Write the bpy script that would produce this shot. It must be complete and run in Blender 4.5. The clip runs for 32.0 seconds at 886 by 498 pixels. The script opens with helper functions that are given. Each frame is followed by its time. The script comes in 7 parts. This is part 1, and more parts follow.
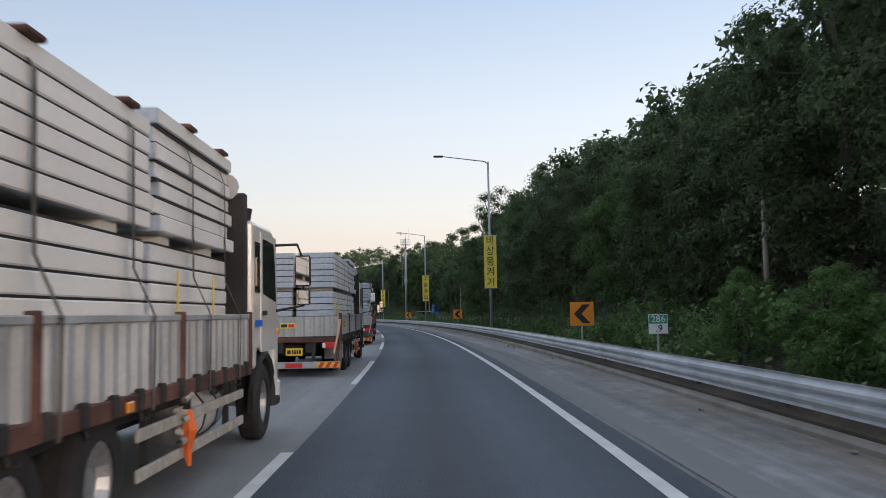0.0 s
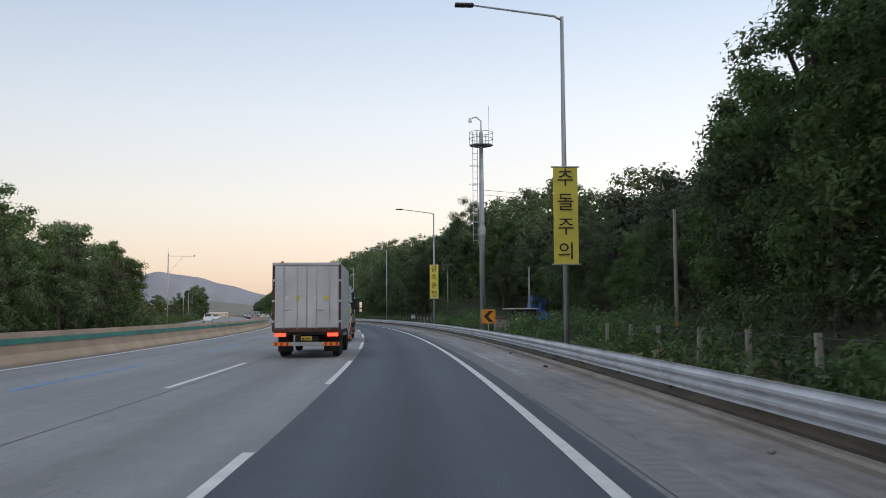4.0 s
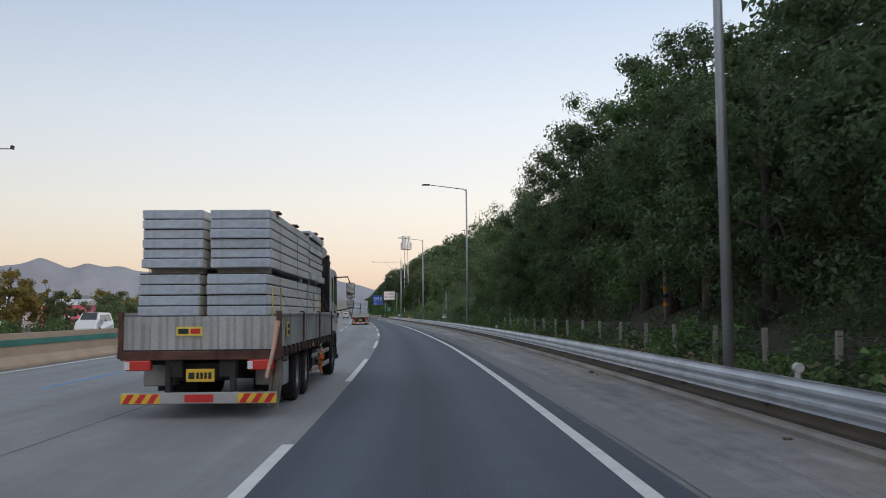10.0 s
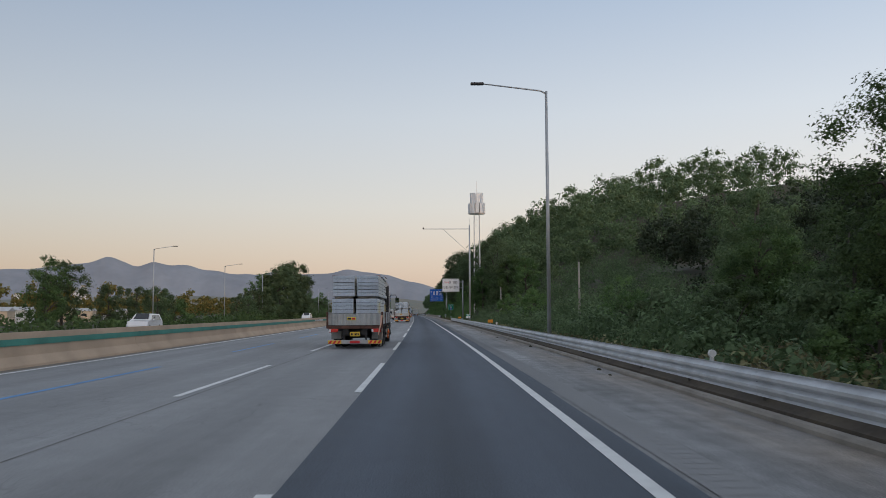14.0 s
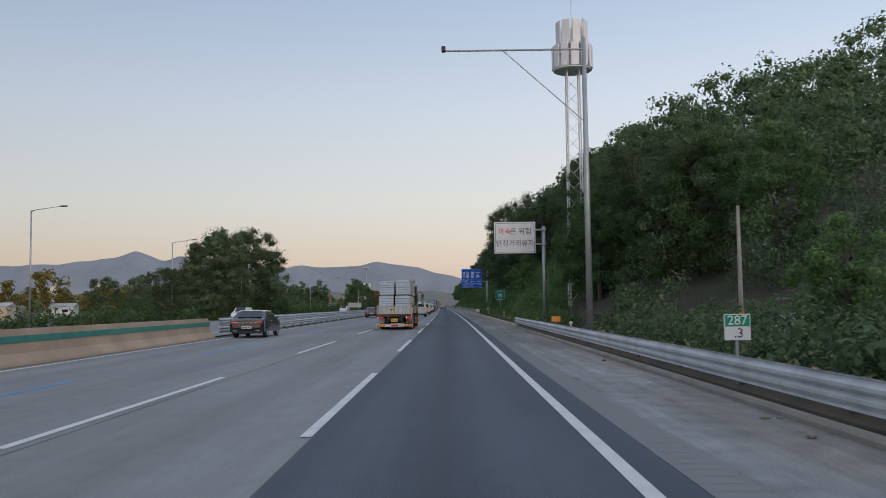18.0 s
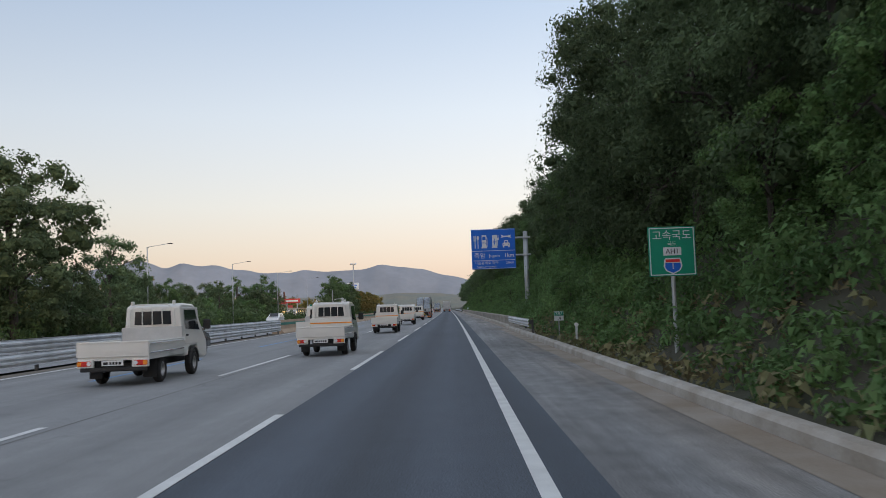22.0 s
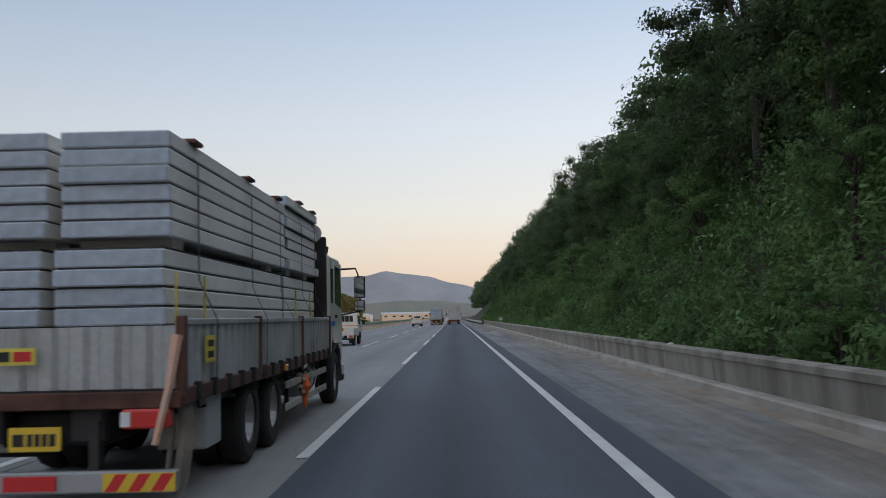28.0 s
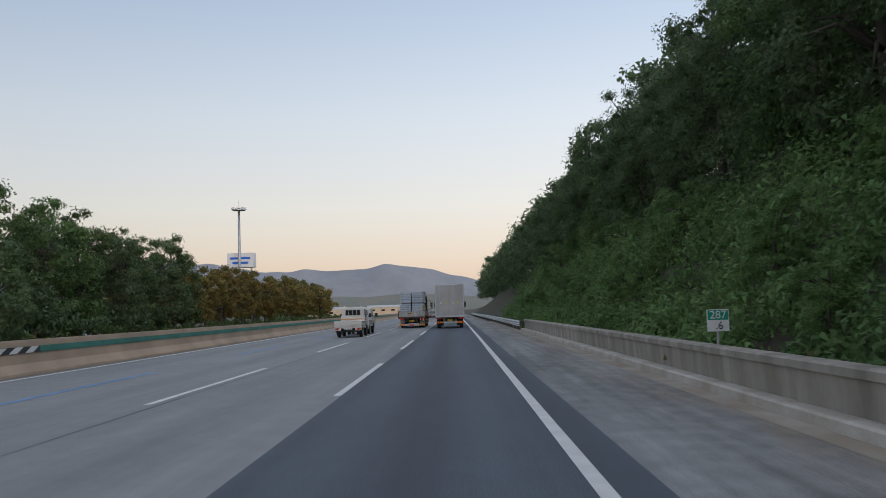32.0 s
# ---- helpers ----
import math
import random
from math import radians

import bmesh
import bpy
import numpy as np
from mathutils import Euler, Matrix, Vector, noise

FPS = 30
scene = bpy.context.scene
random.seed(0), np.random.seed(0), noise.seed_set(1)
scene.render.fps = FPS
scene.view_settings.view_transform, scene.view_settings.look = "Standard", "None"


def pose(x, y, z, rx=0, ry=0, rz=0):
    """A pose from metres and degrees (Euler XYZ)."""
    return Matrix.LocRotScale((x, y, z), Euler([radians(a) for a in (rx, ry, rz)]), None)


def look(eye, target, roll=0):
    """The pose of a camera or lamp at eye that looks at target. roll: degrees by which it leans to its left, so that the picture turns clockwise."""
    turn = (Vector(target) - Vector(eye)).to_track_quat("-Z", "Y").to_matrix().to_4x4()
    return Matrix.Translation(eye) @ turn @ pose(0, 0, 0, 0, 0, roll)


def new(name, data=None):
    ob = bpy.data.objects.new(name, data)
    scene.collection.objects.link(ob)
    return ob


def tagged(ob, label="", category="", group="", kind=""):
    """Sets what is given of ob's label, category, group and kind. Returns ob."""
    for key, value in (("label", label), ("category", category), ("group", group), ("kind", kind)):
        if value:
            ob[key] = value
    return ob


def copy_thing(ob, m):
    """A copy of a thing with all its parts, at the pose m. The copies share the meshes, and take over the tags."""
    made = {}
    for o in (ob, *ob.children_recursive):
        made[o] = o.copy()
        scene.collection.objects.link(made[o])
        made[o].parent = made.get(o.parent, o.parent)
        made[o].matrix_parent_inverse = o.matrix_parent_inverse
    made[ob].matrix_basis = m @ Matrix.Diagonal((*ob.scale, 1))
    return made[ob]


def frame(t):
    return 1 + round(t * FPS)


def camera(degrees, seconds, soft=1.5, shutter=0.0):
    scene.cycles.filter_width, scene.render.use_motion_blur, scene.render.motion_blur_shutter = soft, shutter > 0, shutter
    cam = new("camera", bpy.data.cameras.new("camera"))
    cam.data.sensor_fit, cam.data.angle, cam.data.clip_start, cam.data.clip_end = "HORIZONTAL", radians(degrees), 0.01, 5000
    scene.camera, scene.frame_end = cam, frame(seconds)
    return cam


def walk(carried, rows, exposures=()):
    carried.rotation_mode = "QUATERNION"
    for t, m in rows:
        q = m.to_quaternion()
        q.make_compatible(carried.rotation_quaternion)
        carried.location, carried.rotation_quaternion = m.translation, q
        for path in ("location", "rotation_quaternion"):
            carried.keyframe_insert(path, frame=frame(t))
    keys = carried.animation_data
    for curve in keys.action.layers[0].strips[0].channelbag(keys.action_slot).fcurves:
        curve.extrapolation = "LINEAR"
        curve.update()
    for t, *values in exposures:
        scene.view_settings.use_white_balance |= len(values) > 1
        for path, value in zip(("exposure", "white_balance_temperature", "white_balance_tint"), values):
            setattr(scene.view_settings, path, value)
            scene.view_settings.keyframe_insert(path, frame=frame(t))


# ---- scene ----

# ---------------------------------------------------------------- the road's line
# Every place is given as s (metres along the road), u (metres to the right of the right edge line) and z.
KAPPA = [0.78, 0.78, 0.99, 1.194, 1.262, 1.145, 1.076, 0.791, 0.395, 0.114, 0.026, 0.029, 0.068, 0.045, 0.023, 0.01, 0.015, 0.035, 0.04, 0.03, 0.02, 0.0]
KNOTS = [-400] + [-40 + 47 * i for i in range(21)]
GS = np.arange(-400.0, 3400.0, 2.0)
_k = np.interp(GS, KNOTS, KAPPA) / 1000.0
_th = np.concatenate([[0.0], np.cumsum((_k[1:] + _k[:-1]))])
_zero = int(np.argmin(abs(GS)))
_th -= _th[_zero]
_mid = (_th[1:] + _th[:-1]) / 2
_gx = -np.concatenate([[0.0], np.cumsum(np.sin(_mid) * 2.0)])
_gy = np.concatenate([[0.0], np.cumsum(np.cos(_mid) * 2.0)])
_gx -= _gx[_zero]
_gy -= _gy[_zero]


def road(s, u=0.0):
    """World x, y and the heading (radians, left of +y) at s, u; takes arrays too."""
    x, y, a = np.interp(s, GS, _gx), np.interp(s, GS, _gy), np.interp(s, GS, _th)
    return x + u * np.cos(a), y + u * np.sin(a), a


def at(s, u, z=0.0, turn=0.0):
    """A pose on the road at s, u, z with its y axis along the road."""
    x, y, a = road(s, u)
    return pose(float(x), float(y), z, 0, 0, math.degrees(float(a)) + turn)


# ---------------------------------------------------------------- camera
LENS_HEIGHT = 1.604
cam = camera(54.0, 32.0, soft=0.75, shutter=0.1)
# seconds, s, u, yaw against the road, pitch, roll (degrees)
DRIVE = [
    (0.0, -0.30, -1.89, -0.52, 4.23, -1.04),
    (1.0, 19.90, -1.99, -1.15, 4.17, -1.23),
    (1.5, 29.82, -2.02, -1.69, 4.27, -0.89),
    (2.0, 39.75, -1.89, -1.71, 4.15, -0.67),
    (3.0, 59.90, -1.71, -1.68, 4.24, -0.16),
    (6.0, 118.46, -1.78, 0.47, 4.34, -1.12),
    (7.0, 137.70, -2.08, 0.63, 4.49, -0.59),
    (7.5, 147.65, -2.14, 0.21, 4.40, -0.43),
    (8.0, 157.80, -2.04, 0.00, 4.34, -0.43),
    (9.0, 178.73, -1.97, -0.55, 4.26, -0.36),
    (10.0, 199.22, -1.95, -1.07, 4.19, -0.49),
    (11.0, 220.32, -1.95, -0.75, 4.27, -0.53),
    (12.0, 241.44, -2.01, -0.76, 4.31, -0.36),
    (13.0, 262.17, -1.99, -0.82, 4.06, -0.31),
    (14.0, 282.26, -2.11, -0.57, 4.18, -0.29),
    (14.5, 292.73, -1.97, -0.21, 4.11, -0.28),
    (16.5, 337.16, -1.93, -0.16, 3.97, -0.27),
    (17.0, 348.18, -1.81, 0.30, 3.88, -0.40),
    (18.0, 369.19, -1.81, 0.42, 3.70, -0.75),
    (19.0, 390.59, -1.56, 0.34, 3.86, -1.50),
    (20.0, 412.00, -1.38, 0.49, 3.82, -1.29),
    (21.0, 433.81, -1.06, 0.29, 3.78, -1.58),
    (22.5, 467.34, -0.84, 1.01, 3.93, -2.15),
    (23.0, 478.14, -1.06, 1.30, 3.96, -1.88),
    (24.0, 499.88, -1.28, 1.58, 4.07, -1.52),
    (25.0, 522.80, -1.41, 1.56, 4.18, -1.39),
    (26.0, 546.03, -1.58, 1.45, 4.28, -1.10),
    (28.5, 601.05, -1.62, 0.64, 4.47, -1.28),
    (29.0, 612.69, -1.35, 0.55, 4.48, -1.27),
    (30.0, 636.21, -1.21, 0.58, 4.04, -1.46),
    (31.0, 659.60, -1.28, 0.60, 3.89, -1.33),
    (32.0, 683.07, -1.24, 0.90, 4.00, -1.76),
]


def seat(s, u, yaw, pitch, roll):
    x, y, a = road(s, u)
    return pose(float(x), float(y), LENS_HEIGHT, 90 + pitch, -roll, math.degrees(float(a)) + yaw)


walk(cam, [(t, seat(*row)) for t, *row in DRIVE], exposures=[(0.0, 0.16, 6300, 10), (1.5, 0.32, 6500, 10), (3.5, 0.30, 6650, 10), (6.0, 0.1, 6650, 10), (9.0, 0.2, 6600, 10), (10.0, 0.24, 6600, 10), (12.0, 0.12, 6500, 10), (14.0, -0.12, 6500, 10), (17.0, -0.08, 6250, 10), (19.0, 0.02, 6250, 10), (21.0, 0.24, 6500, 10), (24.0, 0.28, 6450, 10), (26.0, 0.14, 6500, 10), (32.0, 0.12, 6450, 10)])

# ---------------------------------------------------------------- light
SUN_ELEVATION, SUN_AZIMUTH = 5.0, 142.0  # degrees; azimuth clockwise from +y
world = bpy.data.worlds.new("dusk")
scene.world = world
world.use_nodes = True
wn, wl = world.node_tree.nodes, world.node_tree.links
sky = wn.new("ShaderNodeTexSky")
sky.sky_type, sky.sun_disc = "NISHITA", False
sky.sun_elevation, sky.sun_rotation = radians(SUN_ELEVATION), radians(SUN_AZIMUTH)
sky.air_density, sky.dust_density, sky.ozone_density, sky.altitude = 1.0, 2.0, 1.5, 50
# the dusk sky's own colours, from the peach horizon up to pale blue
tcs, sep, ramp = wn.new("ShaderNodeTexCoord"), wn.new("ShaderNodeSeparateXYZ"), wn.new("ShaderNodeValToRGB")
wl.new(tcs.outputs["Generated"], sep.inputs[0])
wl.new(sep.outputs["Z"], ramp.inputs[0])
STOPS = [(0.0, (0.84, 0.64, 0.53)), (0.05, (0.90, 0.74, 0.65)), (0.12, (0.89, 0.84, 0.79)), (0.22, (0.77, 0.81, 0.85)), (0.38, (0.46, 0.58, 0.745)), (1.0, (0.70, 0.745, 0.83))]
ramp.color_ramp.elements[0].position, ramp.color_ramp.elements[1].position = STOPS[0][0], STOPS[-1][0]
for p_, c_ in STOPS[1:-1]:
    ramp.color_ramp.elements.new(p_)
for e_, (p_, c_) in zip(ramp.color_ramp.elements, STOPS):
    e_.position, e_.color = p_, (*c_, 1)
gain = wn.new("ShaderNodeMix")
gain.data_type, gain.blend_type = "RGBA", "MULTIPLY"
gain.inputs["Factor"].default_value = 1.0
gain.inputs["B"].default_value = (0.43, 0.36, 0.39, 1)
wl.new(sky.outputs[0], gain.inputs["A"])
blend = wn.new("ShaderNodeMix")
blend.data_type = "RGBA"
blend.inputs["Factor"].default_value = 0.8
wl.new(gain.outputs["Result"], blend.inputs["A"])
# the side towards the low sun is a little brighter
side, tint = wn.new("ShaderNodeMapRange"), wn.new("ShaderNodeVectorMath")
side.inputs["From Min"].default_value, side.inputs["From Max"].default_value = -0.7, 0.5
side.inputs["To Min"].default_value, side.inputs["To Max"].default_value = 0.64, 1.19
wl.new(sep.outputs["X"], side.inputs["Value"])
tint.operation = "SCALE"
wl.new(ramp.outputs[0], tint.inputs[0])
wl.new(side.outputs[0], tint.inputs["Scale"])
wl.new(tint.outputs[0], blend.inputs["B"])
wn["Background"].inputs["Strength"].default_value = 1.0
wl.new(blend.outputs["Result"], wn["Background"].inputs["Color"])
sun = new("sun", bpy.data.lights.new("sun", "SUN"))
sun.data.energy, sun.data.angle, sun.data.color = 0.62, radians(12), (1.0, 0.90, 0.80)
_sd = Vector((math.sin(radians(SUN_AZIMUTH)) * math.cos(radians(7)), math.cos(radians(SUN_AZIMUTH)) * math.cos(radians(7)), math.sin(radians(7))))
sun.matrix_basis = look(_sd * 100, (0, 0, 0))


# ---------------------------------------------------------------- materials
def mat(name, color, rough=0.6, metal=0.0, vary=0.15, scale=1.5, fine=40.0, bump=0.15, tone=None, coords="Object", stretch=(1, 1, 1), island=0.0, thing=0.0, through_light=0.0, glow=0.0, alpha=1.0, coat=0.0):
    """A surface: base colour, varied by broad and fine noise (and towards tone), with fine relief."""
    m = bpy.data.materials.new(name)
    m.use_nodes = True
    n, l = m.node_tree.nodes, m.node_tree.links
    p = n["Principled BSDF"]
    p.inputs["Roughness"].default_value, p.inputs["Metallic"].default_value = rough, metal
    if coat:
        p.inputs["Coat Weight"].default_value, p.inputs["Coat Roughness"].default_value = coat, 0.08
    tc, mp = n.new("ShaderNodeTexCoord"), n.new("ShaderNodeMapping")
    mp.inputs["Scale"].default_value = stretch
    l.new(tc.outputs[coords], mp.inputs["Vector"])

    def tex(sc, det):
        t = n.new("ShaderNodeTexNoise")
        t.inputs["Scale"].default_value, t.inputs["Detail"].default_value = sc, det
        l.new(mp.outputs[0], t.inputs["Vector"])
        return t.outputs["Fac"]

    broad, small = tex(scale, 3.0), tex(fine, 2.0)
    ramp = n.new("ShaderNodeMapRange")
    ramp.inputs["From Min"].default_value, ramp.inputs["From Max"].default_value = 0.35, 0.65
    l.new(broad, ramp.inputs["Value"])
    mix = n.new("ShaderNodeMix")
    mix.data_type = "RGBA"
    tone = tone or tuple(c * (1 - 1.6 * vary) for c in color)
    mix.inputs["A"].default_value, mix.inputs["B"].default_value = (*color, 1), (*tone, 1)
    l.new(ramp.outputs[0], mix.inputs["Factor"])
    hsv = n.new("ShaderNodeHueSaturation")
    l.new(mix.outputs["Result"], hsv.inputs["Color"])
    val = n.new("ShaderNodeMath")
    val.operation = "MULTIPLY_ADD"
    val.inputs[1].default_value, val.inputs[2].default_value = 2 * vary, 1 - vary
    l.new(small, val.inputs[0])
    out = val.outputs[0]
    for amount, node, socket in ((island, "ShaderNodeNewGeometry", "Random Per Island"), (thing, "ShaderNodeObjectInfo", "Random")):
        if amount:
            src = n.new(node)
            mr = n.new("ShaderNodeMapRange")
            mr.inputs["To Min"].default_value, mr.inputs["To Max"].default_value = 1 - amount, 1 + amount
            l.new(src.outputs[socket], mr.inputs["Value"])
            mul = n.new("ShaderNodeMath")
            mul.operation = "MULTIPLY"
            l.new(out, mul.inputs[0])
            l.new(mr.outputs[0], mul.inputs[1])
            out = mul.outputs[0]
            if through_light:
                hr = n.new("ShaderNodeMapRange")
                hr.inputs["To Min"].default_value, hr.inputs["To Max"].default_value = 0.5 - 0.05 * amount, 0.5 + 0.035 * amount
                l.new(src.outputs[socket], hr.inputs["Value"])
                l.new(hr.outputs[0], hsv.inputs["Hue"])
    l.new(out, hsv.inputs["Value"])
    l.new(hsv.outputs[0], p.inputs["Base Color"])
    if bump:
        b = n.new("ShaderNodeBump")
        b.inputs["Strength"].default_value, b.inputs["Distance"].default_value = bump, 0.01
        l.new(small, b.inputs["Height"])
        l.new(b.outputs[0], p.inputs["Normal"])
    if glow:
        p.inputs["Emission Strength"].default_value = glow
        p.inputs["Emission Color"].default_value = (*color, 1)
    if through_light:
        p.inputs["Specular IOR Level"].default_value = 0.18
        tr, ms = n.new("ShaderNodeBsdfTranslucent"), n.new("ShaderNodeMixShader")
        ms.inputs[0].default_value = through_light
        l.new(hsv.outputs[0], tr.inputs["Color"])
        l.new(p.outputs[0], ms.inputs[1])
        l.new(tr.outputs[0], ms.inputs[2])
        l.new(ms.outputs[0], n["Material Output"].inputs["Surface"])
    return m


def glass_mat(name, tint=(0.02, 0.025, 0.03)):
    m = mat(name, tint, rough=0.06, vary=0.02, bump=0)
    m.node_tree.nodes["Principled BSDF"].inputs["Specular IOR Level"].default_value = 0.7
    return m


def road_mat(name, color, rough, grain, streaks=(), blotch=0.12, cracks=0.0, dirt=None):
    """Asphalt, in metres across (u) and along: stone grain, wear streaks along, blotches, cracks, dirt towards one side."""
    m = bpy.data.materials.new(name)
    m.use_nodes = True
    n, l = m.node_tree.nodes, m.node_tree.links
    p = n["Principled BSDF"]
    p.inputs["Roughness"].default_value = rough
    tc = n.new("ShaderNodeTexCoord")
    sp = n.new("ShaderNodeSeparateXYZ")
    l.new(tc.outputs["UV"], sp.inputs[0])

    def tex(sc, det, stretch, distort=0.0):
        mp, t = n.new("ShaderNodeMapping"), n.new("ShaderNodeTexNoise")
        mp.inputs["Scale"].default_value = stretch
        t.inputs["Scale"].default_value, t.inputs["Detail"].default_value, t.inputs["Distortion"].default_value = sc, det, distort
        l.new(tc.outputs["UV"], mp.inputs["Vector"])
        l.new(mp.outputs[0], t.inputs["Vector"])
        return t.outputs["Fac"]

    def calc(op, a, b, c=None):
        q = n.new("ShaderNodeMath")
        q.operation = op
        for i, v in enumerate((a, b, c)):
            if v is None:
                continue
            if isinstance(v, (int, float)):
                q.inputs[i].default_value = v
            else:
                l.new(v, q.inputs[i])
        return q.outputs[0]

    def span(v, a, b, lo, hi):
        q = n.new("ShaderNodeMapRange")
        q.inputs["From Min"].default_value, q.inputs["From Max"].default_value = a, b
        q.inputs["To Min"].default_value, q.inputs["To Max"].default_value = lo, hi
        l.new(v, q.inputs["Value"])
        return q.outputs[0]

    stone = tex(55, 4.0, (1, 0.6, 1))
    value = span(stone, 0.3, 0.7, 1 - grain, 1 + grain)
    for sc, st, amount in ((1.0, (1, 0.05, 1), blotch), (5.0, (1, 0.02, 1), blotch * 0.6), (0.35, (1, 0.35, 1), blotch * 0.9), (2.6, (1, 0.6, 1), blotch * 0.7)):
        value = calc("MULTIPLY", value, span(tex(sc, 4.0, st), 0.3, 0.7, 1 - amount, 1 + amount))
    for u, w, amount in streaks:
        d = calc("ABSOLUTE", calc("ADD", calc("ADD", sp.outputs["X"], -u), calc("MULTIPLY_ADD", tex(0.6, 2.0, (0.0, 0.15, 1)), 0.3, -0.15)), 0.0)
        value = calc("MULTIPLY", value, span(d, 0.0, w, 1 - amount, 1.0))
    if cracks:
        mp, add, vo = n.new("ShaderNodeMapping"), n.new("ShaderNodeVectorMath"), n.new("ShaderNodeTexVoronoi")
        mp.inputs["Scale"].default_value = (0.5, 0.16, 1)
        warp = n.new("ShaderNodeTexNoise")
        warp.inputs["Scale"].default_value = 3.0
        l.new(tc.outputs["UV"], mp.inputs["Vector"])
        l.new(mp.outputs[0], warp.inputs["Vector"])
        add.operation = "MULTIPLY_ADD"
        add.inputs[1].default_value = (0.5, 0.5, 0)
        l.new(warp.outputs["Color"], add.inputs[0])
        l.new(mp.outputs[0], add.inputs[2])
        vo.feature = "DISTANCE_TO_EDGE"
        l.new(add.outputs[0], vo.inputs["Vector"])
        line = span(vo.outputs["Distance"], 0.004, 0.014, 1.0, 0.0)
        some = span(tex(0.22, 2.0, (1, 0.5, 1)), 0.50, 0.60, 0.0, cracks)
        value = calc("MULTIPLY", value, calc("SUBTRACT", 1.0, calc("MULTIPLY", line, some)))
    hsv = n.new("ShaderNodeHueSaturation")
    hsv.inputs["Color"].default_value = (*color, 1)
    if dirt:
        u0, u1, tint, amount = dirt
        mix = n.new("ShaderNodeMix")
        mix.data_type = "RGBA"
        mix.inputs["A"].default_value, mix.inputs["B"].default_value = (*color, 1), (*tint, 1)
        where = calc("MULTIPLY", span(sp.outputs["X"], u0, u1, 0.0, amount), span(tex(0.8, 5.0, (1, 0.25, 1), 0.5), 0.36, 0.62, 0.15, 1.0))
        l.new(where, mix.inputs["Factor"])
        l.new(mix.outputs["Result"], hsv.inputs["Color"])
    l.new(value, hsv.inputs["Value"])
    l.new(hsv.outputs[0], p.inputs["Base Color"])
    b = n.new("ShaderNodeBump")
    b.inputs["Strength"].default_value, b.inputs["Distance"].default_value = 0.6, 0.008
    l.new(stone, b.inputs["Height"])
    l.new(b.outputs[0], p.inputs["Normal"])
    return m


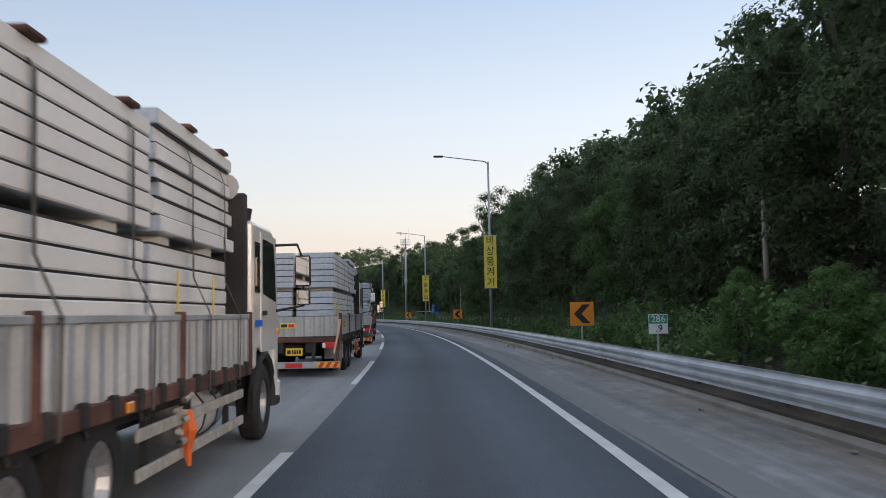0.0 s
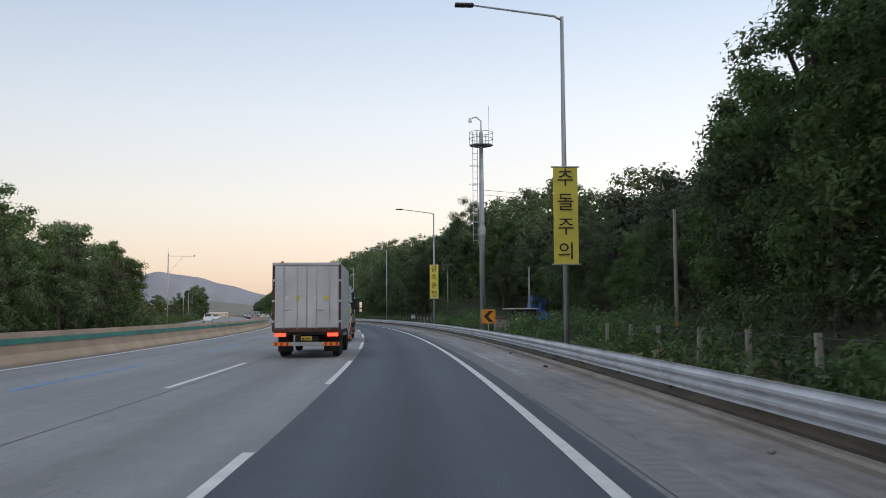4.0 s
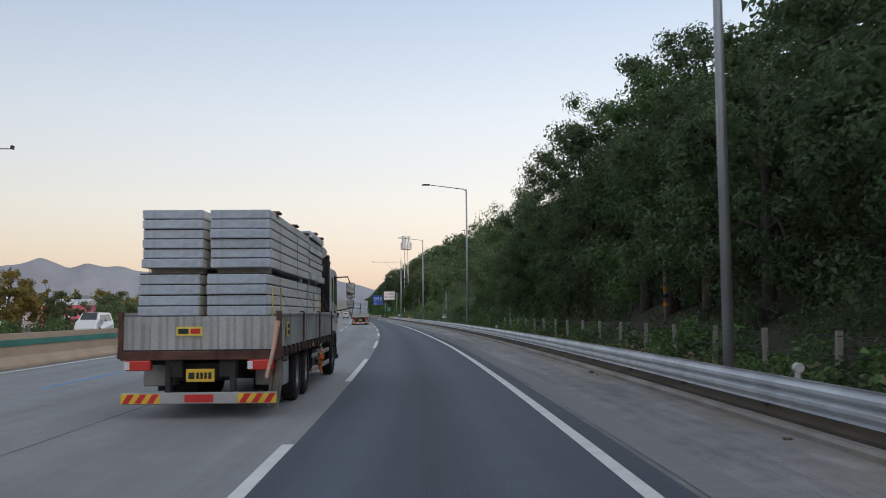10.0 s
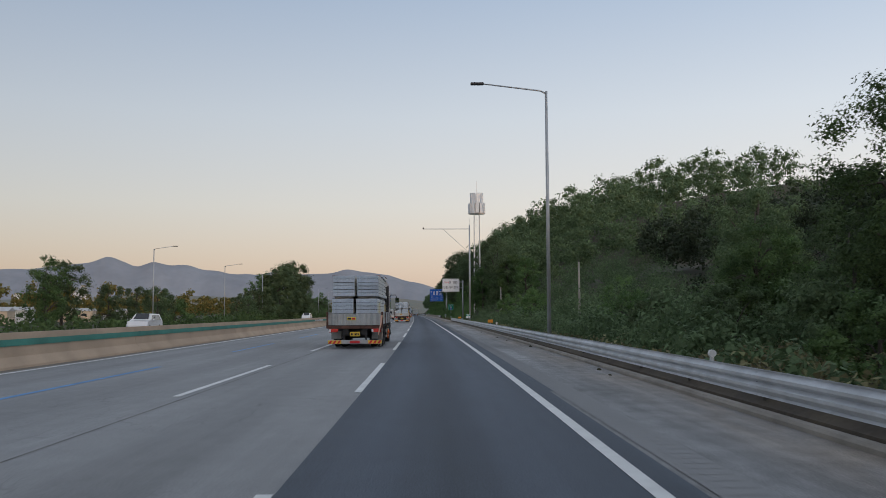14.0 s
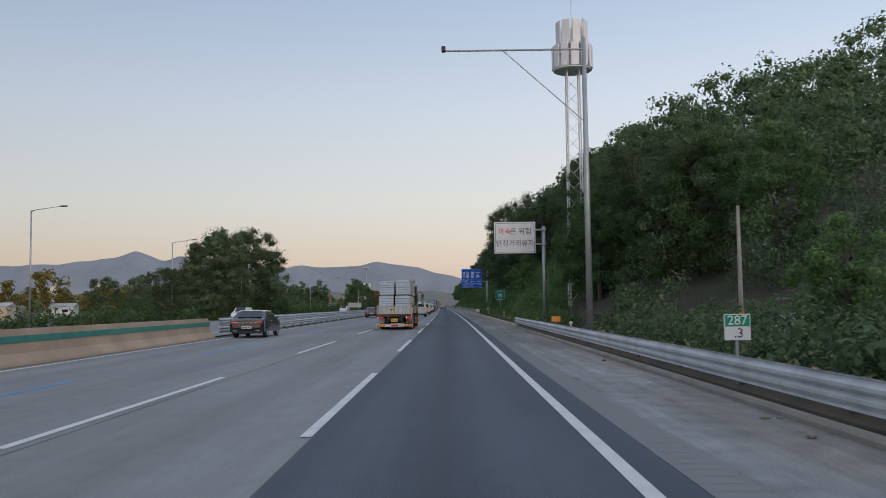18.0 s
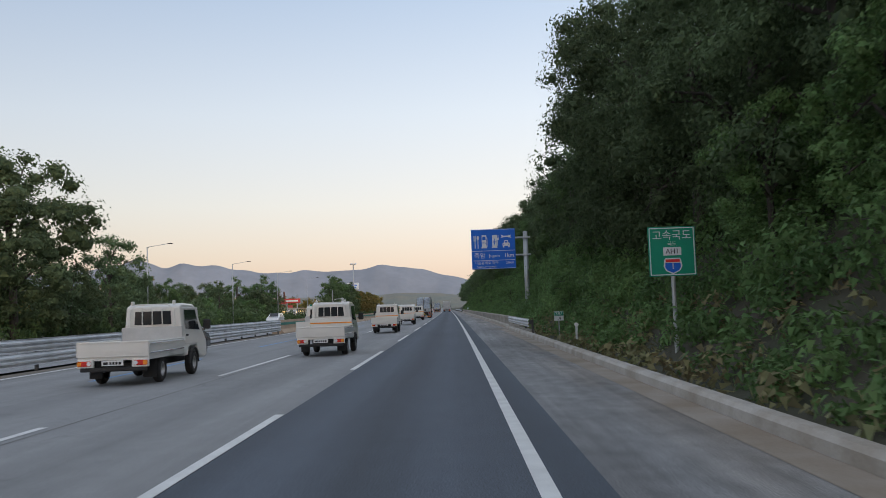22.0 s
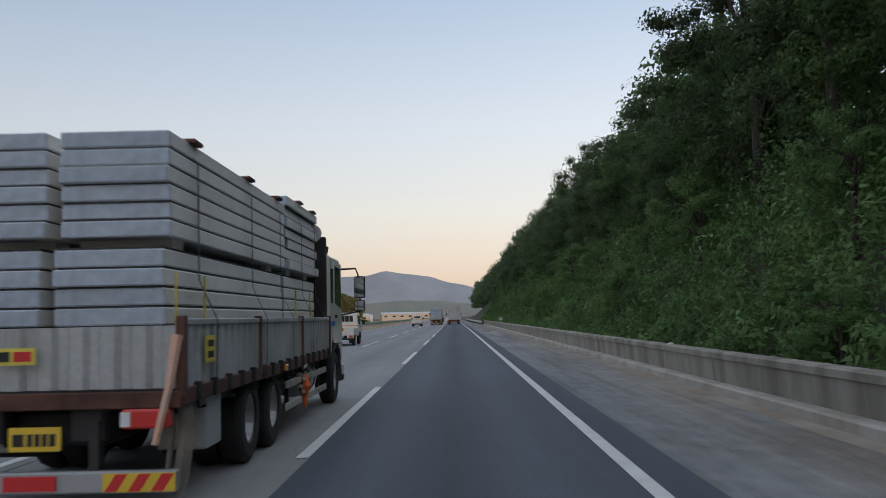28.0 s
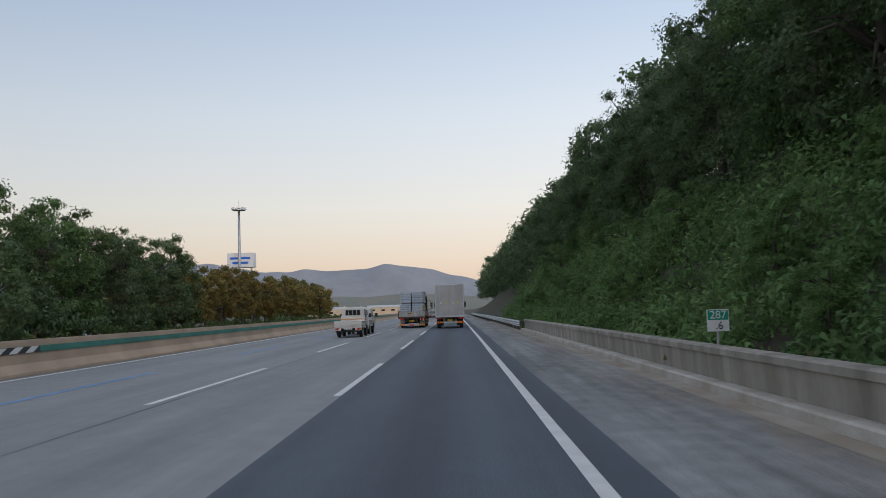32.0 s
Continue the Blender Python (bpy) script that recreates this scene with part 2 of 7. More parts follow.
M = {
    "asphalt": road_mat("asphalt_dark", (0.070, 0.085, 0.107), 0.8, 0.46, ((-1.85, 0.65, 0.28), (-0.95, 0.5, -0.16), (-2.75, 0.5, -0.16), (-3.4, 0.35, 0.15), (0.15, 0.5, 0.18)), 0.08),
    "old_road": road_mat("asphalt_worn", (0.239, 0.241, 0.240), 0.8, 0.26, ((-5.3, 0.8, 0.16), (-4.3, 0.5, -0.08), (-8.7, 0.8, 0.16), (-12.0, 0.8, 0.14), (-13.4, 0.6, 0.12), (-23.0, 0.8, 0.1)), 0.09, 0.25),
    "shoulder": road_mat("asphalt_shoulder", (0.225, 0.226, 0.226), 0.85, 0.42, ((0.45, 0.5, 0.15), (1.6, 0.5, -0.04)), 0.27, 0.3, (1.3, 2.9, (0.23, 0.175, 0.12), 0.75)),
    "tar": mat("tar_joint", (0.06, 0.058, 0.055), 0.8, vary=0.3, scale=1.0, fine=9, bump=0.3, coords="UV", stretch=(1, 0.4, 1), tone=(0.17, 0.165, 0.155)),
    "verge_dirt": mat("verge_dirt", (0.20, 0.165, 0.125), 0.95, vary=0.2, scale=0.5, fine=14, bump=0.5, coords="UV", stretch=(1, 0.25, 1), tone=(0.15, 0.135, 0.115)),
    "gutter": mat("concrete_gutter", (0.33, 0.29, 0.245), 0.9, vary=0.16, scale=0.6, fine=22, bump=0.5, tone=(0.24, 0.19, 0.14)),
    "white_line": mat("road_paint_white", (0.72, 0.72, 0.70), 0.7, vary=0.10, scale=2.0, fine=60, bump=0.3, coords="UV"),
    "blue_line": mat("road_paint_blue", (0.12, 0.32, 0.62), 0.7, vary=0.18, scale=2.0, fine=60, bump=0.3, coords="UV"),
    "concrete": mat("concrete", (0.36, 0.33, 0.29), 0.9, vary=0.14, scale=0.7, fine=25, bump=0.4, thing=0.05),
    "wall_concrete": mat("concrete_weathered", (0.38, 0.345, 0.30), 0.9, vary=0.2, scale=1.6, fine=24, bump=0.5, stretch=(1, 1, 0.18), tone=(0.22, 0.20, 0.165), thing=0.1),
    "footing": mat("concrete_pale", (0.47, 0.44, 0.40), 0.9, vary=0.2, scale=0.9, fine=22, bump=0.5, tone=(0.33, 0.29, 0.24)),
    "barrier": mat("concrete_tan", (0.47, 0.35, 0.245), 0.9, vary=0.12, scale=0.5, fine=22, bump=0.3, thing=0.04),
    "kerb": mat("concrete_kerb", (0.32, 0.29, 0.25), 0.9, vary=0.2, scale=0.8, fine=25, bump=0.5),
    "green": mat("paint_green", (0.05, 0.24, 0.185), 0.7, vary=0.2, scale=0.6, fine=20, bump=0.1),
    "black": mat("paint_black", (0.03, 0.03, 0.03), 0.6, vary=0.2, bump=0.1),
    "white": mat("paint_white", (0.74, 0.74, 0.72), 0.45, vary=0.08, scale=1.2, bump=0.05),
    "zinc": mat("galvanised_steel", (0.64, 0.66, 0.68), 0.55, 0.4, vary=0.14, scale=1.4, fine=35, bump=0.08, thing=0.06),
    "weathered": mat("weathered_steel", (0.11, 0.105, 0.10), 0.8, 0.2, vary=0.25, scale=2.0, fine=30, bump=0.2),
    "pole": mat("pole_steel", (0.44, 0.46, 0.47), 0.5, 0.6, vary=0.12, scale=1.0, fine=30, bump=0.05),
    "dark_metal": mat("dark_metal", (0.05, 0.05, 0.055), 0.5, 0.5, vary=0.2, bump=0.1),
    "yellow": mat("banner_yellow", (0.78, 0.66, 0.10), 0.7, vary=0.06, scale=2, bump=0.05),
    "ink": mat("ink_black", (0.02, 0.02, 0.02), 0.6, vary=0.05, bump=0),
    "red_ink": mat("ink_red", (0.65, 0.03, 0.03), 0.6, vary=0.05, bump=0),
    "orange": mat("sign_orange", (0.85, 0.30, 0.02), 0.5, vary=0.06, bump=0),
    "sign_white": mat("sign_white", (0.72, 0.74, 0.75), 0.45, vary=0.05, bump=0),
    "sign_blue": mat("sign_blue", (0.012, 0.14, 0.62), 0.75, vary=0.05, bump=0),
    "sign_green": mat("sign_green", (0.006, 0.29, 0.17), 0.75, vary=0.05, bump=0),
    "soil": mat("ground_soil", (0.070, 0.058, 0.040), 0.95, vary=0.3, scale=0.3, fine=6, bump=0.6, tone=(0.046, 0.052, 0.028)),
    "soil_dark": mat("soil_dark", (0.062, 0.050, 0.038), 0.95, vary=0.3, scale=0.6, fine=9, bump=0.8, tone=(0.10, 0.08, 0.055)),
    "bark": mat("bark", (0.10, 0.085, 0.07), 0.95, vary=0.3, scale=2.0, fine=14, bump=0.8, stretch=(1, 1, 0.2)),
    "leaf_dark": mat("leaves_dark", (0.13, 0.183, 0.09), 0.7, vary=0.18, scale=0.45, fine=4, bump=0, island=0.28, thing=0.25, through_light=0.35, tone=(0.074, 0.108, 0.052)),
    "leaf_mid": mat("leaves_mid", (0.125, 0.20, 0.072), 0.7, vary=0.18, scale=0.45, fine=4, bump=0, island=0.28, thing=0.25, through_light=0.35, tone=(0.062, 0.105, 0.042)),
    "leaf_bright": mat("leaves_bright", (0.185, 0.30, 0.108), 0.7, vary=0.18, scale=0.4, fine=3, bump=0, island=0.28, through_light=0.38, tone=(0.095, 0.168, 0.062)),
    "leaf_gold": mat("leaves_gold", (0.22, 0.16, 0.045), 0.6, vary=0.15, scale=0.4, fine=3, bump=0, island=0.35, thing=0.15, through_light=0.3, tone=(0.11, 0.115, 0.035)),
    "leaf_pine": mat("needles_dark", (0.058, 0.078, 0.042), 0.6, vary=0.18, scale=0.45, fine=4, bump=0, island=0.28, through_light=0.15, tone=(0.032, 0.046, 0.026)),
    "grass": mat("grass_blades", (0.21, 0.225, 0.11), 0.7, vary=0.15, scale=0.4, fine=3, bump=0, island=0.35, through_light=0.25, tone=(0.23, 0.19, 0.10)),
    # the next two base colours have the distance haze painted in
    "mountain": mat("far_mountain_hazed", (0.245, 0.27, 0.305), 1.0, vary=0.10, scale=0.004, fine=0.03, bump=0),
    "far_wood_hazed": mat("far_wood_hazed", (0.15, 0.17, 0.15), 1.0, vary=0.22, scale=0.012, fine=0.08, bump=0, tone=(0.19, 0.18, 0.14)),
    "panel_side": mat("panel_edge", (0.80, 0.79, 0.75), 0.55, vary=0.08, scale=1.0, fine=30, bump=0.1, thing=0.05),
    "panel_end": mat("panel_end_foam", (0.50, 0.575, 0.655), 0.9, vary=0.12, scale=9, fine=120, bump=0.8, thing=0.05),
    "foam": mat("foam_white", (0.72, 0.72, 0.68), 0.9, vary=0.05, bump=0.1),
    "truck_grey": mat("side_board_grey", (0.44, 0.46, 0.46), 0.5, 0.1, vary=0.2, scale=1.2, fine=18, bump=0.1, tone=(0.31, 0.32, 0.31)),
    "rust": mat("frame_rust", (0.15, 0.068, 0.048), 0.8, vary=0.35, scale=2.5, fine=20, bump=0.3),
    "cab_white": mat("cab_white", (0.72, 0.71, 0.66), 0.3, vary=0.06, scale=0.8, bump=0.02, coat=0.5),
    "tyre": mat("tyre_rubber", (0.028, 0.027, 0.026), 0.9, vary=0.25, scale=3, fine=40, bump=0.4),
    "rim": mat("wheel_rim", (0.46, 0.46, 0.45), 0.45, 0.6, vary=0.25, scale=4, bump=0.1),
    "chassis": mat("chassis", (0.035, 0.034, 0.033), 0.75, vary=0.35, scale=2.5, fine=25, bump=0.3),
    "strap": mat("webbing_strap", (0.27, 0.24, 0.205), 0.9, vary=0.2, scale=4, fine=60, bump=0.3),
    "rope": mat("rope_pale", (0.45, 0.42, 0.36), 0.9, vary=0.2, scale=8, fine=80, bump=0.4),
    "yellow_rope": mat("rope_yellow", (0.70, 0.55, 0.12), 0.8, vary=0.1, bump=0.1),
    "faded_strap": mat("faded_strap", (0.74, 0.40, 0.27), 0.9, vary=0.2, scale=4, fine=50, bump=0.2, tone=(0.62, 0.45, 0.36)),
    "orange_cloth": mat("cloth_orange", (0.80, 0.16, 0.03), 0.8, vary=0.15, bump=0.2),
    "glass": glass_mat("window_glass"),
    "mirror": mat("mirror_glass", (0.8, 0.8, 0.8), 0.03, 1.0, vary=0.0, bump=0),
    "tail_red": mat("tail_lamp_red", (0.60, 0.03, 0.02), 0.25, vary=0.05, bump=0, coat=0.5),
    "tail_lit": mat("tail_lamp_lit", (1.0, 0.06, 0.03), 0.25, vary=0.05, bump=0, glow=2.0),
    "amber": mat("lamp_amber", (0.85, 0.30, 0.03), 0.25, vary=0.05, bump=0, coat=0.5),
    "box_white": mat("box_panel_white", (0.66, 0.67, 0.66), 0.45, vary=0.10, scale=0.8, fine=12, bump=0.05, tone=(0.54, 0.54, 0.52)),
    "box_grey": mat("box_panel_grey", (0.50, 0.51, 0.50), 0.5, vary=0.10, scale=0.8, fine=12, bump=0.05, tone=(0.40, 0.40, 0.39)),
    "car_black": mat("car_paint_black", (0.012, 0.014, 0.022), 0.25, 0.2, vary=0.05, bump=0, coat=1.0),
    "car_white": mat("car_paint_white", (0.70, 0.71, 0.72), 0.3, vary=0.04, bump=0, coat=0.8),
    "chrome": mat("chrome", (0.75, 0.76, 0.78), 0.12, 1.0, vary=0.03, bump=0),
    "plate": mat("number_plate", (0.74, 0.75, 0.74), 0.5, vary=0.05, bump=0),
    "plate_yellow": mat("number_plate_yellow", (0.80, 0.55, 0.05), 0.5, vary=0.05, bump=0),
}


# ---------------------------------------------------------------- mesh helpers
def mesh_of(name, bm, material, smooth=False):
    me = bpy.data.meshes.new(name)
    bm.normal_update()
    bm.to_mesh(me)
    bm.free()
    for mm in material if isinstance(material, (list, tuple)) else [material]:
        me.materials.append(mm)
    if smooth:
        me.polygons.foreach_set("use_smooth", [True] * len(me.polygons))
    return me


def part(name, bm, material, parent, label="", smooth=False, m=None):
    """Links a bmesh (or a mesh) as one object under a thing or a part."""
    ob = new(name, bm if isinstance(bm, bpy.types.Mesh) else mesh_of(name, bm, material, smooth))
    ob.parent = parent
    if m is not None:
        ob.matrix_basis = m
    return tagged(ob, label) if label else ob


def thing(name, m, label, category, group="", kind=""):
    ob = new(name)
    ob.empty_display_size = 0.3
    ob.matrix_basis = m
    return tagged(ob, label, category, group, kind)


def solid(name, bm, material, label, category, m=None, kind="", group="", smooth=False):
    ob = new(name, mesh_of(name, bm, material, smooth))
    if m is not None:
        ob.matrix_basis = m
    return tagged(ob, label, category, group, kind)


def box(x0, x1, y0, y1, z0, z1, bevel=0.0, bm=None, seg=1):
    bm = bm or bmesh.new()
    g = bmesh.ops.create_cube(bm, size=1.0, matrix=Matrix.LocRotScale(((x0 + x1) / 2, (y0 + y1) / 2, (z0 + z1) / 2), None, (x1 - x0, y1 - y0, z1 - z0)))
    if bevel:
        es = list({e for v in g["verts"] for e in v.link_edges})
        bmesh.ops.bevel(bm, geom=es, offset=bevel, segments=seg, affect="EDGES", profile=0.5)
    return bm


def rod(p0, p1, r0, r1=None, seg=8, bm=None, caps=True):
    bm = bm or bmesh.new()
    p0, p1 = Vector(p0), Vector(p1)
    d = p1 - p0
    q = d.to_track_quat("Z", "Y").to_matrix().to_4x4()
    bmesh.ops.create_cone(bm, cap_ends=caps, segments=seg, radius1=r0, radius2=r0 if r1 is None else r1, depth=d.length, matrix=Matrix.Translation((p0 + p1) / 2) @ q)
    return bm


def tube(points, r, seg=6, bm=None):
    """A bent pipe along points."""
    bm = bm or bmesh.new()
    pts = [Vector(p) for p in points]
    rings = []
    for i, p in enumerate(pts):
        d = (pts[min(i + 1, len(pts) - 1)] - pts[max(i - 1, 0)]).normalized()
        a = d.orthogonal().normalized() if abs(d.z) > 0.95 else d.cross(Vector((0, 0, 1))).normalized()
        b = d.cross(a)
        rr = r[i] if isinstance(r, (list, tuple)) else r
        rings.append([bm.verts.new(p + rr * (math.cos(2 * math.pi * k / seg) * a + math.sin(2 * math.pi * k / seg) * b)) for k in range(seg)])
    for A, B in zip(rings, rings[1:]):
        for k in range(seg):
            bm.faces.new((A[k], A[(k + 1) % seg], B[(k + 1) % seg], B[k]))
    bm.faces.new(list(reversed(rings[0])))
    bm.faces.new(rings[-1])
    return bm


def prism(profile, x0, x1, bm=None, bevel=0.0):
    """A profile of (y, z) points drawn out along x."""
    bm = bm or bmesh.new()
    a = [bm.verts.new((x0, y, z)) for y, z in profile]
    b = [bm.verts.new((x1, y, z)) for y, z in profile]
    fs = [bm.faces.new(a), bm.faces.new(list(reversed(b)))]
    for i in range(len(a)):
        j = (i + 1) % len(a)
        fs.append(bm.faces.new((a[j], a[i], b[i], b[j])))
    bmesh.ops.recalc_face_normals(bm, faces=fs)
    if bevel:
        bmesh.ops.bevel(bm, geom=list({e for f in fs for e in f.edges}), offset=bevel, segments=2, affect="EDGES", profile=0.5)
    return bm


def quads_mesh(name, Q, material, uv=None, tris=None):
    """A mesh of loose quads from an array (n, 4, 3), and of loose triangles (k, 3, 3)."""
    n = len(Q)
    co = np.ascontiguousarray(Q, dtype=np.float32).reshape(-1, 3)
    starts = np.arange(0, 4 * n, 4, dtype=np.int32)
    if tris is not None:
        co = np.concatenate([co, np.ascontiguousarray(tris, dtype=np.float32).reshape(-1, 3)])
        starts = np.concatenate([starts, 4 * n + np.arange(0, 3 * len(tris), 3, dtype=np.int32)])
    me = bpy.data.meshes.new(name)
    me.vertices.add(len(co))
    me.vertices.foreach_set("co", co.ravel())
    me.loops.add(len(co))
    me.loops.foreach_set("vertex_index", np.arange(len(co), dtype=np.int32))
    me.polygons.add(len(starts))
    me.polygons.foreach_set("loop_start", starts)
    me.materials.append(material)
    if uv is not None:
        lay = me.uv_layers.new(name="UVMap")
        lay.data.foreach_set("uv", np.ascontiguousarray(uv, dtype=np.float32).ravel())
    me.update()
    return me


def edge(s):
    """How far the right edge line stands from u = 0: the lane is a little wider in the bend."""
    return np.interp(s, [0, 60, 118, 150, 240, 262, 340, 390, 440, 470, 700], [0.18, 0.17, 0.06, 0.06, 0.0, -0.11, -0.13, -0.14, -0.04, -0.03, -0.01])


def ribbon(s0, s1, u0, u1, z=0.0, step=5.0, follow=(0, 0)):
    """Quads of a strip of road, with u and s as its texture's metres."""
    n = max(1, int(math.ceil((s1 - s0) / step)))
    s = np.linspace(s0, s1, n + 1)
    xa, ya, _ = road(s, u0 + follow[0] * edge(s))
    xb, yb, _ = road(s, u1 + follow[1] * edge(s))
    a = np.stack([xa, ya, np.full_like(s, z)], 1)
    b = np.stack([xb, yb, np.full_like(s, z)], 1)
    Q = np.stack([a[:-1], b[:-1], b[1:], a[1:]], 1)
    ua, ub = np.full(n, u0), np.full(n, u1)
    uv = np.stack([np.stack([ua, s[:-1]], 1), np.stack([ub, s[:-1]], 1), np.stack([ub, s[1:]], 1), np.stack([ua, s[1:]], 1)], 1)
    return Q, uv


def sweep(profile, s0, s1, step=5.0):
    """A closed profile of (u, z) points drawn out along the road."""
    bm = bmesh.new()
    n = max(1, int(round((s1 - s0) / step)))
    rings = []
    for i in range(n + 1):
        s = s0 + (s1 - s0) * i / n
        ring = []
        for u, z in profile:
            x, y, _ = road(s, u)
            ring.append(bm.verts.new((float(x), float(y), z)))
        rings.append(ring)
    k = len(profile)
    for A, B in zip(rings, rings[1:]):
        for j in range(k):
            bm.faces.new((A[j], A[(j + 1) % k], B[(j + 1) % k], B[j]))
    bm.faces.new(rings[0])
    bm.faces.new(list(reversed(rings[-1])))
    bmesh.ops.recalc_face_normals(bm, faces=bm.faces[:])
    return bm


def letters(text, size, material, parent, m, name="lettering", label="", align="CENTER", wide=1.0):
    """Raised lettering in the built-in font, in the local xz plane, facing -y."""
    cu = bpy.data.curves.new(name, "FONT")
    cu.body, cu.size, cu.align_x, cu.align_y, cu.extrude, cu.resolution_u = text, size, align, "CENTER", 0.002, 3
    tmp = bpy.data.objects.new(name, cu)
    me = bpy.data.meshes.new_from_object(tmp)
    bpy.data.objects.remove(tmp)
    bpy.data.curves.remove(cu)
    me.materials.clear()
    me.materials.append(material)
    me.transform(Matrix.Rotation(radians(90), 4, "X") @ Matrix.Diagonal((wide, 1, 1, 1)))
    return part(name, me, None, parent, label, m=m)


# ---------------------------------------------------------------- ground and hills
S_END = 3300.0
HILL_S = [-400, -14, 6, 100, 122, 165, 190, 240, 274, 290, 340, 385, 410, 440, 475, 900, 1100, 3300]
HILL_EDGE = [6.5, 6.5, 6.5, 6.5, 13.0, 13.0, 6.0, 6.0, 7.5, 40.0, 38.0, 16.0, 6.0, 4.6, 4.6, 4.6, 9.0, 60.0]
HILL_SLOPE = [0.1, 0.1, 0.65, 0.65, 0.5, 0.5, 0.7, 0.6, 0.5, 0.62, 0.62, 0.6, 0.6, 0.75, 0.98, 0.95, 0.5, 0.15]
HILL_TOP = [0.6, 0.6, 13, 14, 10, 10, 12, 11, 9, 22, 22, 11, 9, 12, 34, 28, 10, 8]


def ground_height(s, u):
    """The lie of the land, in arrays of s and u."""
    s, u = np.asarray(s, float), np.asarray(u, float)
    e, k, top = np.interp(s, HILL_S, HILL_EDGE), np.interp(s, HILL_S, HILL_SLOPE), np.interp(s, HILL_S, HILL_TOP)
    rise = np.clip(u - e, 0, None) * k
    hill = top * (1 - np.exp(-rise / np.maximum(top, 1)))
    verge = np.where(u > 3.6, 0.10 * np.minimum(u - 3.6, 1.5), 0.0)
    left = np.where(u < -33, -0.03 * np.minimum(-33 - u, 40), 0.0)
    bumps = 0.25 * np.sin(s * 0.13 + u * 0.31) * np.clip(np.maximum(u - 6, -36 - u) / 8, 0, 1)
    return -0.08 + hill + verge + left + bumps


def ground_place(s, u, dz=0.0):
    x, y, _ = road(s, u)
    return float(x), float(y), float(ground_height(s, u)) + dz


gs = np.concatenate([[-400], np.arange(-120, 1000, 7.0), np.arange(1000, S_END + 1, 60.0)])
gu = np.array([-4200, -2500, -1200, -500, -250, -120, -80, -60, -48, -40, -34, -31, -16, -14, 3.3, 3.8, 4.4, 5.2, 6.5, 8, 10, 12, 15, 18, 22, 27, 33, 40, 50, 65, 90, 130, 200, 400, 1200, 2500, 4200], float)
bm = bmesh.new()
grid = []
for s in gs:
    row = []
    for u in gu:
        uc = float(np.clip(u, -250, 400))
        x, y, _ = road(s, uc)
        extra = u - uc
        x, y = x + extra * math.cos(0.25), y + extra * math.sin(0.25)
        row.append(bm.verts.new((float(x), float(y), float(ground_height(s, uc)))))
    grid.append(row)
for A, B in zip(grid, grid[1:]):
    for j in range(len(gu) - 1):
        bm.faces.new((A[j], A[j + 1], B[j + 1], B[j]))
solid("ground", bm, M["soil"], "earth and low weeds beside a motorway and up a hillside", "ground", kind="structure", smooth=True)


# ---------------------------------------------------------------- carriageway
def strip(name, spans, u0, u1, z, material, label, category, step=5.0, follow=(0, 0)):
    qs, us = zip(*[ribbon(a, b, u0, u1, z, step, follow) for a, b in spans])
    ob = new(name, quads_mesh(name, np.concatenate(qs), material, np.concatenate(us)))
    return tagged(ob, label, category, kind="structure")


LANE, LANE2, BLUE, LEFT = -3.6, -7.07, -10.32, -13.7
FAR = 2600.0
strip("road", [(-150, FAR)], -14.6, -3.52, 0.0, M["old_road"], "worn pale grey asphalt of the left lanes", "road")
strip("road_lane", [(-150, 300)], -3.52, 0.40, 0.004, M["asphalt"], "newer dark asphalt of the nearside lane", "road", follow=(0, 1))
strip("road_lane_straight", [(300, FAR)], -3.52, 0.56, 0.004, M["asphalt"], "newer dark asphalt of the nearside lane", "road", follow=(0, 1))
strip("road_shoulder", [(-150, FAR)], 0.3, 2.85, 0.0, M["shoulder"], "dusty grey hard shoulder", "road", follow=(1, 0))
strip("road_gutter", [(424, 515)], 2.36, 2.86, 0.005, M["gutter"], "pale concrete gutter strip along the shoulder", "gutter")
strip("road_gutter_wall", [(515, 790)], 2.84, 3.3, 0.003, M["gutter"], "dirty concrete gutter strip below the retaining wall", "gutter")
strip("road_opposite", [(-150, FAR)], -31.5, -15.3, -0.01, M["old_road"], "worn grey asphalt of the opposite carriageway", "road")
strip("road_joint", [(-150, 1200)], -6.83, -6.79, 0.003, M["tar"], "dark tarred joint between two old lanes", "road")
strip("road_verge_left", [(-150, 1500)], -14.6, -13.95, 0.004, M["verge_dirt"], "brown dirt lying along the foot of the barrier", "road")
strip("road_line_right", [(-150, FAR)], -0.085, 0.085, 0.010, M["white_line"], "solid white edge line", "road marking", follow=(1, 1))
strip("road_line_left", [(-150, FAR)], LEFT - 0.09, LEFT + 0.09, 0.006, M["white_line"], "solid white line beside the median", "road marking")
strip("road_line_opposite", [(-150, FAR)], -17.2, -17.0, 0.004, M["white_line"], "solid white line of the opposite carriageway", "road marking")
dash = lambda a, b, off, length: [(a + 20.0 * k + off, a + 20.0 * k + off + length) for k in range(int((b - a) / 20))]
near_dashes = dash(-140, 1400, 0.0, 10.1)


def dashes(name, u, w, z, material, label, off):
    root = tagged(new(name), label, "road marking", kind="structure")
    for a, b in dash(-140, 1100, off, 10.1):
        Q, uv = ribbon(a, b, u - w, u + w, z, 5.0)
        part("dash", quads_mesh("dash", Q, material, uv), None, root)


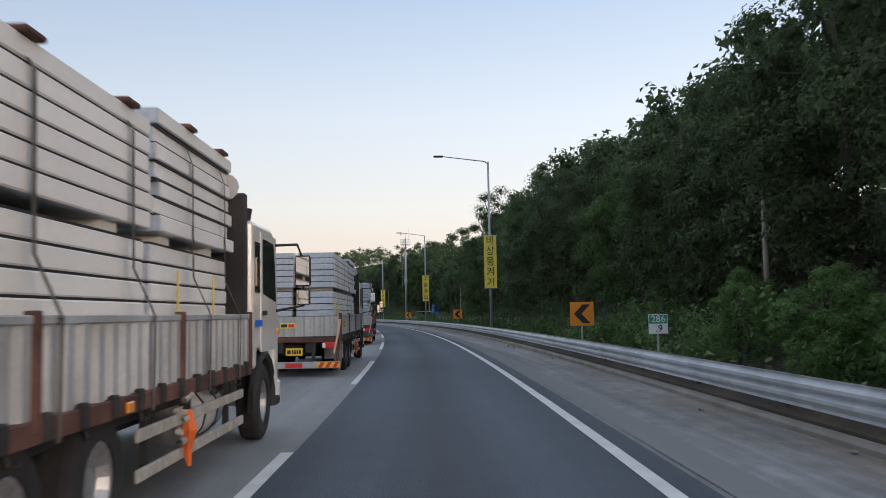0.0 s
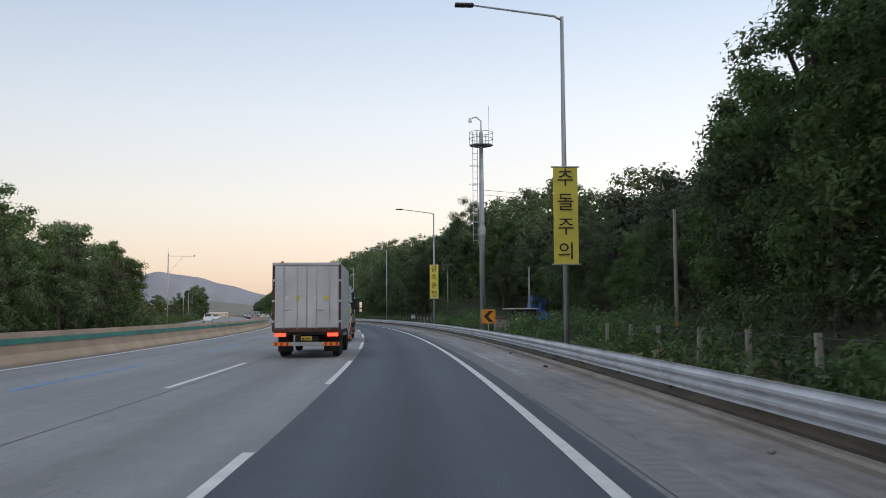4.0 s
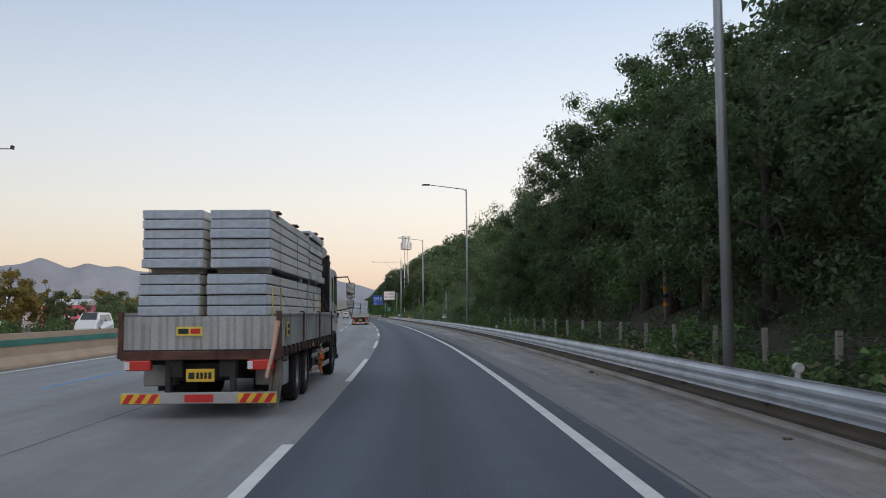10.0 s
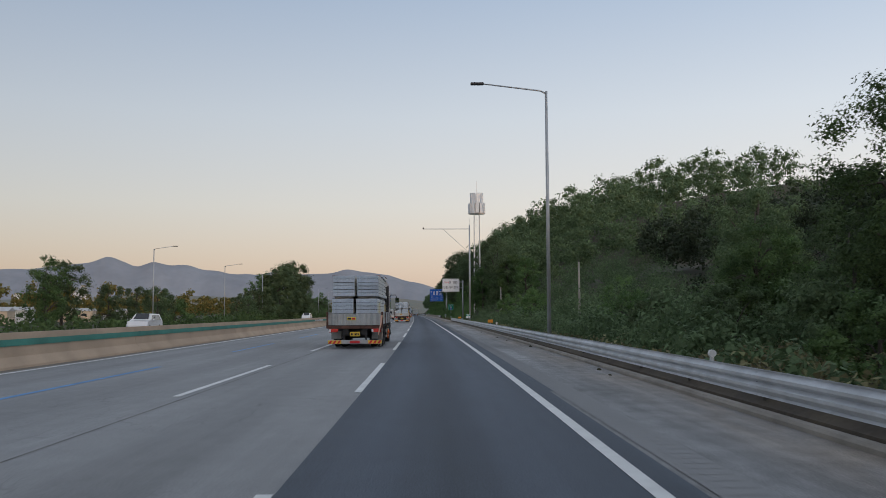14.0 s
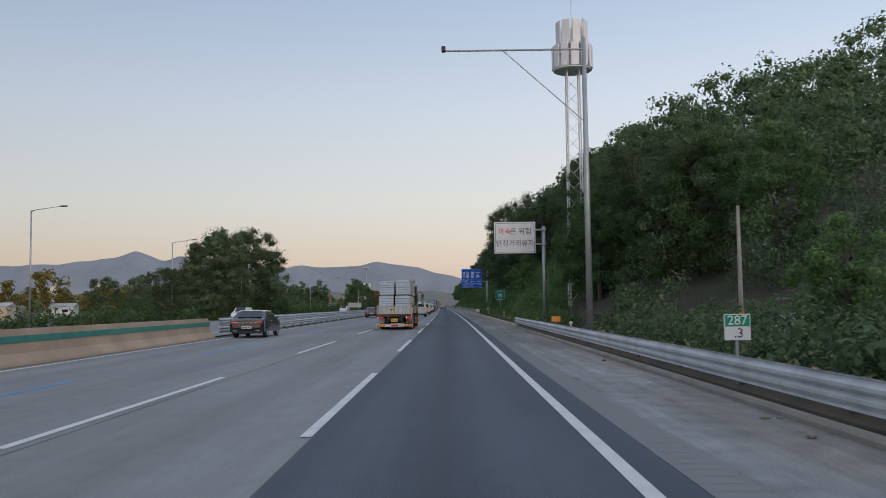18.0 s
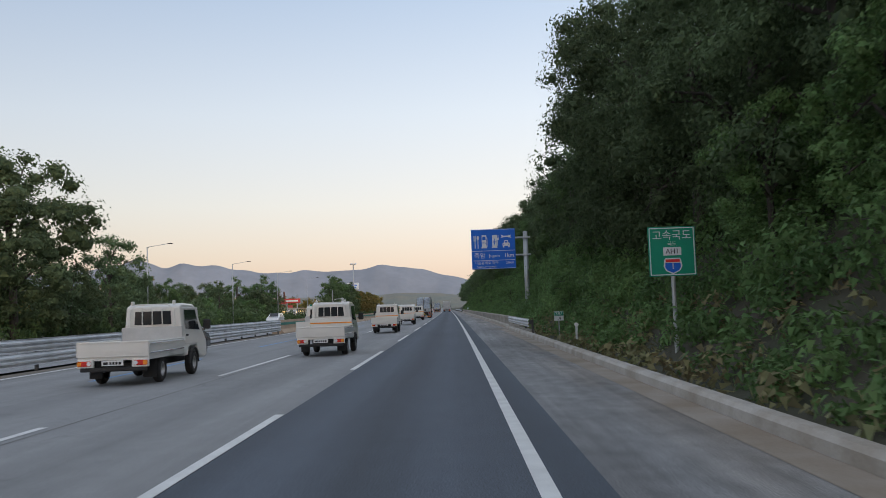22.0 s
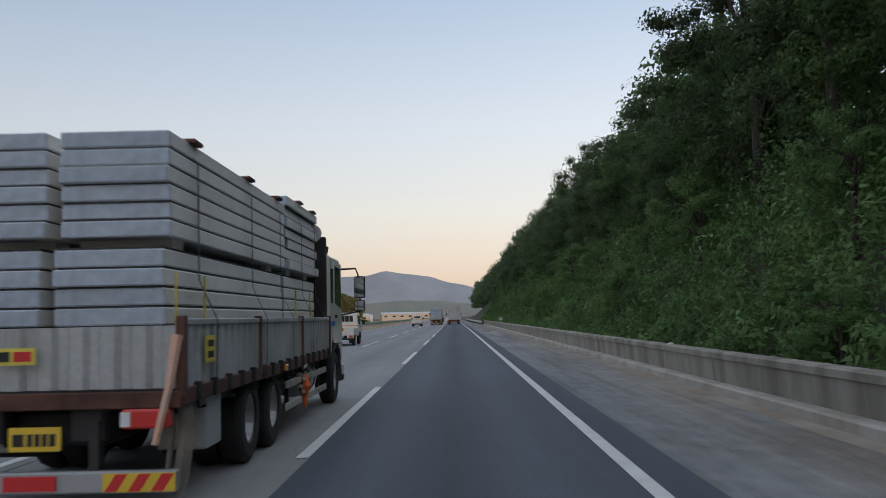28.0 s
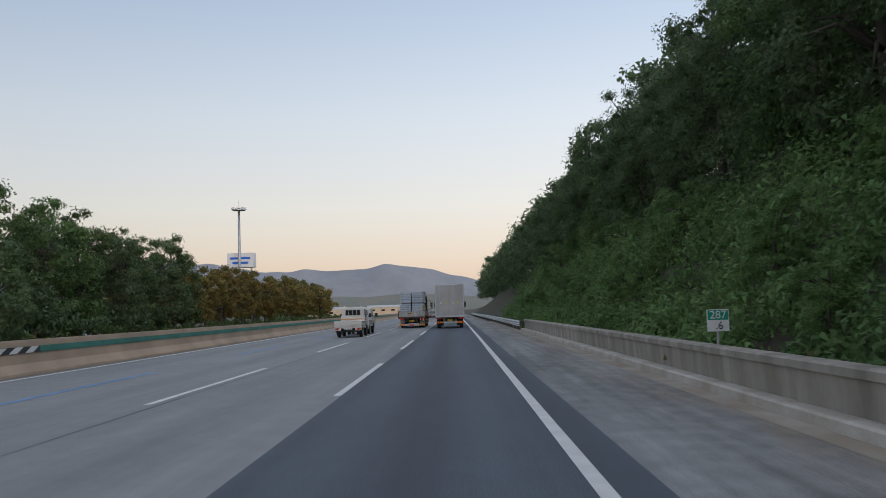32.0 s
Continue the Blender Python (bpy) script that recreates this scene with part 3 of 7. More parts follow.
dashes("lane_dashes", LANE, 0.075, 0.010, M["white_line"], "broken white lane line", 0.0)
dashes("lane_dashes_second", LANE2, 0.075, 0.006, M["white_line"], "broken white lane line", -0.6)
dashes("lane_dashes_blue", BLUE, 0.075, 0.006, M["blue_line"], "broken blue bus lane line", -1.0)
dashes("lane_dashes_opposite", -20.6, 0.075, 0.006, M["white_line"], "broken white lane line of the opposite carriageway", 4.0)

# grooves milled across the shoulder beside the edge line
qs = []
for s in np.arange(-40, 428, 0.32):
    Q, _ = ribbon(s, s + 0.19, 0.48, 0.98, 0.010, 1.0, (1, 1))
    qs.append(Q)
    lo, _ = ribbon(s + 0.19, s + 0.32, 0.48, 0.98, 0.0075, 1.0, (1, 1))
    qs.append(lo)
tagged(new("rumble_strip", quads_mesh("rumble_strip", np.concatenate(qs), M["shoulder"])), "ribs of a rumble strip along the shoulder", "rumble strip", kind="stuff")

# concrete kerb at the shoulder's edge
solid("kerb", sweep([(2.80, -0.05), (2.80, 0.06), (2.84, 0.10), (2.98, 0.10), (2.98, -0.05)], -120, 430), M["kerb"], "dusty cast concrete kerb along the shoulder", "kerb", kind="structure")
solid("kerb_high", sweep([(2.86, -0.05), (2.87, 0.15), (2.93, 0.21), (3.10, 0.21), (3.10, -0.05)], 430, 518), M["footing"], "pale cast concrete kerb behind the gutter", "kerb", kind="structure")

solid("verge_bank", sweep([(2.99, -0.06), (3.01, 0.14), (3.2, 0.25), (3.55, 0.24), (4.0, 0.05), (4.0, -0.06)], -120, 432), M["soil_dark"], "dark bare soil heaped behind the kerb", "soil", kind="structure")


# ---------------------------------------------------------------- guardrails
WBEAM = [(u, z * 1.2) for u, z in ((-0.04, 0.0), (0.0, 0.03), (-0.075, 0.09), (-0.075, 0.13), (0.0, 0.175), (-0.075, 0.22), (-0.075, 0.26), (0.0, 0.32), (-0.04, 0.35))]


def beam_mesh(length):
    bm = bmesh.new()
    rows = []
    prof = WBEAM + [(u + 0.006, z) for u, z in reversed(WBEAM)]
    for y in (-0.06, length + 0.06):
        rows.append([bm.verts.new((u, y, z)) for u, z in prof])
    k = len(prof)
    for j in range(k):
        bm.faces.new((rows[0][j], rows[0][(j + 1) % k], rows[1][(j + 1) % k], rows[1][j]))
    bm.faces.new(rows[0])
    bm.faces.new(list(reversed(rows[1])))
    bmesh.ops.recalc_face_normals(bm, faces=bm.faces[:])
    return mesh_of("beam", bm, M["zinc"])


BEAM = beam_mesh(4.0)
POST = mesh_of("post", box(0.11, 0.22, -0.05, 0.05, -0.3, 0.66, 0.01), M["weathered"])
BLOCK = mesh_of("spacer", box(-0.005, 0.11, -0.04, 0.04, 0.42, 0.64), M["weathered"])


def guardrail(s0, s1, u, label, flip=False, heights=(0.29,), lift=0.0):
    root = thing("guardrail", Matrix(), label, "guardrail")
    for i in range(int((s1 - s0) / 4.0)):
        s = s0 + 4.0 * i
        m = at(s, u, lift) @ (pose(0, 4, 0, 0, 0, 180) if flip else Matrix())
        for z in heights:
            part("beam", BEAM, None, root, m=m @ pose(0, 0, z))
        p = part("post", POST, None, root, m=m)
        part("spacer", BLOCK, None, p)
    return root


guardrail(-60, 434, 3.0, "long galvanised steel crash barrier on posts along the shoulder")
guardrail(502, 518, 3.16, "short galvanised steel crash barrier overgrown by weeds", lift=0.16)
guardrail(744, 900, 3.2, "galvanised steel crash barrier beyond the retaining wall")
guardrail(417, 525, -14.45, "double steel crash barrier along the median", True, (0.22, 0.66))

# ---------------------------------------------------------------- median barrier
BARRIER = [(-14.32, -0.05), (-14.36, 0.08), (-14.62, 0.34), (-14.74, 1.06), (-14.94, 1.06), (-15.06, 0.34), (-15.3, 0.08), (-15.3, -0.05)]
root = tagged(new("median_barrier"), "tan concrete median barrier with a painted green band", "barrier", kind="structure")
HATCH = [(208, 216), (296, 304), (384, 392), (577, 585), (703, 711), (800, 808)]
for a, b in ((-120, 416), (526, 1500)):
    s = a
    while s < b:
        e = min(s + (20 if s < 900 else 100), b)
        part("barrier_section", sweep(BARRIER, s, e - 0.02), M["barrier"], root)
        s = e
band = [(-14.655, 0.66), (-14.655 - 0.028, 0.86), (-14.70, 0.86), (-14.68, 0.66)]
for a, b in ((-120, 208), (216, 296), (304, 384), (392, 416), (526, 577), (585, 703), (711, 800), (808, 1500)):
    part("green_band", sweep([(u + 0.006, z) for u, z in band], a, b), M["green"], root, "painted green band")
for a, b in HATCH:
    if 416 <= a < 526:
        continue
    part("hatch_panel", sweep([(u + 0.006, z) for u, z in band], a, b), M["black"], root, "black and white hatched band")
    for k in range(8):
        bm = bmesh.new()
        vs = []
        for ds, z in ((0, 0.665), (0.5, 0.665), (0.95, 0.855), (0.45, 0.855)):
            x, y, _ = road(a + k + ds, -14.645 - 0.14 * (z - 0.66))
            vs.append(bm.verts.new((float(x), float(y), z)))
        bm.faces.new(vs)
        part("hatch_stripe", bm, M["white"], root)

# retaining wall under the bank
root = tagged(new("retaining_wall"), "low weathered concrete retaining wall with a footing", "wall", kind="structure")
s = 518.0
while s < 744:
    e = min(s + 10.0, 744)
    part("wall_section", sweep([(3.55, -0.05), (3.51, 0.63), (3.47, 0.64), (3.47, 0.75), (3.51, 0.78), (3.78, 0.78), (3.84, -0.05)], s, e - 0.025), M["wall_concrete"], root)
    part("footing", sweep([(3.22, -0.05), (3.24, 0.14), (3.28, 0.17), (3.56, 0.17), (3.56, -0.05)], s, e - 0.01), M["footing"], root)
    s = e
# the wall's low end below the short crash barrier
for a, b, h in ((514, 518, 0.46), (509, 514, 0.34), (502, 509, 0.24)):
    part("wall_section", sweep([(3.12, -0.05), (3.16, h), (3.22, h + 0.03), (3.42, h + 0.03), (3.46, -0.05)], a, b - 0.02), M["wall_concrete"], root)


# ---------------------------------------------------------------- trees
_ico = bmesh.new()
bmesh.ops.create_icosphere(_ico, subdivisions=1, radius=1.0)
ICO = np.array([[list(v.co) for v in f.verts] for f in _ico.faces])
_ico.free()


def lumps(rng, centres, radii, flat=0.75, k=0.45):
    """The close-grown twigs and leaves inside each clump, as rough lumps."""
    jit = rng.uniform(0.8, 1.15, (len(centres), 1, 3))
    return (ICO[None] * (jit * np.array([1, 1, flat]) * (radii * k)[:, None, None])[:, :, None, :] + centres[:, None, None, :]).reshape(-1, 3, 3)


def leaf_quads(rng, centres, radii, per, size, droop=0.2, flat=0.75, wide=0.56, tri=False):
    """Leaf sprays: clumps of small leaf blades scattered about centres; tri gives them three corners."""
    n = len(centres) * per
    c = np.repeat(centres, per, 0)
    r = np.repeat(radii, per)
    d = rng.normal(size=(n, 3))
    d /= np.linalg.norm(d, axis=1, keepdims=True)
    pos = c + d * (r * rng.uniform(0.4, 1.12, n))[:, None] * np.array([1, 1, flat])
    nor = d * 1.3 + rng.normal(size=(n, 3)) * 0.5 + np.array([0, 0, 0.35])
    nor /= np.linalg.norm(nor, axis=1, keepdims=True)
    t = np.cross(nor, rng.normal(size=(n, 3)))
    t /= np.linalg.norm(t, axis=1, keepdims=True)
    t[:, 2] -= droop
    b = np.cross(nor, t)
    L = size * rng.uniform(0.7, 1.35, n)[:, None]
    W = L * wide
    if tri:
        return np.stack([pos - t * L * 0.5 - b * W * 0.5, pos - t * L * 0.5 + b * W * 0.5, pos + t * L * 0.5], 1)
    return np.stack([pos - t * L * 0.5, pos + b * W * 0.5, pos + t * L * 0.5, pos - b * W * 0.5], 1)


def crown_centres(rng, h, spread, base, count, shape="round"):
    """Clump centres of a crown from base to h, spread wide."""
    out = []
    while len(out) < count:
        p = rng.uniform(-1, 1, 3)
        rr = math.hypot(p[0], p[1])
        t = (p[2] + 1) / 2
        lim = math.sqrt(max(0.0, 1 - (2 * t - 0.85) ** 2 * 0.72)) if shape == "round" else (1 - t) ** 0.8 * 0.95 + 0.05
        lim *= 0.85 + 0.3 * math.sin(3 * math.atan2(p[1], p[0]) + 5 * t + h)
        if rr > lim or (rr < 0.45 * lim and t < 0.8):
            continue
        out.append((p[0] * spread, p[1] * spread, base + t * (h - base)))
    return np.array(out)


def tree_meshes(seed, h, spread, base, clumps, per, size, leaf, shape="round", lump=0.42):
    rng = np.random.default_rng(seed)
    cc = crown_centres(rng, h, spread, base, clumps, shape)
    rad = rng.uniform(0.55, 1.0, clumps) * spread * (0.26 if shape != "round" else 0.37 if lump > 0.5 else 0.30)
    fine = leaf_quads(rng, cc, rad, per, size, wide=0.58, tri=True)
    crown = quads_mesh("crown", leaf_quads(rng, cc, rad, per // 5, size), M[leaf], tris=np.concatenate([fine, lumps(rng, cc, rad, k=lump)]))
    bm = bmesh.new()
    r0 = 0.02 * h + 0.05
    lean = rng.uniform(-0.06, 0.06, 2) * h
    top = Vector((lean[0], lean[1], h * 0.82))
    mid = Vector((lean[0] * 0.2, lean[1] * 0.2, h * 0.35))
    tube([(0, 0, -0.8), (0, 0, 0.1), mid, mid.lerp(top, 0.5), top], [r0 * 1.25, r0, r0 * 0.75, r0 * 0.45, r0 * 0.12], 7, bm)
    for p in cc[rng.permutation(len(cc))[:14]]:
        t = rng.uniform(0.1, 0.7)
        a = mid.lerp(top, t) if p[2] > h * 0.45 else Vector((0, 0, 0)).lerp(mid, 0.8)
        q = Vector(p)
        tube([a, a.lerp(q, 0.5) + Vector((0, 0, 0.06 * h)), q], [r0 * 0.4, r0 * 0.25, r0 * 0.06], 5, bm)
    return mesh_of("trunk", bm, M["bark"], True), crown


KINDS = {
    "broad": [tree_meshes(11 + i, hh, sp, bb, 80, 215, 0.145, lf, lump=0.32) for i, (hh, sp, bb, lf) in enumerate([(9.5, 3.1, 0.8, "leaf_dark"), (11, 3.3, 1.2, "leaf_dark"), (8.5, 3.0, 0.5, "leaf_mid"), (10, 2.8, 0.7, "leaf_dark"), (12, 3.5, 1.5, "leaf_dark"), (8, 3.0, 0.4, "leaf_mid")])],
    "big": [tree_meshes(91 + i, hh, sp, bb, 110, 230, 0.145, "leaf_dark", lump=0.32) for i, (hh, sp, bb) in enumerate([(12.0, 4.0, 0.6), (11.4, 4.2, 0.8)])],
    "far": [tree_meshes(81 + i, hh, sp, bb, 84, 90, 0.22, lf, lump=0.34) for i, (hh, sp, bb, lf) in enumerate([(9.5, 3.2, 0.5, "leaf_dark"), (11, 3.4, 0.8, "leaf_mid"), (8.5, 3.1, 0.3, "leaf_dark")])],
    "acacia": [tree_meshes(31 + i, hh, sp, bb, 64, 150, 0.16, "leaf_bright", lump=0.2) for i, (hh, sp, bb) in enumerate([(7.5, 2.6, 1.2), (6.5, 2.4, 0.8)])],
    "locust": [tree_meshes(35, 13.5, 4.0, 1.6, 130, 120, 0.17, "leaf_mid", lump=0.12)],
    "tall": [tree_meshes(41, 15.4, 6.2, 1.5, 150, 120, 0.3, "leaf_dark", lump=0.5)],
    "gold": [tree_meshes(51 + i, hh, sp, bb, 44, 64, 0.33, "leaf_gold", lump=0.55) for i, (hh, sp, bb) in enumerate([(8.0, 3.0, 1.4), (9.0, 2.6, 1.6)])],
    "cone": [tree_meshes(61, 15.0, 3.2, 1.5, 60, 60, 0.5, "leaf_gold", "cone", 0.6), tree_meshes(62, 11.0, 2.2, 1.0, 50, 60, 0.45, "leaf_dark", "cone", 0.6)],
    "low": [tree_meshes(71 + i, hh, sp, 0.2, 48, 120, 0.2, lf, lump=0.4) for i, (hh, sp, lf) in enumerate([(4.6, 2.6, "leaf_mid"), (3.8, 2.4, "leaf_dark"), (5.4, 2.8, "leaf_dark")])],
}
LABELS = {
    "big": "tall dark broadleaf tree standing close to the road", "far": "broadleaf tree with a rounded dense crown", "broad": "dark green broadleaf tree on the wooded hillside", "acacia": "light-leaved locust tree at the edge of the wood", "tall": "very tall dark broadleaf tree with an uneven crown",
    "gold": "broadleaf tree with yellowing autumn leaves", "cone": "narrow conical tree with a dense crown", "low": "low bushy tree with branches down to the ground",
}
tree_rng = np.random.default_rng(5)
tree_count = [0]


def tree(kind, s, u, scale=1.0, label="", group="trees of the hillside wood", i=None):
    tree_count[0] += 1
    trunk, crown = KINDS[kind][int(tree_rng.integers(len(KINDS[kind]))) if i is None else i]
    x, y, z = ground_place(s, u, -0.05)
    sc = scale * tree_rng.uniform(0.9, 1.12)
    m = pose(x, y, z, 0, 0, tree_rng.uniform(0, 360)) @ Matrix.Diagonal((sc * tree_rng.uniform(0.92, 1.1), sc, sc, 1))
    root = thing("tree", m, label or LABELS[kind], "tree", group)
    part("trunk", trunk, None, root)
    part("crown", crown, None, root)
    return root


# the wood's front rows
def front(s):
    return float(np.interp(s, HILL_S, HILL_EDGE))


s = 8.0
while s < 277:
    u = front(s)
    tree("broad", s, u + (6.0 if 176 < s < 200 else 2.6) + tree_rng.uniform(-0.8, 0.8), 0.74 if 112 < s < 178 else 0.9 if s < 60 else 1.04 if 195 < s < 245 else 1.0)
    s += 4.9
s = 414.0
while s < 790:
    u = front(s)
    high = 466 < s < 507
    tree("big" if high else "broad", s, u + (4.1 if high else 9.0 if 506 < s < 530 or 438 < s < 467 else 5.9) + tree_rng.uniform(-0.8, 0.8), 0.98 if 516 <= s < 640 else 0.84 if s < 440 else 0.94 if s < 490 else 0.88 if s > 690 else 1.05 if s < 507 else 0.95)
    s += 5.2


def woods(name, seed, places, leaf, label, size=0.34, clumps=16, per=84):
    """Trees beyond counting, as one mass."""
    rng = np.random.default_rng(seed)
    cs, rs = [], []
    for s, u, h, sp in places:
        x, y, z = ground_place(s, u)
        c = crown_centres(rng, h, sp, h * 0.18, clumps)
        cs.append(c + np.array([x, y, z]))
        rs.append(rng.uniform(0.7, 1.15, clumps) * sp * 0.42)
    return tagged(new(name, quads_mesh(name, np.zeros((0, 4, 3)), M[leaf], tris=np.concatenate([leaf_quads(rng, np.concatenate(cs), np.concatenate(rs), int(per * 0.9), size * 1.1, wide=0.8, tri=True), lumps(rng, np.concatenate(cs), np.concatenate(rs), k=0.3)]))), label, "woods", kind="stuff")


wr = np.random.default_rng(9)
places = []
dark = []
for s in np.arange(8, 278, 5.0):
    for k, du in enumerate((6.6, 7.6, 11.5, 16.5, 22.0)):
        (dark if 112 < s < 178 else places).append((s + wr.uniform(-2, 2), front(s) + du + wr.uniform(-1, 1), wr.uniform(8.5, 12) * (0.8 if 112 < s < 178 else 1.0), wr.uniform(2.8, 3.6)))
woods("woods", 8, dark, "leaf_pine", "dark pine wood behind the roadside gardens")
woods("woods", 3, places, "leaf_dark", "dense dark green wood higher up the hillside")
places = []
for s in np.arange(288, 404, 6.5):
    for du in (2, 8, 14, 21, 29):
        u = front(s) + du
        if 360 < s < 409 and u < 27:
            continue
        places.append((s + wr.uniform(-3, 3), u + wr.uniform(-2, 2), wr.uniform(8.0, 10.5) * (0.8 if s > 372 else 1.0), wr.uniform(3.0, 4.0)))
woods("woods", 4, places, "leaf_pine", "dark wooded hill set back behind fields", size=0.3, clumps=22, per=84)
places = []
for s in np.arange(430, 860, 6.0):
    for du in (9.5, 11.5, 15.5, 21.0):
        places.append((s + wr.uniform(-2, 2), front(s) + du + wr.uniform(-1, 1), wr.uniform(9, 12) * (0.75 if s < 455 else 1.0), wr.uniform(3.0, 3.8)))
for s in np.arange(426, 640, 7.5):
    for du in (28, 37, 47, 58, 70):
        places.append((s + wr.uniform(-2, 2), front(s) + du + wr.uniform(-1, 1), wr.uniform(9, 12), wr.uniform(3.6, 4.6)))
for s in np.arange(795, 1000, 6.0):
    for du in (5, 10):
        places.append((s + wr.uniform(-2, 2), front(s) + du + wr.uniform(-1, 1), wr.uniform(8, 11), wr.uniform(3.0, 3.8)))
woods("woods", 5, places, "leaf_dark", "dense dark green wood at the top of the bank", per=70)


def scrub(name, seed, spans, leaf, label, size=0.26, per=44, density=1.0, category="shrubs", wide=0.5):
    """Bushes and vines beyond counting: spans of s0, s1, u0, u1, height."""
    rng = np.random.default_rng(seed)
    cs, rs = [], []
    for s0, s1, u0, u1, h in spans:
        n = int((s1 - s0) * (u1 - u0) * 0.55 * density)
        ss, uu = rng.uniform(s0, s1, n), rng.uniform(u0, u1, n)
        x, y, _ = road(ss, uu)
        hh = h * (0.3 + 1.15 * np.abs(np.sin(ss * 0.55 + uu * 1.1) * np.sin(ss * 0.83 - uu * 0.6 + 1.0)) * rng.uniform(0.7, 1.0, n))
        z = ground_height(ss, uu) + hh * rng.uniform(0.25, 0.85, n)
        cs.append(np.stack([x, y, z], 1))
        rs.append(0.35 + 0.28 * hh * rng.uniform(0.7, 1.1, n))
    return tagged(new(name, quads_mesh(name, leaf_quads(rng, np.concatenate(cs), np.concatenate(rs), per // 5, size, flat=0.9, wide=wide), M[leaf], tris=leaf_quads(rng, np.concatenate(cs), np.concatenate(rs), per, size * 1.05, flat=0.9, wide=wide * 1.25, tri=True))), label, category, kind="stuff")


scrub("shrubs", 21, [(32, 112, 4.4, 6.4, 1.25), (118, 133, 4.6, 12.5, 1.3), (133, 149, 9.2, 12.5, 1.4), (149, 172, 4.6, 12.5, 1.5), (262, 280, 4.8, 8.0, 1.4)], "leaf_mid", "green vines and bushes behind the crash barrier", per=104, size=0.15, density=1.6)
scrub("shrubs", 28, [(5, 36, 4.6, 7.8, 1.5), (210, 262, 5.0, 6.6, 0.9)], "leaf_bright", "pale green saplings behind the crash barrier", per=104, size=0.14, density=1.5)
scrub("undergrowth", 26, [(8, 116, 7.4, 14.0, 3.6), (176, 278, 7.4, 14.0, 3.6)], "leaf_dark", "dark undergrowth and vines below the hillside trees", per=110, size=0.155, density=1.0)
scrub("undergrowth", 27, [(405, 442, 8.2, 14.0, 4.0), (438, 466, 12.0, 16.0, 4.0), (466, 496, 10.0, 15.0, 4.0), (496, 530, 15.0, 18.0, 4.0), (530, 790, 9.5, 15.0, 4.0)], "leaf_dark", "dark undergrowth below the trees of the bank", per=110, size=0.155, density=1.0)
scrub("shrubs", 22, [(286, 308, 4.8, 6.2, 0.7), (306, 420, 5.0, 9.0, 1.5), (300, 350, 9, 24, 2.6), (345, 402, 8, 16, 2.4), (360, 409, 14, 27, 4.0)], "leaf_dark", "tall green bushes and vines beside the field", per=104, size=0.17, density=1.3)
scrub("shrubs", 23, [(428, 515, 4.2, 5.4, 0.7), (428, 515, 5.0, 6.6, 1.2), (432, 515, 6.0, 10.0, 2.1), (440, 468, 8.0, 13.0, 2.6), (494, 532, 6.0, 15.0, 1.7), (515, 744, 4.1, 4.6, 0.75), (515, 790, 4.2, 5.6, 0.9), (515, 790, 4.6, 6.8, 1.4), (515, 790, 6.4, 10.5, 2.6)], "leaf_bright", "bright green locust bushes covering the steep bank", per=112, size=0.16, density=2.4, wide=0.42)
scrub("grass", 24, [(430, 515, 3.6, 6.4, 0.35), (200, 430, 3.6, 5.4, 0.3), (-20, 120, 3.7, 5.0, 0.35), (515, 780, 3.9, 4.6, 0.4), (278, 322, 6, 26, 0.4)], "grass", "dry and green roadside grass", per=18, size=0.17, density=3.4, category="grass")
scrub("undergrowth", 29, [(168, 262, 4.6, 8.0, 0.6), (20, 168, 5.0, 9.0, 1.2)], "leaf_dark", "low undergrowth and leaf litter at the foot of the wood", per=50, size=0.12, density=1.6)
for s, u, k, sc in [(301, 7.6, "low", 0.5), (306, 9.5, "low", 0.6), (311, 8.0, "low", 0.5), (317, 10.5, "low", 0.6), (319, 13.0, "acacia", 0.6), (325, 9.5, "low", 0.6), (333, 10.0, "low", 0.6), (341, 11.0, "acacia", 0.55), (305.5, 11.0, "locust", 0.62)]:
    tree(k, s, u, sc, "rounded green bush beside the field" if k == "low" else "tall feathery locust tree beside the field" if k == "locust" else "", "bushes beside the field")
for s, u, sc in [(468, 6.8, 0.62), (472, 7.4, 0.7), (477, 6.9, 0.62), (362, 8.0, 0.5), (370, 9.0, 0.55), (378, 8.2, 0.5), (392, 8.5, 0.55)]:
    tree("acacia", s, u, sc, "bright green young locust tree with feathery leaves", "young locust trees")
for s, u, sc in ((312, 12.2, 0.6), (318, 11.6, 0.66), (325, 14.0, 0.75), (333, 17.0, 0.8)):
    tree("broad", s, u, sc, "dark green broadleaf tree behind the roadside bushes")
for s, u in ((408, 13.0), (413, 11.5), (418, 10.6), (422, 10.2), (425.5, 8.0), (429.5, 8.0), (431, 8.6), (434, 11.5), (437, 9.0), (441, 9.6)):
    tree("broad", s, u, 0.8)
for s, u in ((272, 10.0), (278, 11.0)):
    tree("big", s, u, 0.95)
tree("locust", 283, 10.4, 0.95, "tall feathery locust tree at the end of the wood")
tree("locust", 288, 12.6, 0.85, "tall feathery locust tree at the end of the wood")

bank_rng = np.random.default_rng(63)
for s in np.arange(500, 764, 4.6):
    for u0, sc in ((5.6, 0.34), (7.6, 0.46)):
        if bank_rng.random() < 0.6:
            tree("acacia", s + bank_rng.uniform(-1.8, 1.8), u0 + bank_rng.uniform(-0.6, 0.8), sc * bank_rng.uniform(0.75, 1.25), "leafy green locust bush growing on the steep bank", "locust bushes on the bank")

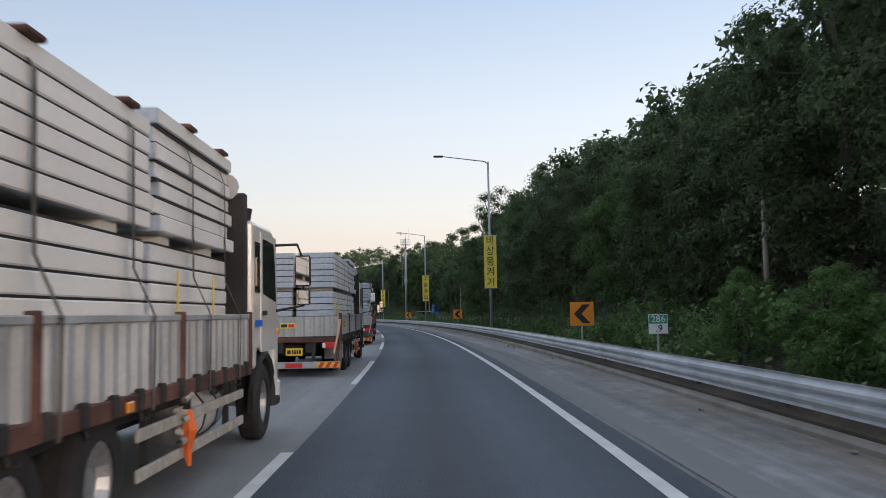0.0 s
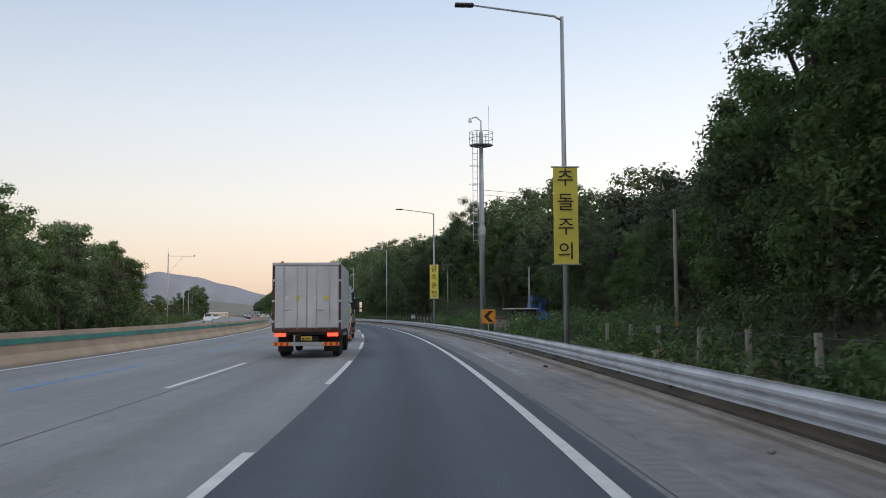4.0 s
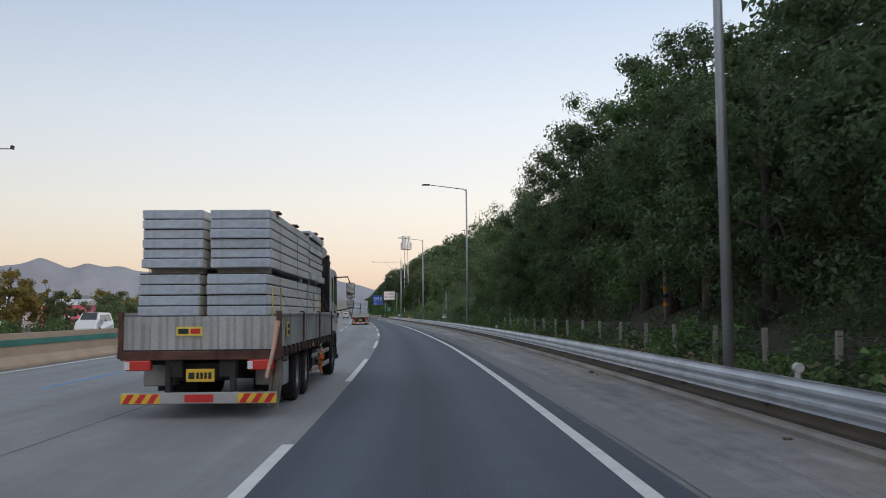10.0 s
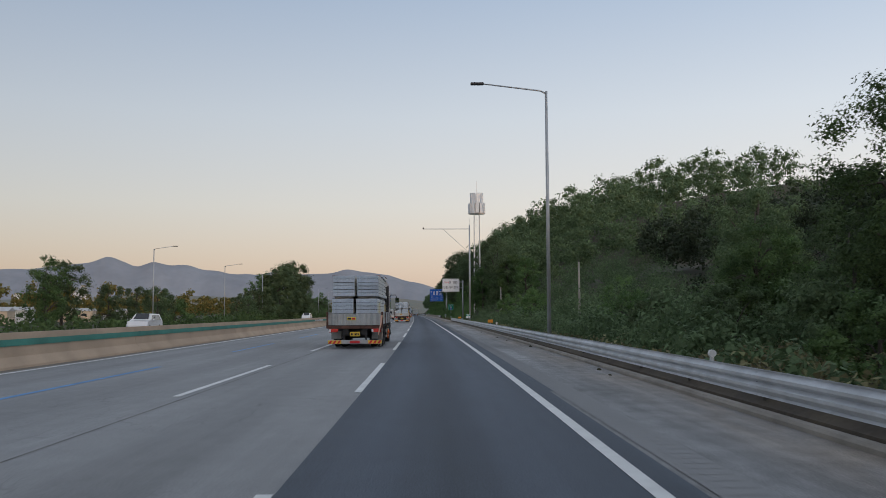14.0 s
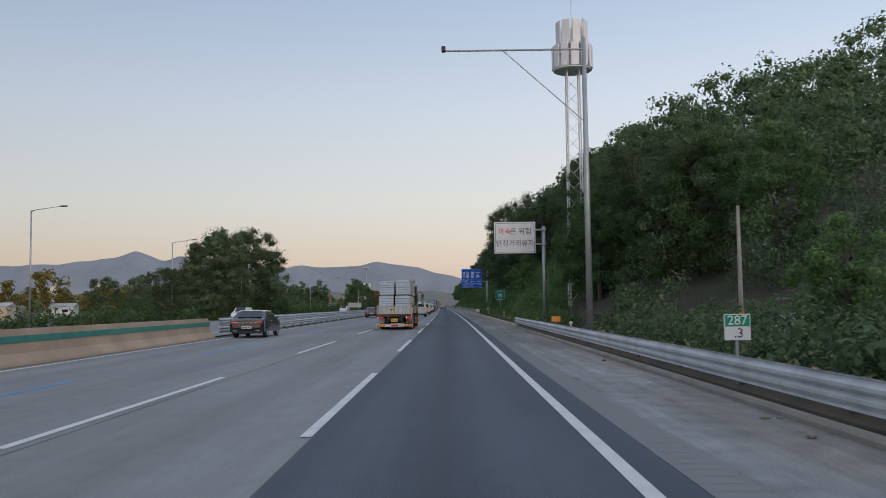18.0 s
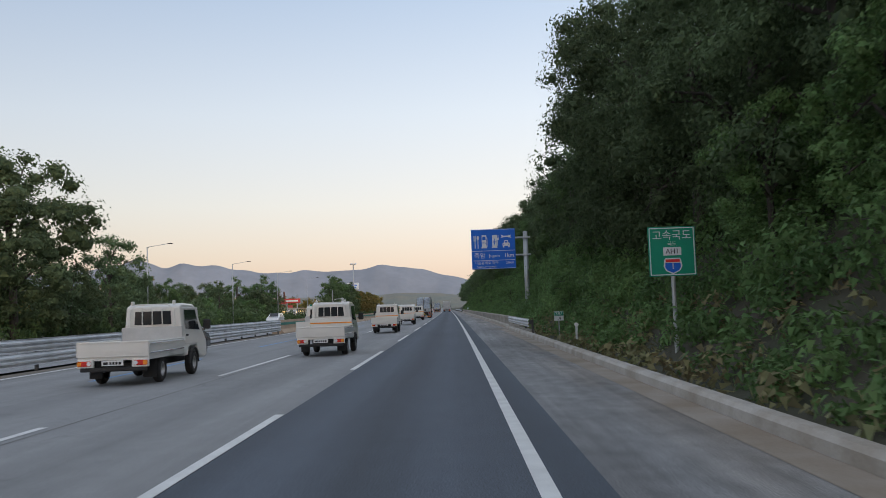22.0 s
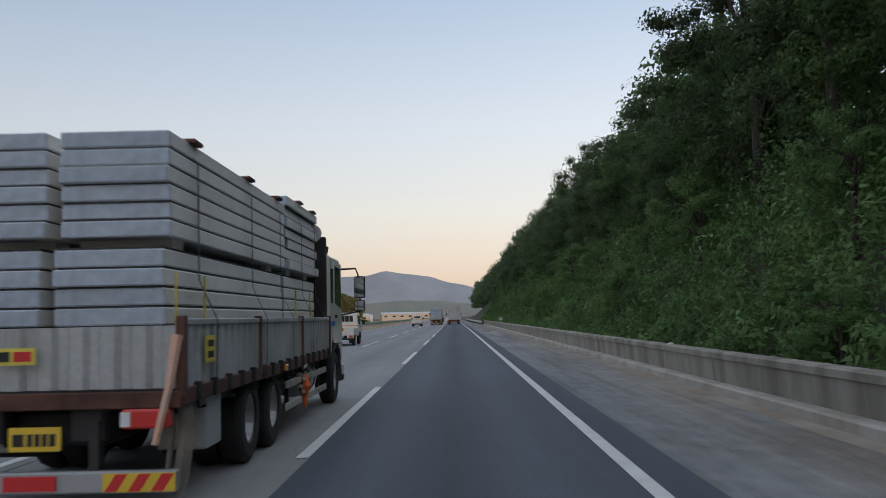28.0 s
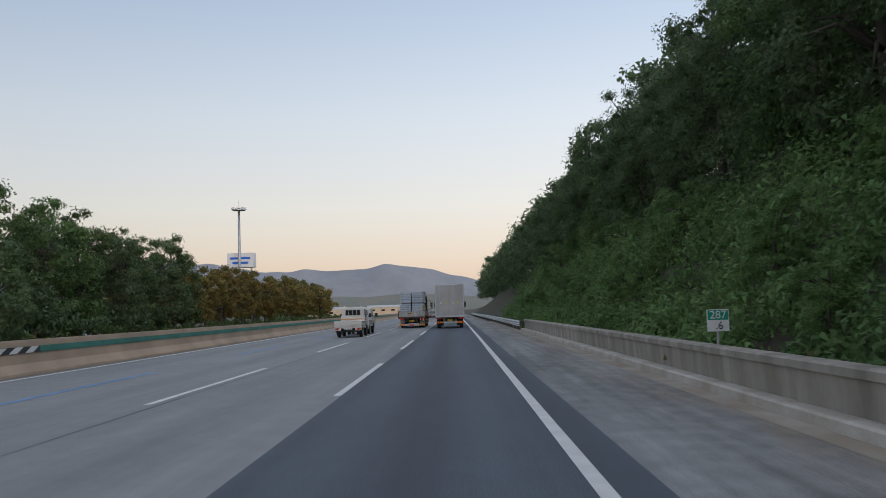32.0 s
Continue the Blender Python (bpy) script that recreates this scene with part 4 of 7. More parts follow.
for s, u, sc in ((7.5, 5.4, 0.34), (9.5, 6.6, 0.42), (11.5, 5.2, 0.3), (13.5, 6.2, 0.38), (15.5, 5.3, 0.32), (17.5, 6.6, 0.4), (20.5, 5.6, 0.3), (23.0, 6.8, 0.36)):
    tree("acacia", s, u, sc, "pale yellow-green sapling behind the crash barrier", "saplings behind the barrier")

# trees beyond the opposite carriageway
for s in np.arange(146, 233, 6.0):
    tree("far", s, -37.5 + tree_rng.uniform(-1.5, 1.5), 1.22, "broadleaf tree beyond the opposite carriageway", "trees beyond the opposite carriageway")
    tree("far", s + 3, -43 + tree_rng.uniform(-1.5, 1.5), 1.15, "broadleaf tree beyond the opposite carriageway", "trees beyond the opposite carriageway")
for s, u, k, sc in [(262, -44, "low", 1.1), (304, -46, "gold", 0.95), (311, -47, "gold", 0.9), (322, -45, "low", 1.0), (334, -52, "cone", 0.6),
                    (345, -46, "low", 1.1), (360, -48, "low", 1.1), (385, -46, "far", 0.85), (392, -47, "far", 0.9), (400, -44, "far", 0.7), (408, -43, "far", 0.75), (415, -42, "far", 0.75), (422, -43, "far", 0.7), (432, -44, "low", 1.2),
                    (492, -44, "far", 0.85), (500, -43, "far", 0.95), (514, -42, "far", 1.0), (505, -37.5, "tall", 1.0), (531, -38.5, "tall", 0.98), (524, -46, "far", 1.1), (541, -38, "far", 0.95), (551, -38, "far", 1.05), (560, -39, "far", 0.95), (536, -47, "far", 1.2), (484, -39, "far", 0.8), (476, -40, "far", 0.7), (468, -41, "far", 0.65), (539, -43, "far", 0.85)]:
    tree(k, s, u, sc, "", "trees beyond the opposite carriageway")
for s in np.arange(548, 662, 5.6):
    tree("low" if int(s) % 3 else "far", s, -43 + tree_rng.uniform(-1.5, 1.5), 1.15 if int(s) % 3 else 0.85, "", "trees beyond the opposite carriageway")
for s in np.arange(566, 660, 7.5):
    tree("far", s, -47 + tree_rng.uniform(-1.5, 1.5), 0.82, "", "trees beyond the opposite carriageway")
tree("cone", 691, -81, 1.12, "tall conical tree with rusty autumn leaves", "trees beyond the opposite carriageway", 0)
for s in np.arange(754, 806, 4.0):
    tree("far", s, -41 + tree_rng.uniform(-1.5, 1.5), 1.18, "broadleaf tree beyond the opposite carriageway", "trees beyond the opposite carriageway")
for s in np.arange(800, 960, 6.0):
    tree("gold", s, -41 + tree_rng.uniform(-2, 2), 1.15, "", "trees beyond the opposite carriageway")
for s, u in [(900, -60), (915, -66), (930, -58), (960, -64)]:
    tree("cone", s, u, 0.8, "", "trees beyond the opposite carriageway")
scrub("undergrowth", 30, [(490, 545, -43, -37, 3.8), (545, 660, -45, -38, 3.6), (742, 800, -44, -37, 5.0), (150, 228, -40, -35, 3.0)], "leaf_dark", "dense dark thicket beyond the opposite carriageway", per=36, size=0.42, density=0.7)
scrub("shrubs", 25, [(205, 440, -40, -34, 1.6), (440, 545, -42, -35, 2.4), (545, 664, -41, -35, 2.0), (664, 705, -38, -35, 0.9), (716, 760, -52, -36, 2.0), (760, 960, -40, -36, 1.4)], "leaf_mid", "green hedge and weeds beyond the opposite carriageway", per=30, size=0.36, density=0.45)
places = [(s + wr.uniform(-8, 8), u + wr.uniform(-8, 8), wr.uniform(8, 13) * (1.3 if s > 520 else 0.9), wr.uniform(4.5, 7)) for s in np.arange(150, 1700, 22) for u in (-130, -170, -230)]
woods("woods", 6, places, "leaf_gold", "distant low woods turning yellow", size=1.1, clumps=16, per=30)

# ---------------------------------------------------------------- mountains
RIDGE_AZ = [a_ - 0.35 for a_ in (-40, 0, 8, 12, 15, 17, 19, 21.5, 24, 26, 28, 30, 33, 34, 35.5, 38, 42, 48, 55, 62, 80)]
RIDGE_EL = [0.012, 0.012, 0.016, 0.02, 0.028, 0.038, 0.050, 0.056, 0.049, 0.053, 0.050, 0.056, 0.064, 0.061, 0.069, 0.058, 0.052, 0.044, 0.048, 0.04, 0.03]
# the air is clear; ridge and foothills look hazy by their painted colour
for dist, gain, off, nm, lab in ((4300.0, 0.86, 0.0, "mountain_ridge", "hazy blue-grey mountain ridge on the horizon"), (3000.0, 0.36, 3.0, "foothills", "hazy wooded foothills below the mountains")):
    bm = bmesh.new()
    prev = None
    for k in range(481):
        az = -40 + 0.25 * k
        el = gain * float(np.interp(az, RIDGE_AZ, RIDGE_EL)) * (1 + 0.07 * noise.noise(Vector((az * 0.7 + off, off, 0))) + 0.025 * noise.noise(Vector((az * 4, off, 3))))
        a = radians(az)
        col = []
        for f, back in ((0.0, 0.0), (0.35, 130.0), (0.7, 260.0), (1.0, 420.0)):
            d = dist + back + 60 * noise.noise(Vector((az * 0.9, f * 4, off)))
            col.append(bm.verts.new((-math.sin(a) * d - 60, math.cos(a) * d + 320 - (320 if dist > 4000 else 0), -6 + f * el * (dist + 420))))
        if prev:
            for i in range(3):
                bm.faces.new((prev[i], col[i], col[i + 1], prev[i + 1]))
        prev = col
    solid(nm, bm, M["mountain"] if dist > 4000 else M["far_wood_hazed"], lab, "mountains", kind="structure", smooth=True)


# ---------------------------------------------------------------- roadside furniture
def lamp_post(s, u, h, arm, label, side=-1, group="street lamps of the shoulder"):
    """side -1: the arm reaches to the left."""
    root = thing("street_lamp", at(s, u, 0.0), label, "street lamp", group)
    part("base_plate", box(-0.2, 0.2, -0.2, 0.2, -0.06, 0.05, 0.01), M["pole"], root)
    part("pole", tube([(0, 0, 0), (0, 0, h * 0.5), (0, 0, h)], [0.10, 0.085, 0.06], 10), M["pole"], root, smooth=True)
    part("arm", tube([(0, 0, h - 0.12), (side * 0.25, 0, h + 0.02), (side * arm, 0, h + 0.34)], [0.045, 0.04, 0.03], 8), M["pole"], root, smooth=True)
    part("lantern", box(side * (arm + 0.62), side * arm, -0.13, 0.13, h + 0.30, h + 0.40, 0.03) if side > 0 else box(-arm - 0.62, -arm, -0.13, 0.13, h + 0.30, h + 0.40, 0.03), M["dark_metal"], root, "slim dark lantern")
    return root


for s, u, h in ((2.0, 3.3, 11.3), (55.0, 3.28, 11.3), (107.5, 3.4, 11.3), (160.0, 3.2, 10.9), (214.0, 3.31, 11.4), (267.5, 3.38, 11.35), (322.0, 3.42, 11.85)):
    lamp_post(s, u, h, 2.9, "tall grey steel street lamp with a single arm")
for s in (402.0, 446.0, 486.0, 526.0, 565.0, 608.0, 648.0, 688.0):
    lamp_post(s, -38.8, 10.5, 2.6, "tall grey street lamp beyond the opposite carriageway", 1, "street lamps of the opposite carriageway")


def banner(s, u, words, z0, z1):
    root = thing("banner", at(s, u - 0.0, 0), "yellow vertical cloth banner with black warning words on a lamp post", "banner", "banners on the lamp posts")
    w = 0.40
    bm = bmesh.new()
    n = 10
    vs = [[bm.verts.new((x, -0.14 + 0.015 * math.sin(i * 1.3 + x * 4), z0 + (z1 - z0) * i / n)) for x in (-w, 0, w)] for i in range(n + 1)]
    for A, B in zip(vs, vs[1:]):
        for j in range(2):
            bm.faces.new((A[j], A[j + 1], B[j + 1], B[j]))
    part("cloth", bm, M["yellow"], root, smooth=True)
    for z in (z0, z1):
        part("bar", rod((-w - 0.06, -0.14, z), (w + 0.06, -0.14, z), 0.025), M["pole"], root)
        part("bracket", box(-0.05, 0.05, -0.14, 0.1, z - 0.03, z + 0.03), M["pole"], root)
    step = (z1 - z0) / len(words)
    for i, ch in enumerate(words):
        letters(ch, 0.62, M["ink"], root, pose(0, -0.165, z1 - step * (i + 0.5)))


banner(55.0, 3.28, "비상등켜기", 3.15, 6.5)
banner(107.5, 3.4, "추돌주의", 3.15, 6.3)
banner(160.0, 3.2, "감속운행", 3.0, 6.1)


def chevron(s, u, z=1.2, size=0.9):
    root = thing("chevron_sign", at(s, u), "orange square road sign with a black chevron", "road sign", "chevron signs")
    h = size / 2
    part("post", rod((0, 0.05, -0.3), (0, 0.05, z + h), 0.035), M["pole"], root)
    part("plate", box(-h, h, -0.01, 0.01, z - h, z + h, 0.004), M["orange"], root)
    bm = bmesh.new()
    k = size * 0.46
    pts = [(-0.75, 0), (0.05, 0.85), (0.75, 0.85), (-0.05, 0), (0.75, -0.85), (0.05, -0.85)]
    lo = [bm.verts.new((x * k, -0.014, z + y * k)) for x, y in pts]
    bm.faces.new((lo[0], lo[3], lo[2], lo[1]))
    bm.faces.new((lo[0], lo[5], lo[4], lo[3]))
    part("chevron", bm, M["ink"], root, "black chevron")


for s, z in ((29.6, 1.5), (79.5, 1.5), (130.6, 1.42)):
    chevron(s, 3.62 if s < 100 else 3.72, z, 0.82)


def km_post(s, u, top, low, drop=0.0):
    root = thing("distance_post", at(s, u, -drop), "small green and white kilometre plate on a post", "road sign", "kilometre plates")
    part("post", rod((0, 0.04, -0.3), (0, 0.04, 1.45), 0.03), M["pole"], root)
    part("plate", box(-0.225, 0.225, -0.008, 0.008, 1.04, 1.49, 0.004), M["sign_white"], root)
    part("green_field", box(-0.21, 0.21, -0.012, -0.0085, 1.275, 1.475), M["sign_green"], root)
    letters(top, 0.23, M["sign_white"], root, pose(0, -0.016, 1.375))
    letters(low, 0.23, M["ink"], root, pose(0.02, -0.012, 1.155))


km_post(19.9, 3.5, "286", ".9")
km_post(185, 3.7, "287", ".1")
km_post(290.0, 3.4, "287", ".2")
km_post(384.2, 3.13, "287", ".3", 0.1)
km_post(498.2, 4.26, "287", ".4", 0.25)
km_post(701.0, 4.1, "287", ".6", 0.05)


def delineator(s, u, h=0.85):
    root = thing("delineator", at(s, u, float(ground_height(s, u))), "short white roadside marker post with a round reflector", "marker post", "roadside marker posts")
    part("post", rod((0, 0, -0.1), (0, 0, h), 0.05, 0.045, 8), M["white"], root)
    part("reflector", rod((0, -0.07, h - 0.02), (0, 0.03, h - 0.02), 0.075, None, 12), M["white"], root)


for s, u in ((212, 3.6), (252, 3.6), (300, 3.6), (352, 3.6), (408, 3.6), (460.8, 4.06), (489.8, 3.9), (572, 3.65), (612, 3.65), (655, 3.65), (690, 3.65)):
    delineator(s, u)

# text board over the shoulder
root = thing("text_sign", at(429.3, 0), "white board with red and black warning words on a cantilever pole", "road sign")
part("pole", rod((4.85, 0.12, -0.3), (4.85, 0.12, 7.0), 0.13, 0.12, 14), M["pole"], root, smooth=True)
for z in (5.75, 6.75):
    part("arm", rod((4.85, 0.12, z), (4.2, 0.06, z), 0.06), M["pole"], root)
    part("clamp", box(4.68, 5.02, -0.05, 0.29, z - 0.06, z + 0.06, 0.02), M["pole"], root)
part("board", box(1.42, 4.28, -0.02, 0.05, 5.12, 7.3, 0.02), M["sign_white"], root)
for a in ((1.50, 4.20, 5.20, 5.22), (1.50, 4.20, 7.20, 7.22), (1.50, 1.52, 5.22, 7.20), (4.18, 4.20, 5.22, 7.20)):
    part("border", box(a[0], a[1], -0.027, -0.0205, a[2], a[3]), M["ink"], root)
letters("과속", 0.50, M["red_ink"], root, pose(2.13, -0.03, 6.62))
letters("은", 0.50, M["ink"], root, pose(2.73, -0.03, 6.62))
letters("위험", 0.50, M["ink"], root, pose(3.55, -0.03, 6.62))
letters("안전거리유지", 0.48, M["ink"], root, pose(2.85, -0.03, 5.80))

# blue service area board
root = thing("service_sign", at(532.0, 0.18, -0.46) @ Matrix.Scale(1.16, 4), "blue motorway services board with white symbols on a cantilever pole", "road sign")
part("pole", rod((4.84, 0.15, -0.3), (4.84, 0.15, 7.3), 0.19, 0.18, 14), M["pole"], root, smooth=True)
for z in (5.55, 6.85):
    part("arm", rod((5.2, 0.15, z), (3.9, 0.06, z), 0.07), M["pole"], root)
    part("clamp", box(4.62, 5.06, -0.06, 0.36, z - 0.07, z + 0.07, 0.02), M["pole"], root)
part("board", box(0.75, 4.05, -0.02, 0.05, 4.55, 7.55, 0.02), M["sign_blue"], root)
for a in ((0.80, 4.0, 5.90, 5.93), (0.80, 4.0, 5.18, 5.21), (0.79, 4.01, 4.58, 4.60), (0.79, 4.01, 7.50, 7.52)):
    part("rule", box(a[0], a[1], -0.027, -0.0205, a[2], a[3]), M["sign_white"], root)


def icon(*outlines, colour="sign_white", y=-0.024):
    """One symbol of the board: flat pieces from outlines of (x, z), z above the symbols' foot."""
    bm = bmesh.new()
    for pts in outlines:
        bm.faces.new([bm.verts.new((x, y, 6.12 + z)) for x, z in pts])
    bmesh.ops.recalc_face_normals(bm, faces=bm.faces[:])
    part("symbol", bm, M[colour], root)


def disc(x, z, rx, rz, n=14):
    return [(x + rx * math.cos(2 * math.pi * k / n), z + rz * math.sin(2 * math.pi * k / n)) for k in range(n)]


def bar(x0, x1, z0, z1):
    return [(x0, z0), (x1, z0), (x1, z1), (x0, z1)]


# fork and spoon
icon(bar(1.0, 1.06, 0, 0.62), *[bar(0.93 + 0.07 * k, 0.965 + 0.07 * k, 0.62, 0.95) for k in range(3)], bar(0.93, 1.105, 0.55, 0.62))
icon(bar(1.22, 1.28, 0, 0.6), disc(1.25, 0.78, 0.085, 0.18))
# gas pump and charging point
for x in (1.72, 2.5):
    icon(bar(x - 0.22, x + 0.2, 0, 0.09), bar(x - 0.18, x + 0.16, 0.09, 0.98), bar(x + 0.2, x + 0.24, 0.2, 0.74), bar(x + 0.16, x + 0.24, 0.12, 0.18), [(x + 0.16, 0.9), (x + 0.24, 0.7), (x + 0.2, 0.68), (x + 0.16, 0.8)])
icon(bar(1.59, 1.83, 0.62, 0.88), colour="sign_blue", y=-0.03)
icon([(2.51, 0.72), (2.38, 0.4), (2.48, 0.43), (2.44, 0.14), (2.6, 0.5), (2.5, 0.47)], colour="sign_blue", y=-0.03)
icon(bar(2.66, 2.70, 0.74, 0.98), bar(2.76, 2.80, 0.74, 0.98), bar(2.63, 2.83, 0.6, 0.76))
# wrench over a car
icon([(3.12, 0.80), (3.62, 0.80), (3.62, 0.90), (3.12, 0.90)], [(2.98, 0.72), (3.1, 0.78), (3.16, 0.74), (3.2, 0.85), (3.16, 0.96), (3.1, 0.92), (2.98, 0.98), (3.05, 0.85)], [(3.76, 0.72), (3.64, 0.78), (3.58, 0.74), (3.54, 0.85), (3.58, 0.96), (3.64, 0.92), (3.76, 0.98), (3.69, 0.85)])
icon([(3.1, 0.12), (3.64, 0.12), (3.66, 0.3), (3.56, 0.36), (3.48, 0.56), (3.26, 0.56), (3.18, 0.36), (3.08, 0.3)], bar(3.12, 3.22, 0.02, 0.12), bar(3.52, 3.62, 0.02, 0.12))
icon([(3.26, 0.38), (3.48, 0.38), (3.44, 0.5), (3.3, 0.5)], disc(3.18, 0.24, 0.04, 0.04, 8), disc(3.56, 0.24, 0.04, 0.04, 8), colour="sign_blue", y=-0.03)
letters("LPG", 0.15, M["sign_blue"], root, pose(1.71, -0.032, 6.52))
letters("죽암", 0.46, M["sign_white"], root, pose(1.35, -0.03, 5.54))
letters("Jugam", 0.34, M["sign_white"], root, pose(2.45, -0.03, 5.54))
letters("1km", 0.44, M["sign_white"], root, pose(3.55, -0.03, 5.54))
letters("다음휴게소 청주", 0.27, M["sign_white"], root, pose(1.85, -0.03, 5.00))
letters("28km", 0.27, M["sign_white"], root, pose(3.6, -0.03, 5.00))
letters("Next Service Area", 0.19, M["sign_white"], root, pose(1.85, -0.03, 4.72))

# green route sign
root = thing("route_sign", at(478.2, 0.27, 0.15) @ Matrix.Scale(0.9, 4), "green national expressway sign with route shields on a post", "road sign")
part("post", rod((5.0, 0.06, -0.3), (5.0, 0.06, 2.4), 0.06, None, 10), M["pole"], root)
part("plate", box(4.33, 5.65, -0.015, 0.015, 2.27, 3.66, 0.01), M["sign_green"], root)
for a in ((4.36, 5.62, 2.30, 2.325), (4.36, 5.62, 3.605, 3.63), (4.36, 4.385, 2.325, 3.605), (5.595, 5.62, 2.325, 3.605)):
    part("border", box(a[0], a[1], -0.022, -0.0155, a[2], a[3]), M["sign_white"], root)
letters("고속국도", 0.30, M["sign_white"], root, pose(4.99, -0.024, 3.40))
letters("국도", 0.14, M["sign_white"], root, pose(4.99, -0.024, 3.17))
part("route_field", box(4.74, 5.24, -0.022, -0.0155, 2.85, 3.08, 0.003), M["sign_white"], root)
letters("AH1", 0.2, M["ink"], root, pose(4.99, -0.026, 2.96))
bm = bmesh.new()
bm.faces.new([bm.verts.new((4.99 + x, -0.022, 2.56 + z)) for x, z in ((-0.24, 0.16), (-0.2, 0.22), (0.2, 0.22), (0.24, 0.16), (0.26, -0.02), (0.2, -0.14), (0, -0.24), (-0.2, -0.14), (-0.26, -0.02))][::-1])
part("shield", bm, M["sign_white"], root)
bm = bmesh.new()
bm.faces.new([bm.verts.new((4.99 + x, -0.025, 2.56 + z)) for x, z in ((-0.21, 0.08), (0.21, 0.08), (0.22, -0.03), (0.17, -0.12), (0, -0.2), (-0.17, -0.12), (-0.22, -0.03))][::-1])
part("shield_field", bm, M["sign_blue"], root)
part("shield_band", box(4.79, 5.19, -0.026, -0.0225, 2.66, 2.74), M["red_ink"], root)
letters("1", 0.24, M["sign_white"], root, pose(4.99, -0.03, 2.54))


def slim_pole(s, u, h, lean=0.0, label="slim pale utility pole with a striped foot", striped=True):
    root = thing("utility_pole", at(s, u, float(ground_height(s, u))), label, "pole", "utility poles")
    part("shaft", tube([(0, 0, -0.4), (0, 0, h * 0.5), (lean, 0, h)], [0.09, 0.08, 0.06], 8), M["concrete"], root, smooth=True)
    if striped:
        for k in range(3):
            part("stripe", rod((0, 0, 0.5 + 0.3 * k), (0, 0, 0.65 + 0.3 * k), 0.1), M["orange"] if k % 2 == 0 else M["black"], root)
    part("insulator", rod((lean, 0, h), (lean, 0, h + 0.12), 0.03), M["dark_metal"], root)


for s, u, h in ((24.5, 8.0, 4.2), (62.5, 8.0, 5.2), (112, 8.5, 5.5), (150, 10.0, 5.4), (191, 8.9, 5.6), (233, 8.0, 5.4), (300, 12, 6), (345, 9, 5.2), (400, 8.5, 5.0)):
    slim_pole(s, u, h)

# fence posts and wires at the foot of the wood
root = thing("wire_fence", Matrix(), "wire fence on weathered concrete posts below the trees", "fence")
FP = mesh_of("fence_post", box(-0.06, 0.06, -0.06, 0.06, -0.3, 1.15, 0.01), M["concrete"])
for s in list(np.arange(60, 112, 3.2)) + list(np.arange(170, 268, 3.2)):
    x, y, z = ground_place(s, 5.6)
    part("fence_post", FP, None, root, m=pose(x, y, z, tree_rng.uniform(-3, 3), tree_rng.uniform(-3, 3), 0))
for a, b in ((60, 110), (170, 266)):
    for h in (0.35, 0.7, 1.05):
        part("wire", tube([ground_place(s, 5.6, h) for s in np.arange(a, b, 8)], 0.008, 4), M["dark_metal"], root)


def camera_mast(s, u, h, label):
    """Steel mast with a ladder and a railed platform."""
    root = thing("camera_mast", at(s, u), label, "mast")
    part("pole", tube([(0, 0, -0.3), (0, 0, h * 0.55), (0, 0, h)], [0.18, 0.165, 0.12], 14), M["pole"], root, smooth=True)
    part("collar", tube([(0, 0, 6.35), (0, 0, 6.55), (0, 0, 6.95), (0, 0, 7.15)], [0.17, 0.235, 0.235, 0.17], 14), M["pole"], root)
    for x in (-0.55, -0.25):
        part("ladder_rail", rod((x, 0, 6.0), (x, 0, h), 0.02, None, 6), M["pole"], root)
    for k in range(int((h - 6.2) / 0.4)):
        part("rung", rod((-0.55, 0, 6.2 + 0.4 * k), (-0.25, 0, 6.2 + 0.4 * k), 0.014, None, 5), M["pole"], root)
    for k in range(int((h - 7.4) / 1.2)):
        z = 7.4 + 1.2 * k
        part("safety_hoop", tube([(-0.4 + 0.36 * math.cos(a), 0.36 * math.sin(a), z) for a in np.linspace(0.5, 5.8, 9)], 0.014, 5), M["pole"], root)
    part("platform", rod((0, 0, h - 0.9), (0, 0, h - 0.85), 0.75, None, 12), M["pole"], root)
    for z in (h - 0.45, h - 0.05):
        part("railing", tube([(0.75 * math.cos(a), 0.75 * math.sin(a), z) for a in np.linspace(0, 2 * math.pi, 13)], 0.02, 5), M["pole"], root)
    for a in np.linspace(0, 2 * math.pi, 7)[:-1]:
        part("baluster", rod((0.75 * math.cos(a), 0.75 * math.sin(a), h - 0.9), (0.75 * math.cos(a), 0.75 * math.sin(a), h - 0.05), 0.016, None, 5), M["pole"], root)
    part("camera_arm", tube([(0, 0, h), (0, 0, h + 0.7), (-0.3, 0, h + 0.95), (-0.7, 0, h + 0.85)], 0.04, 6), M["pole"], root)
    part("camera_dome", rod((-0.7, 0, h + 0.62), (-0.7, 0, h + 0.85), 0.12, 0.1, 10), M["white"], root)
    part("aerial", rod((0.5, 0, h - 0.05), (0.5, 0, h + 1.7), 0.012, None, 5), M["pole"], root)
    return root


camera_mast(134.5, 3.9, 13.2, "tall grey steel camera mast with a caged ladder and railed platform")


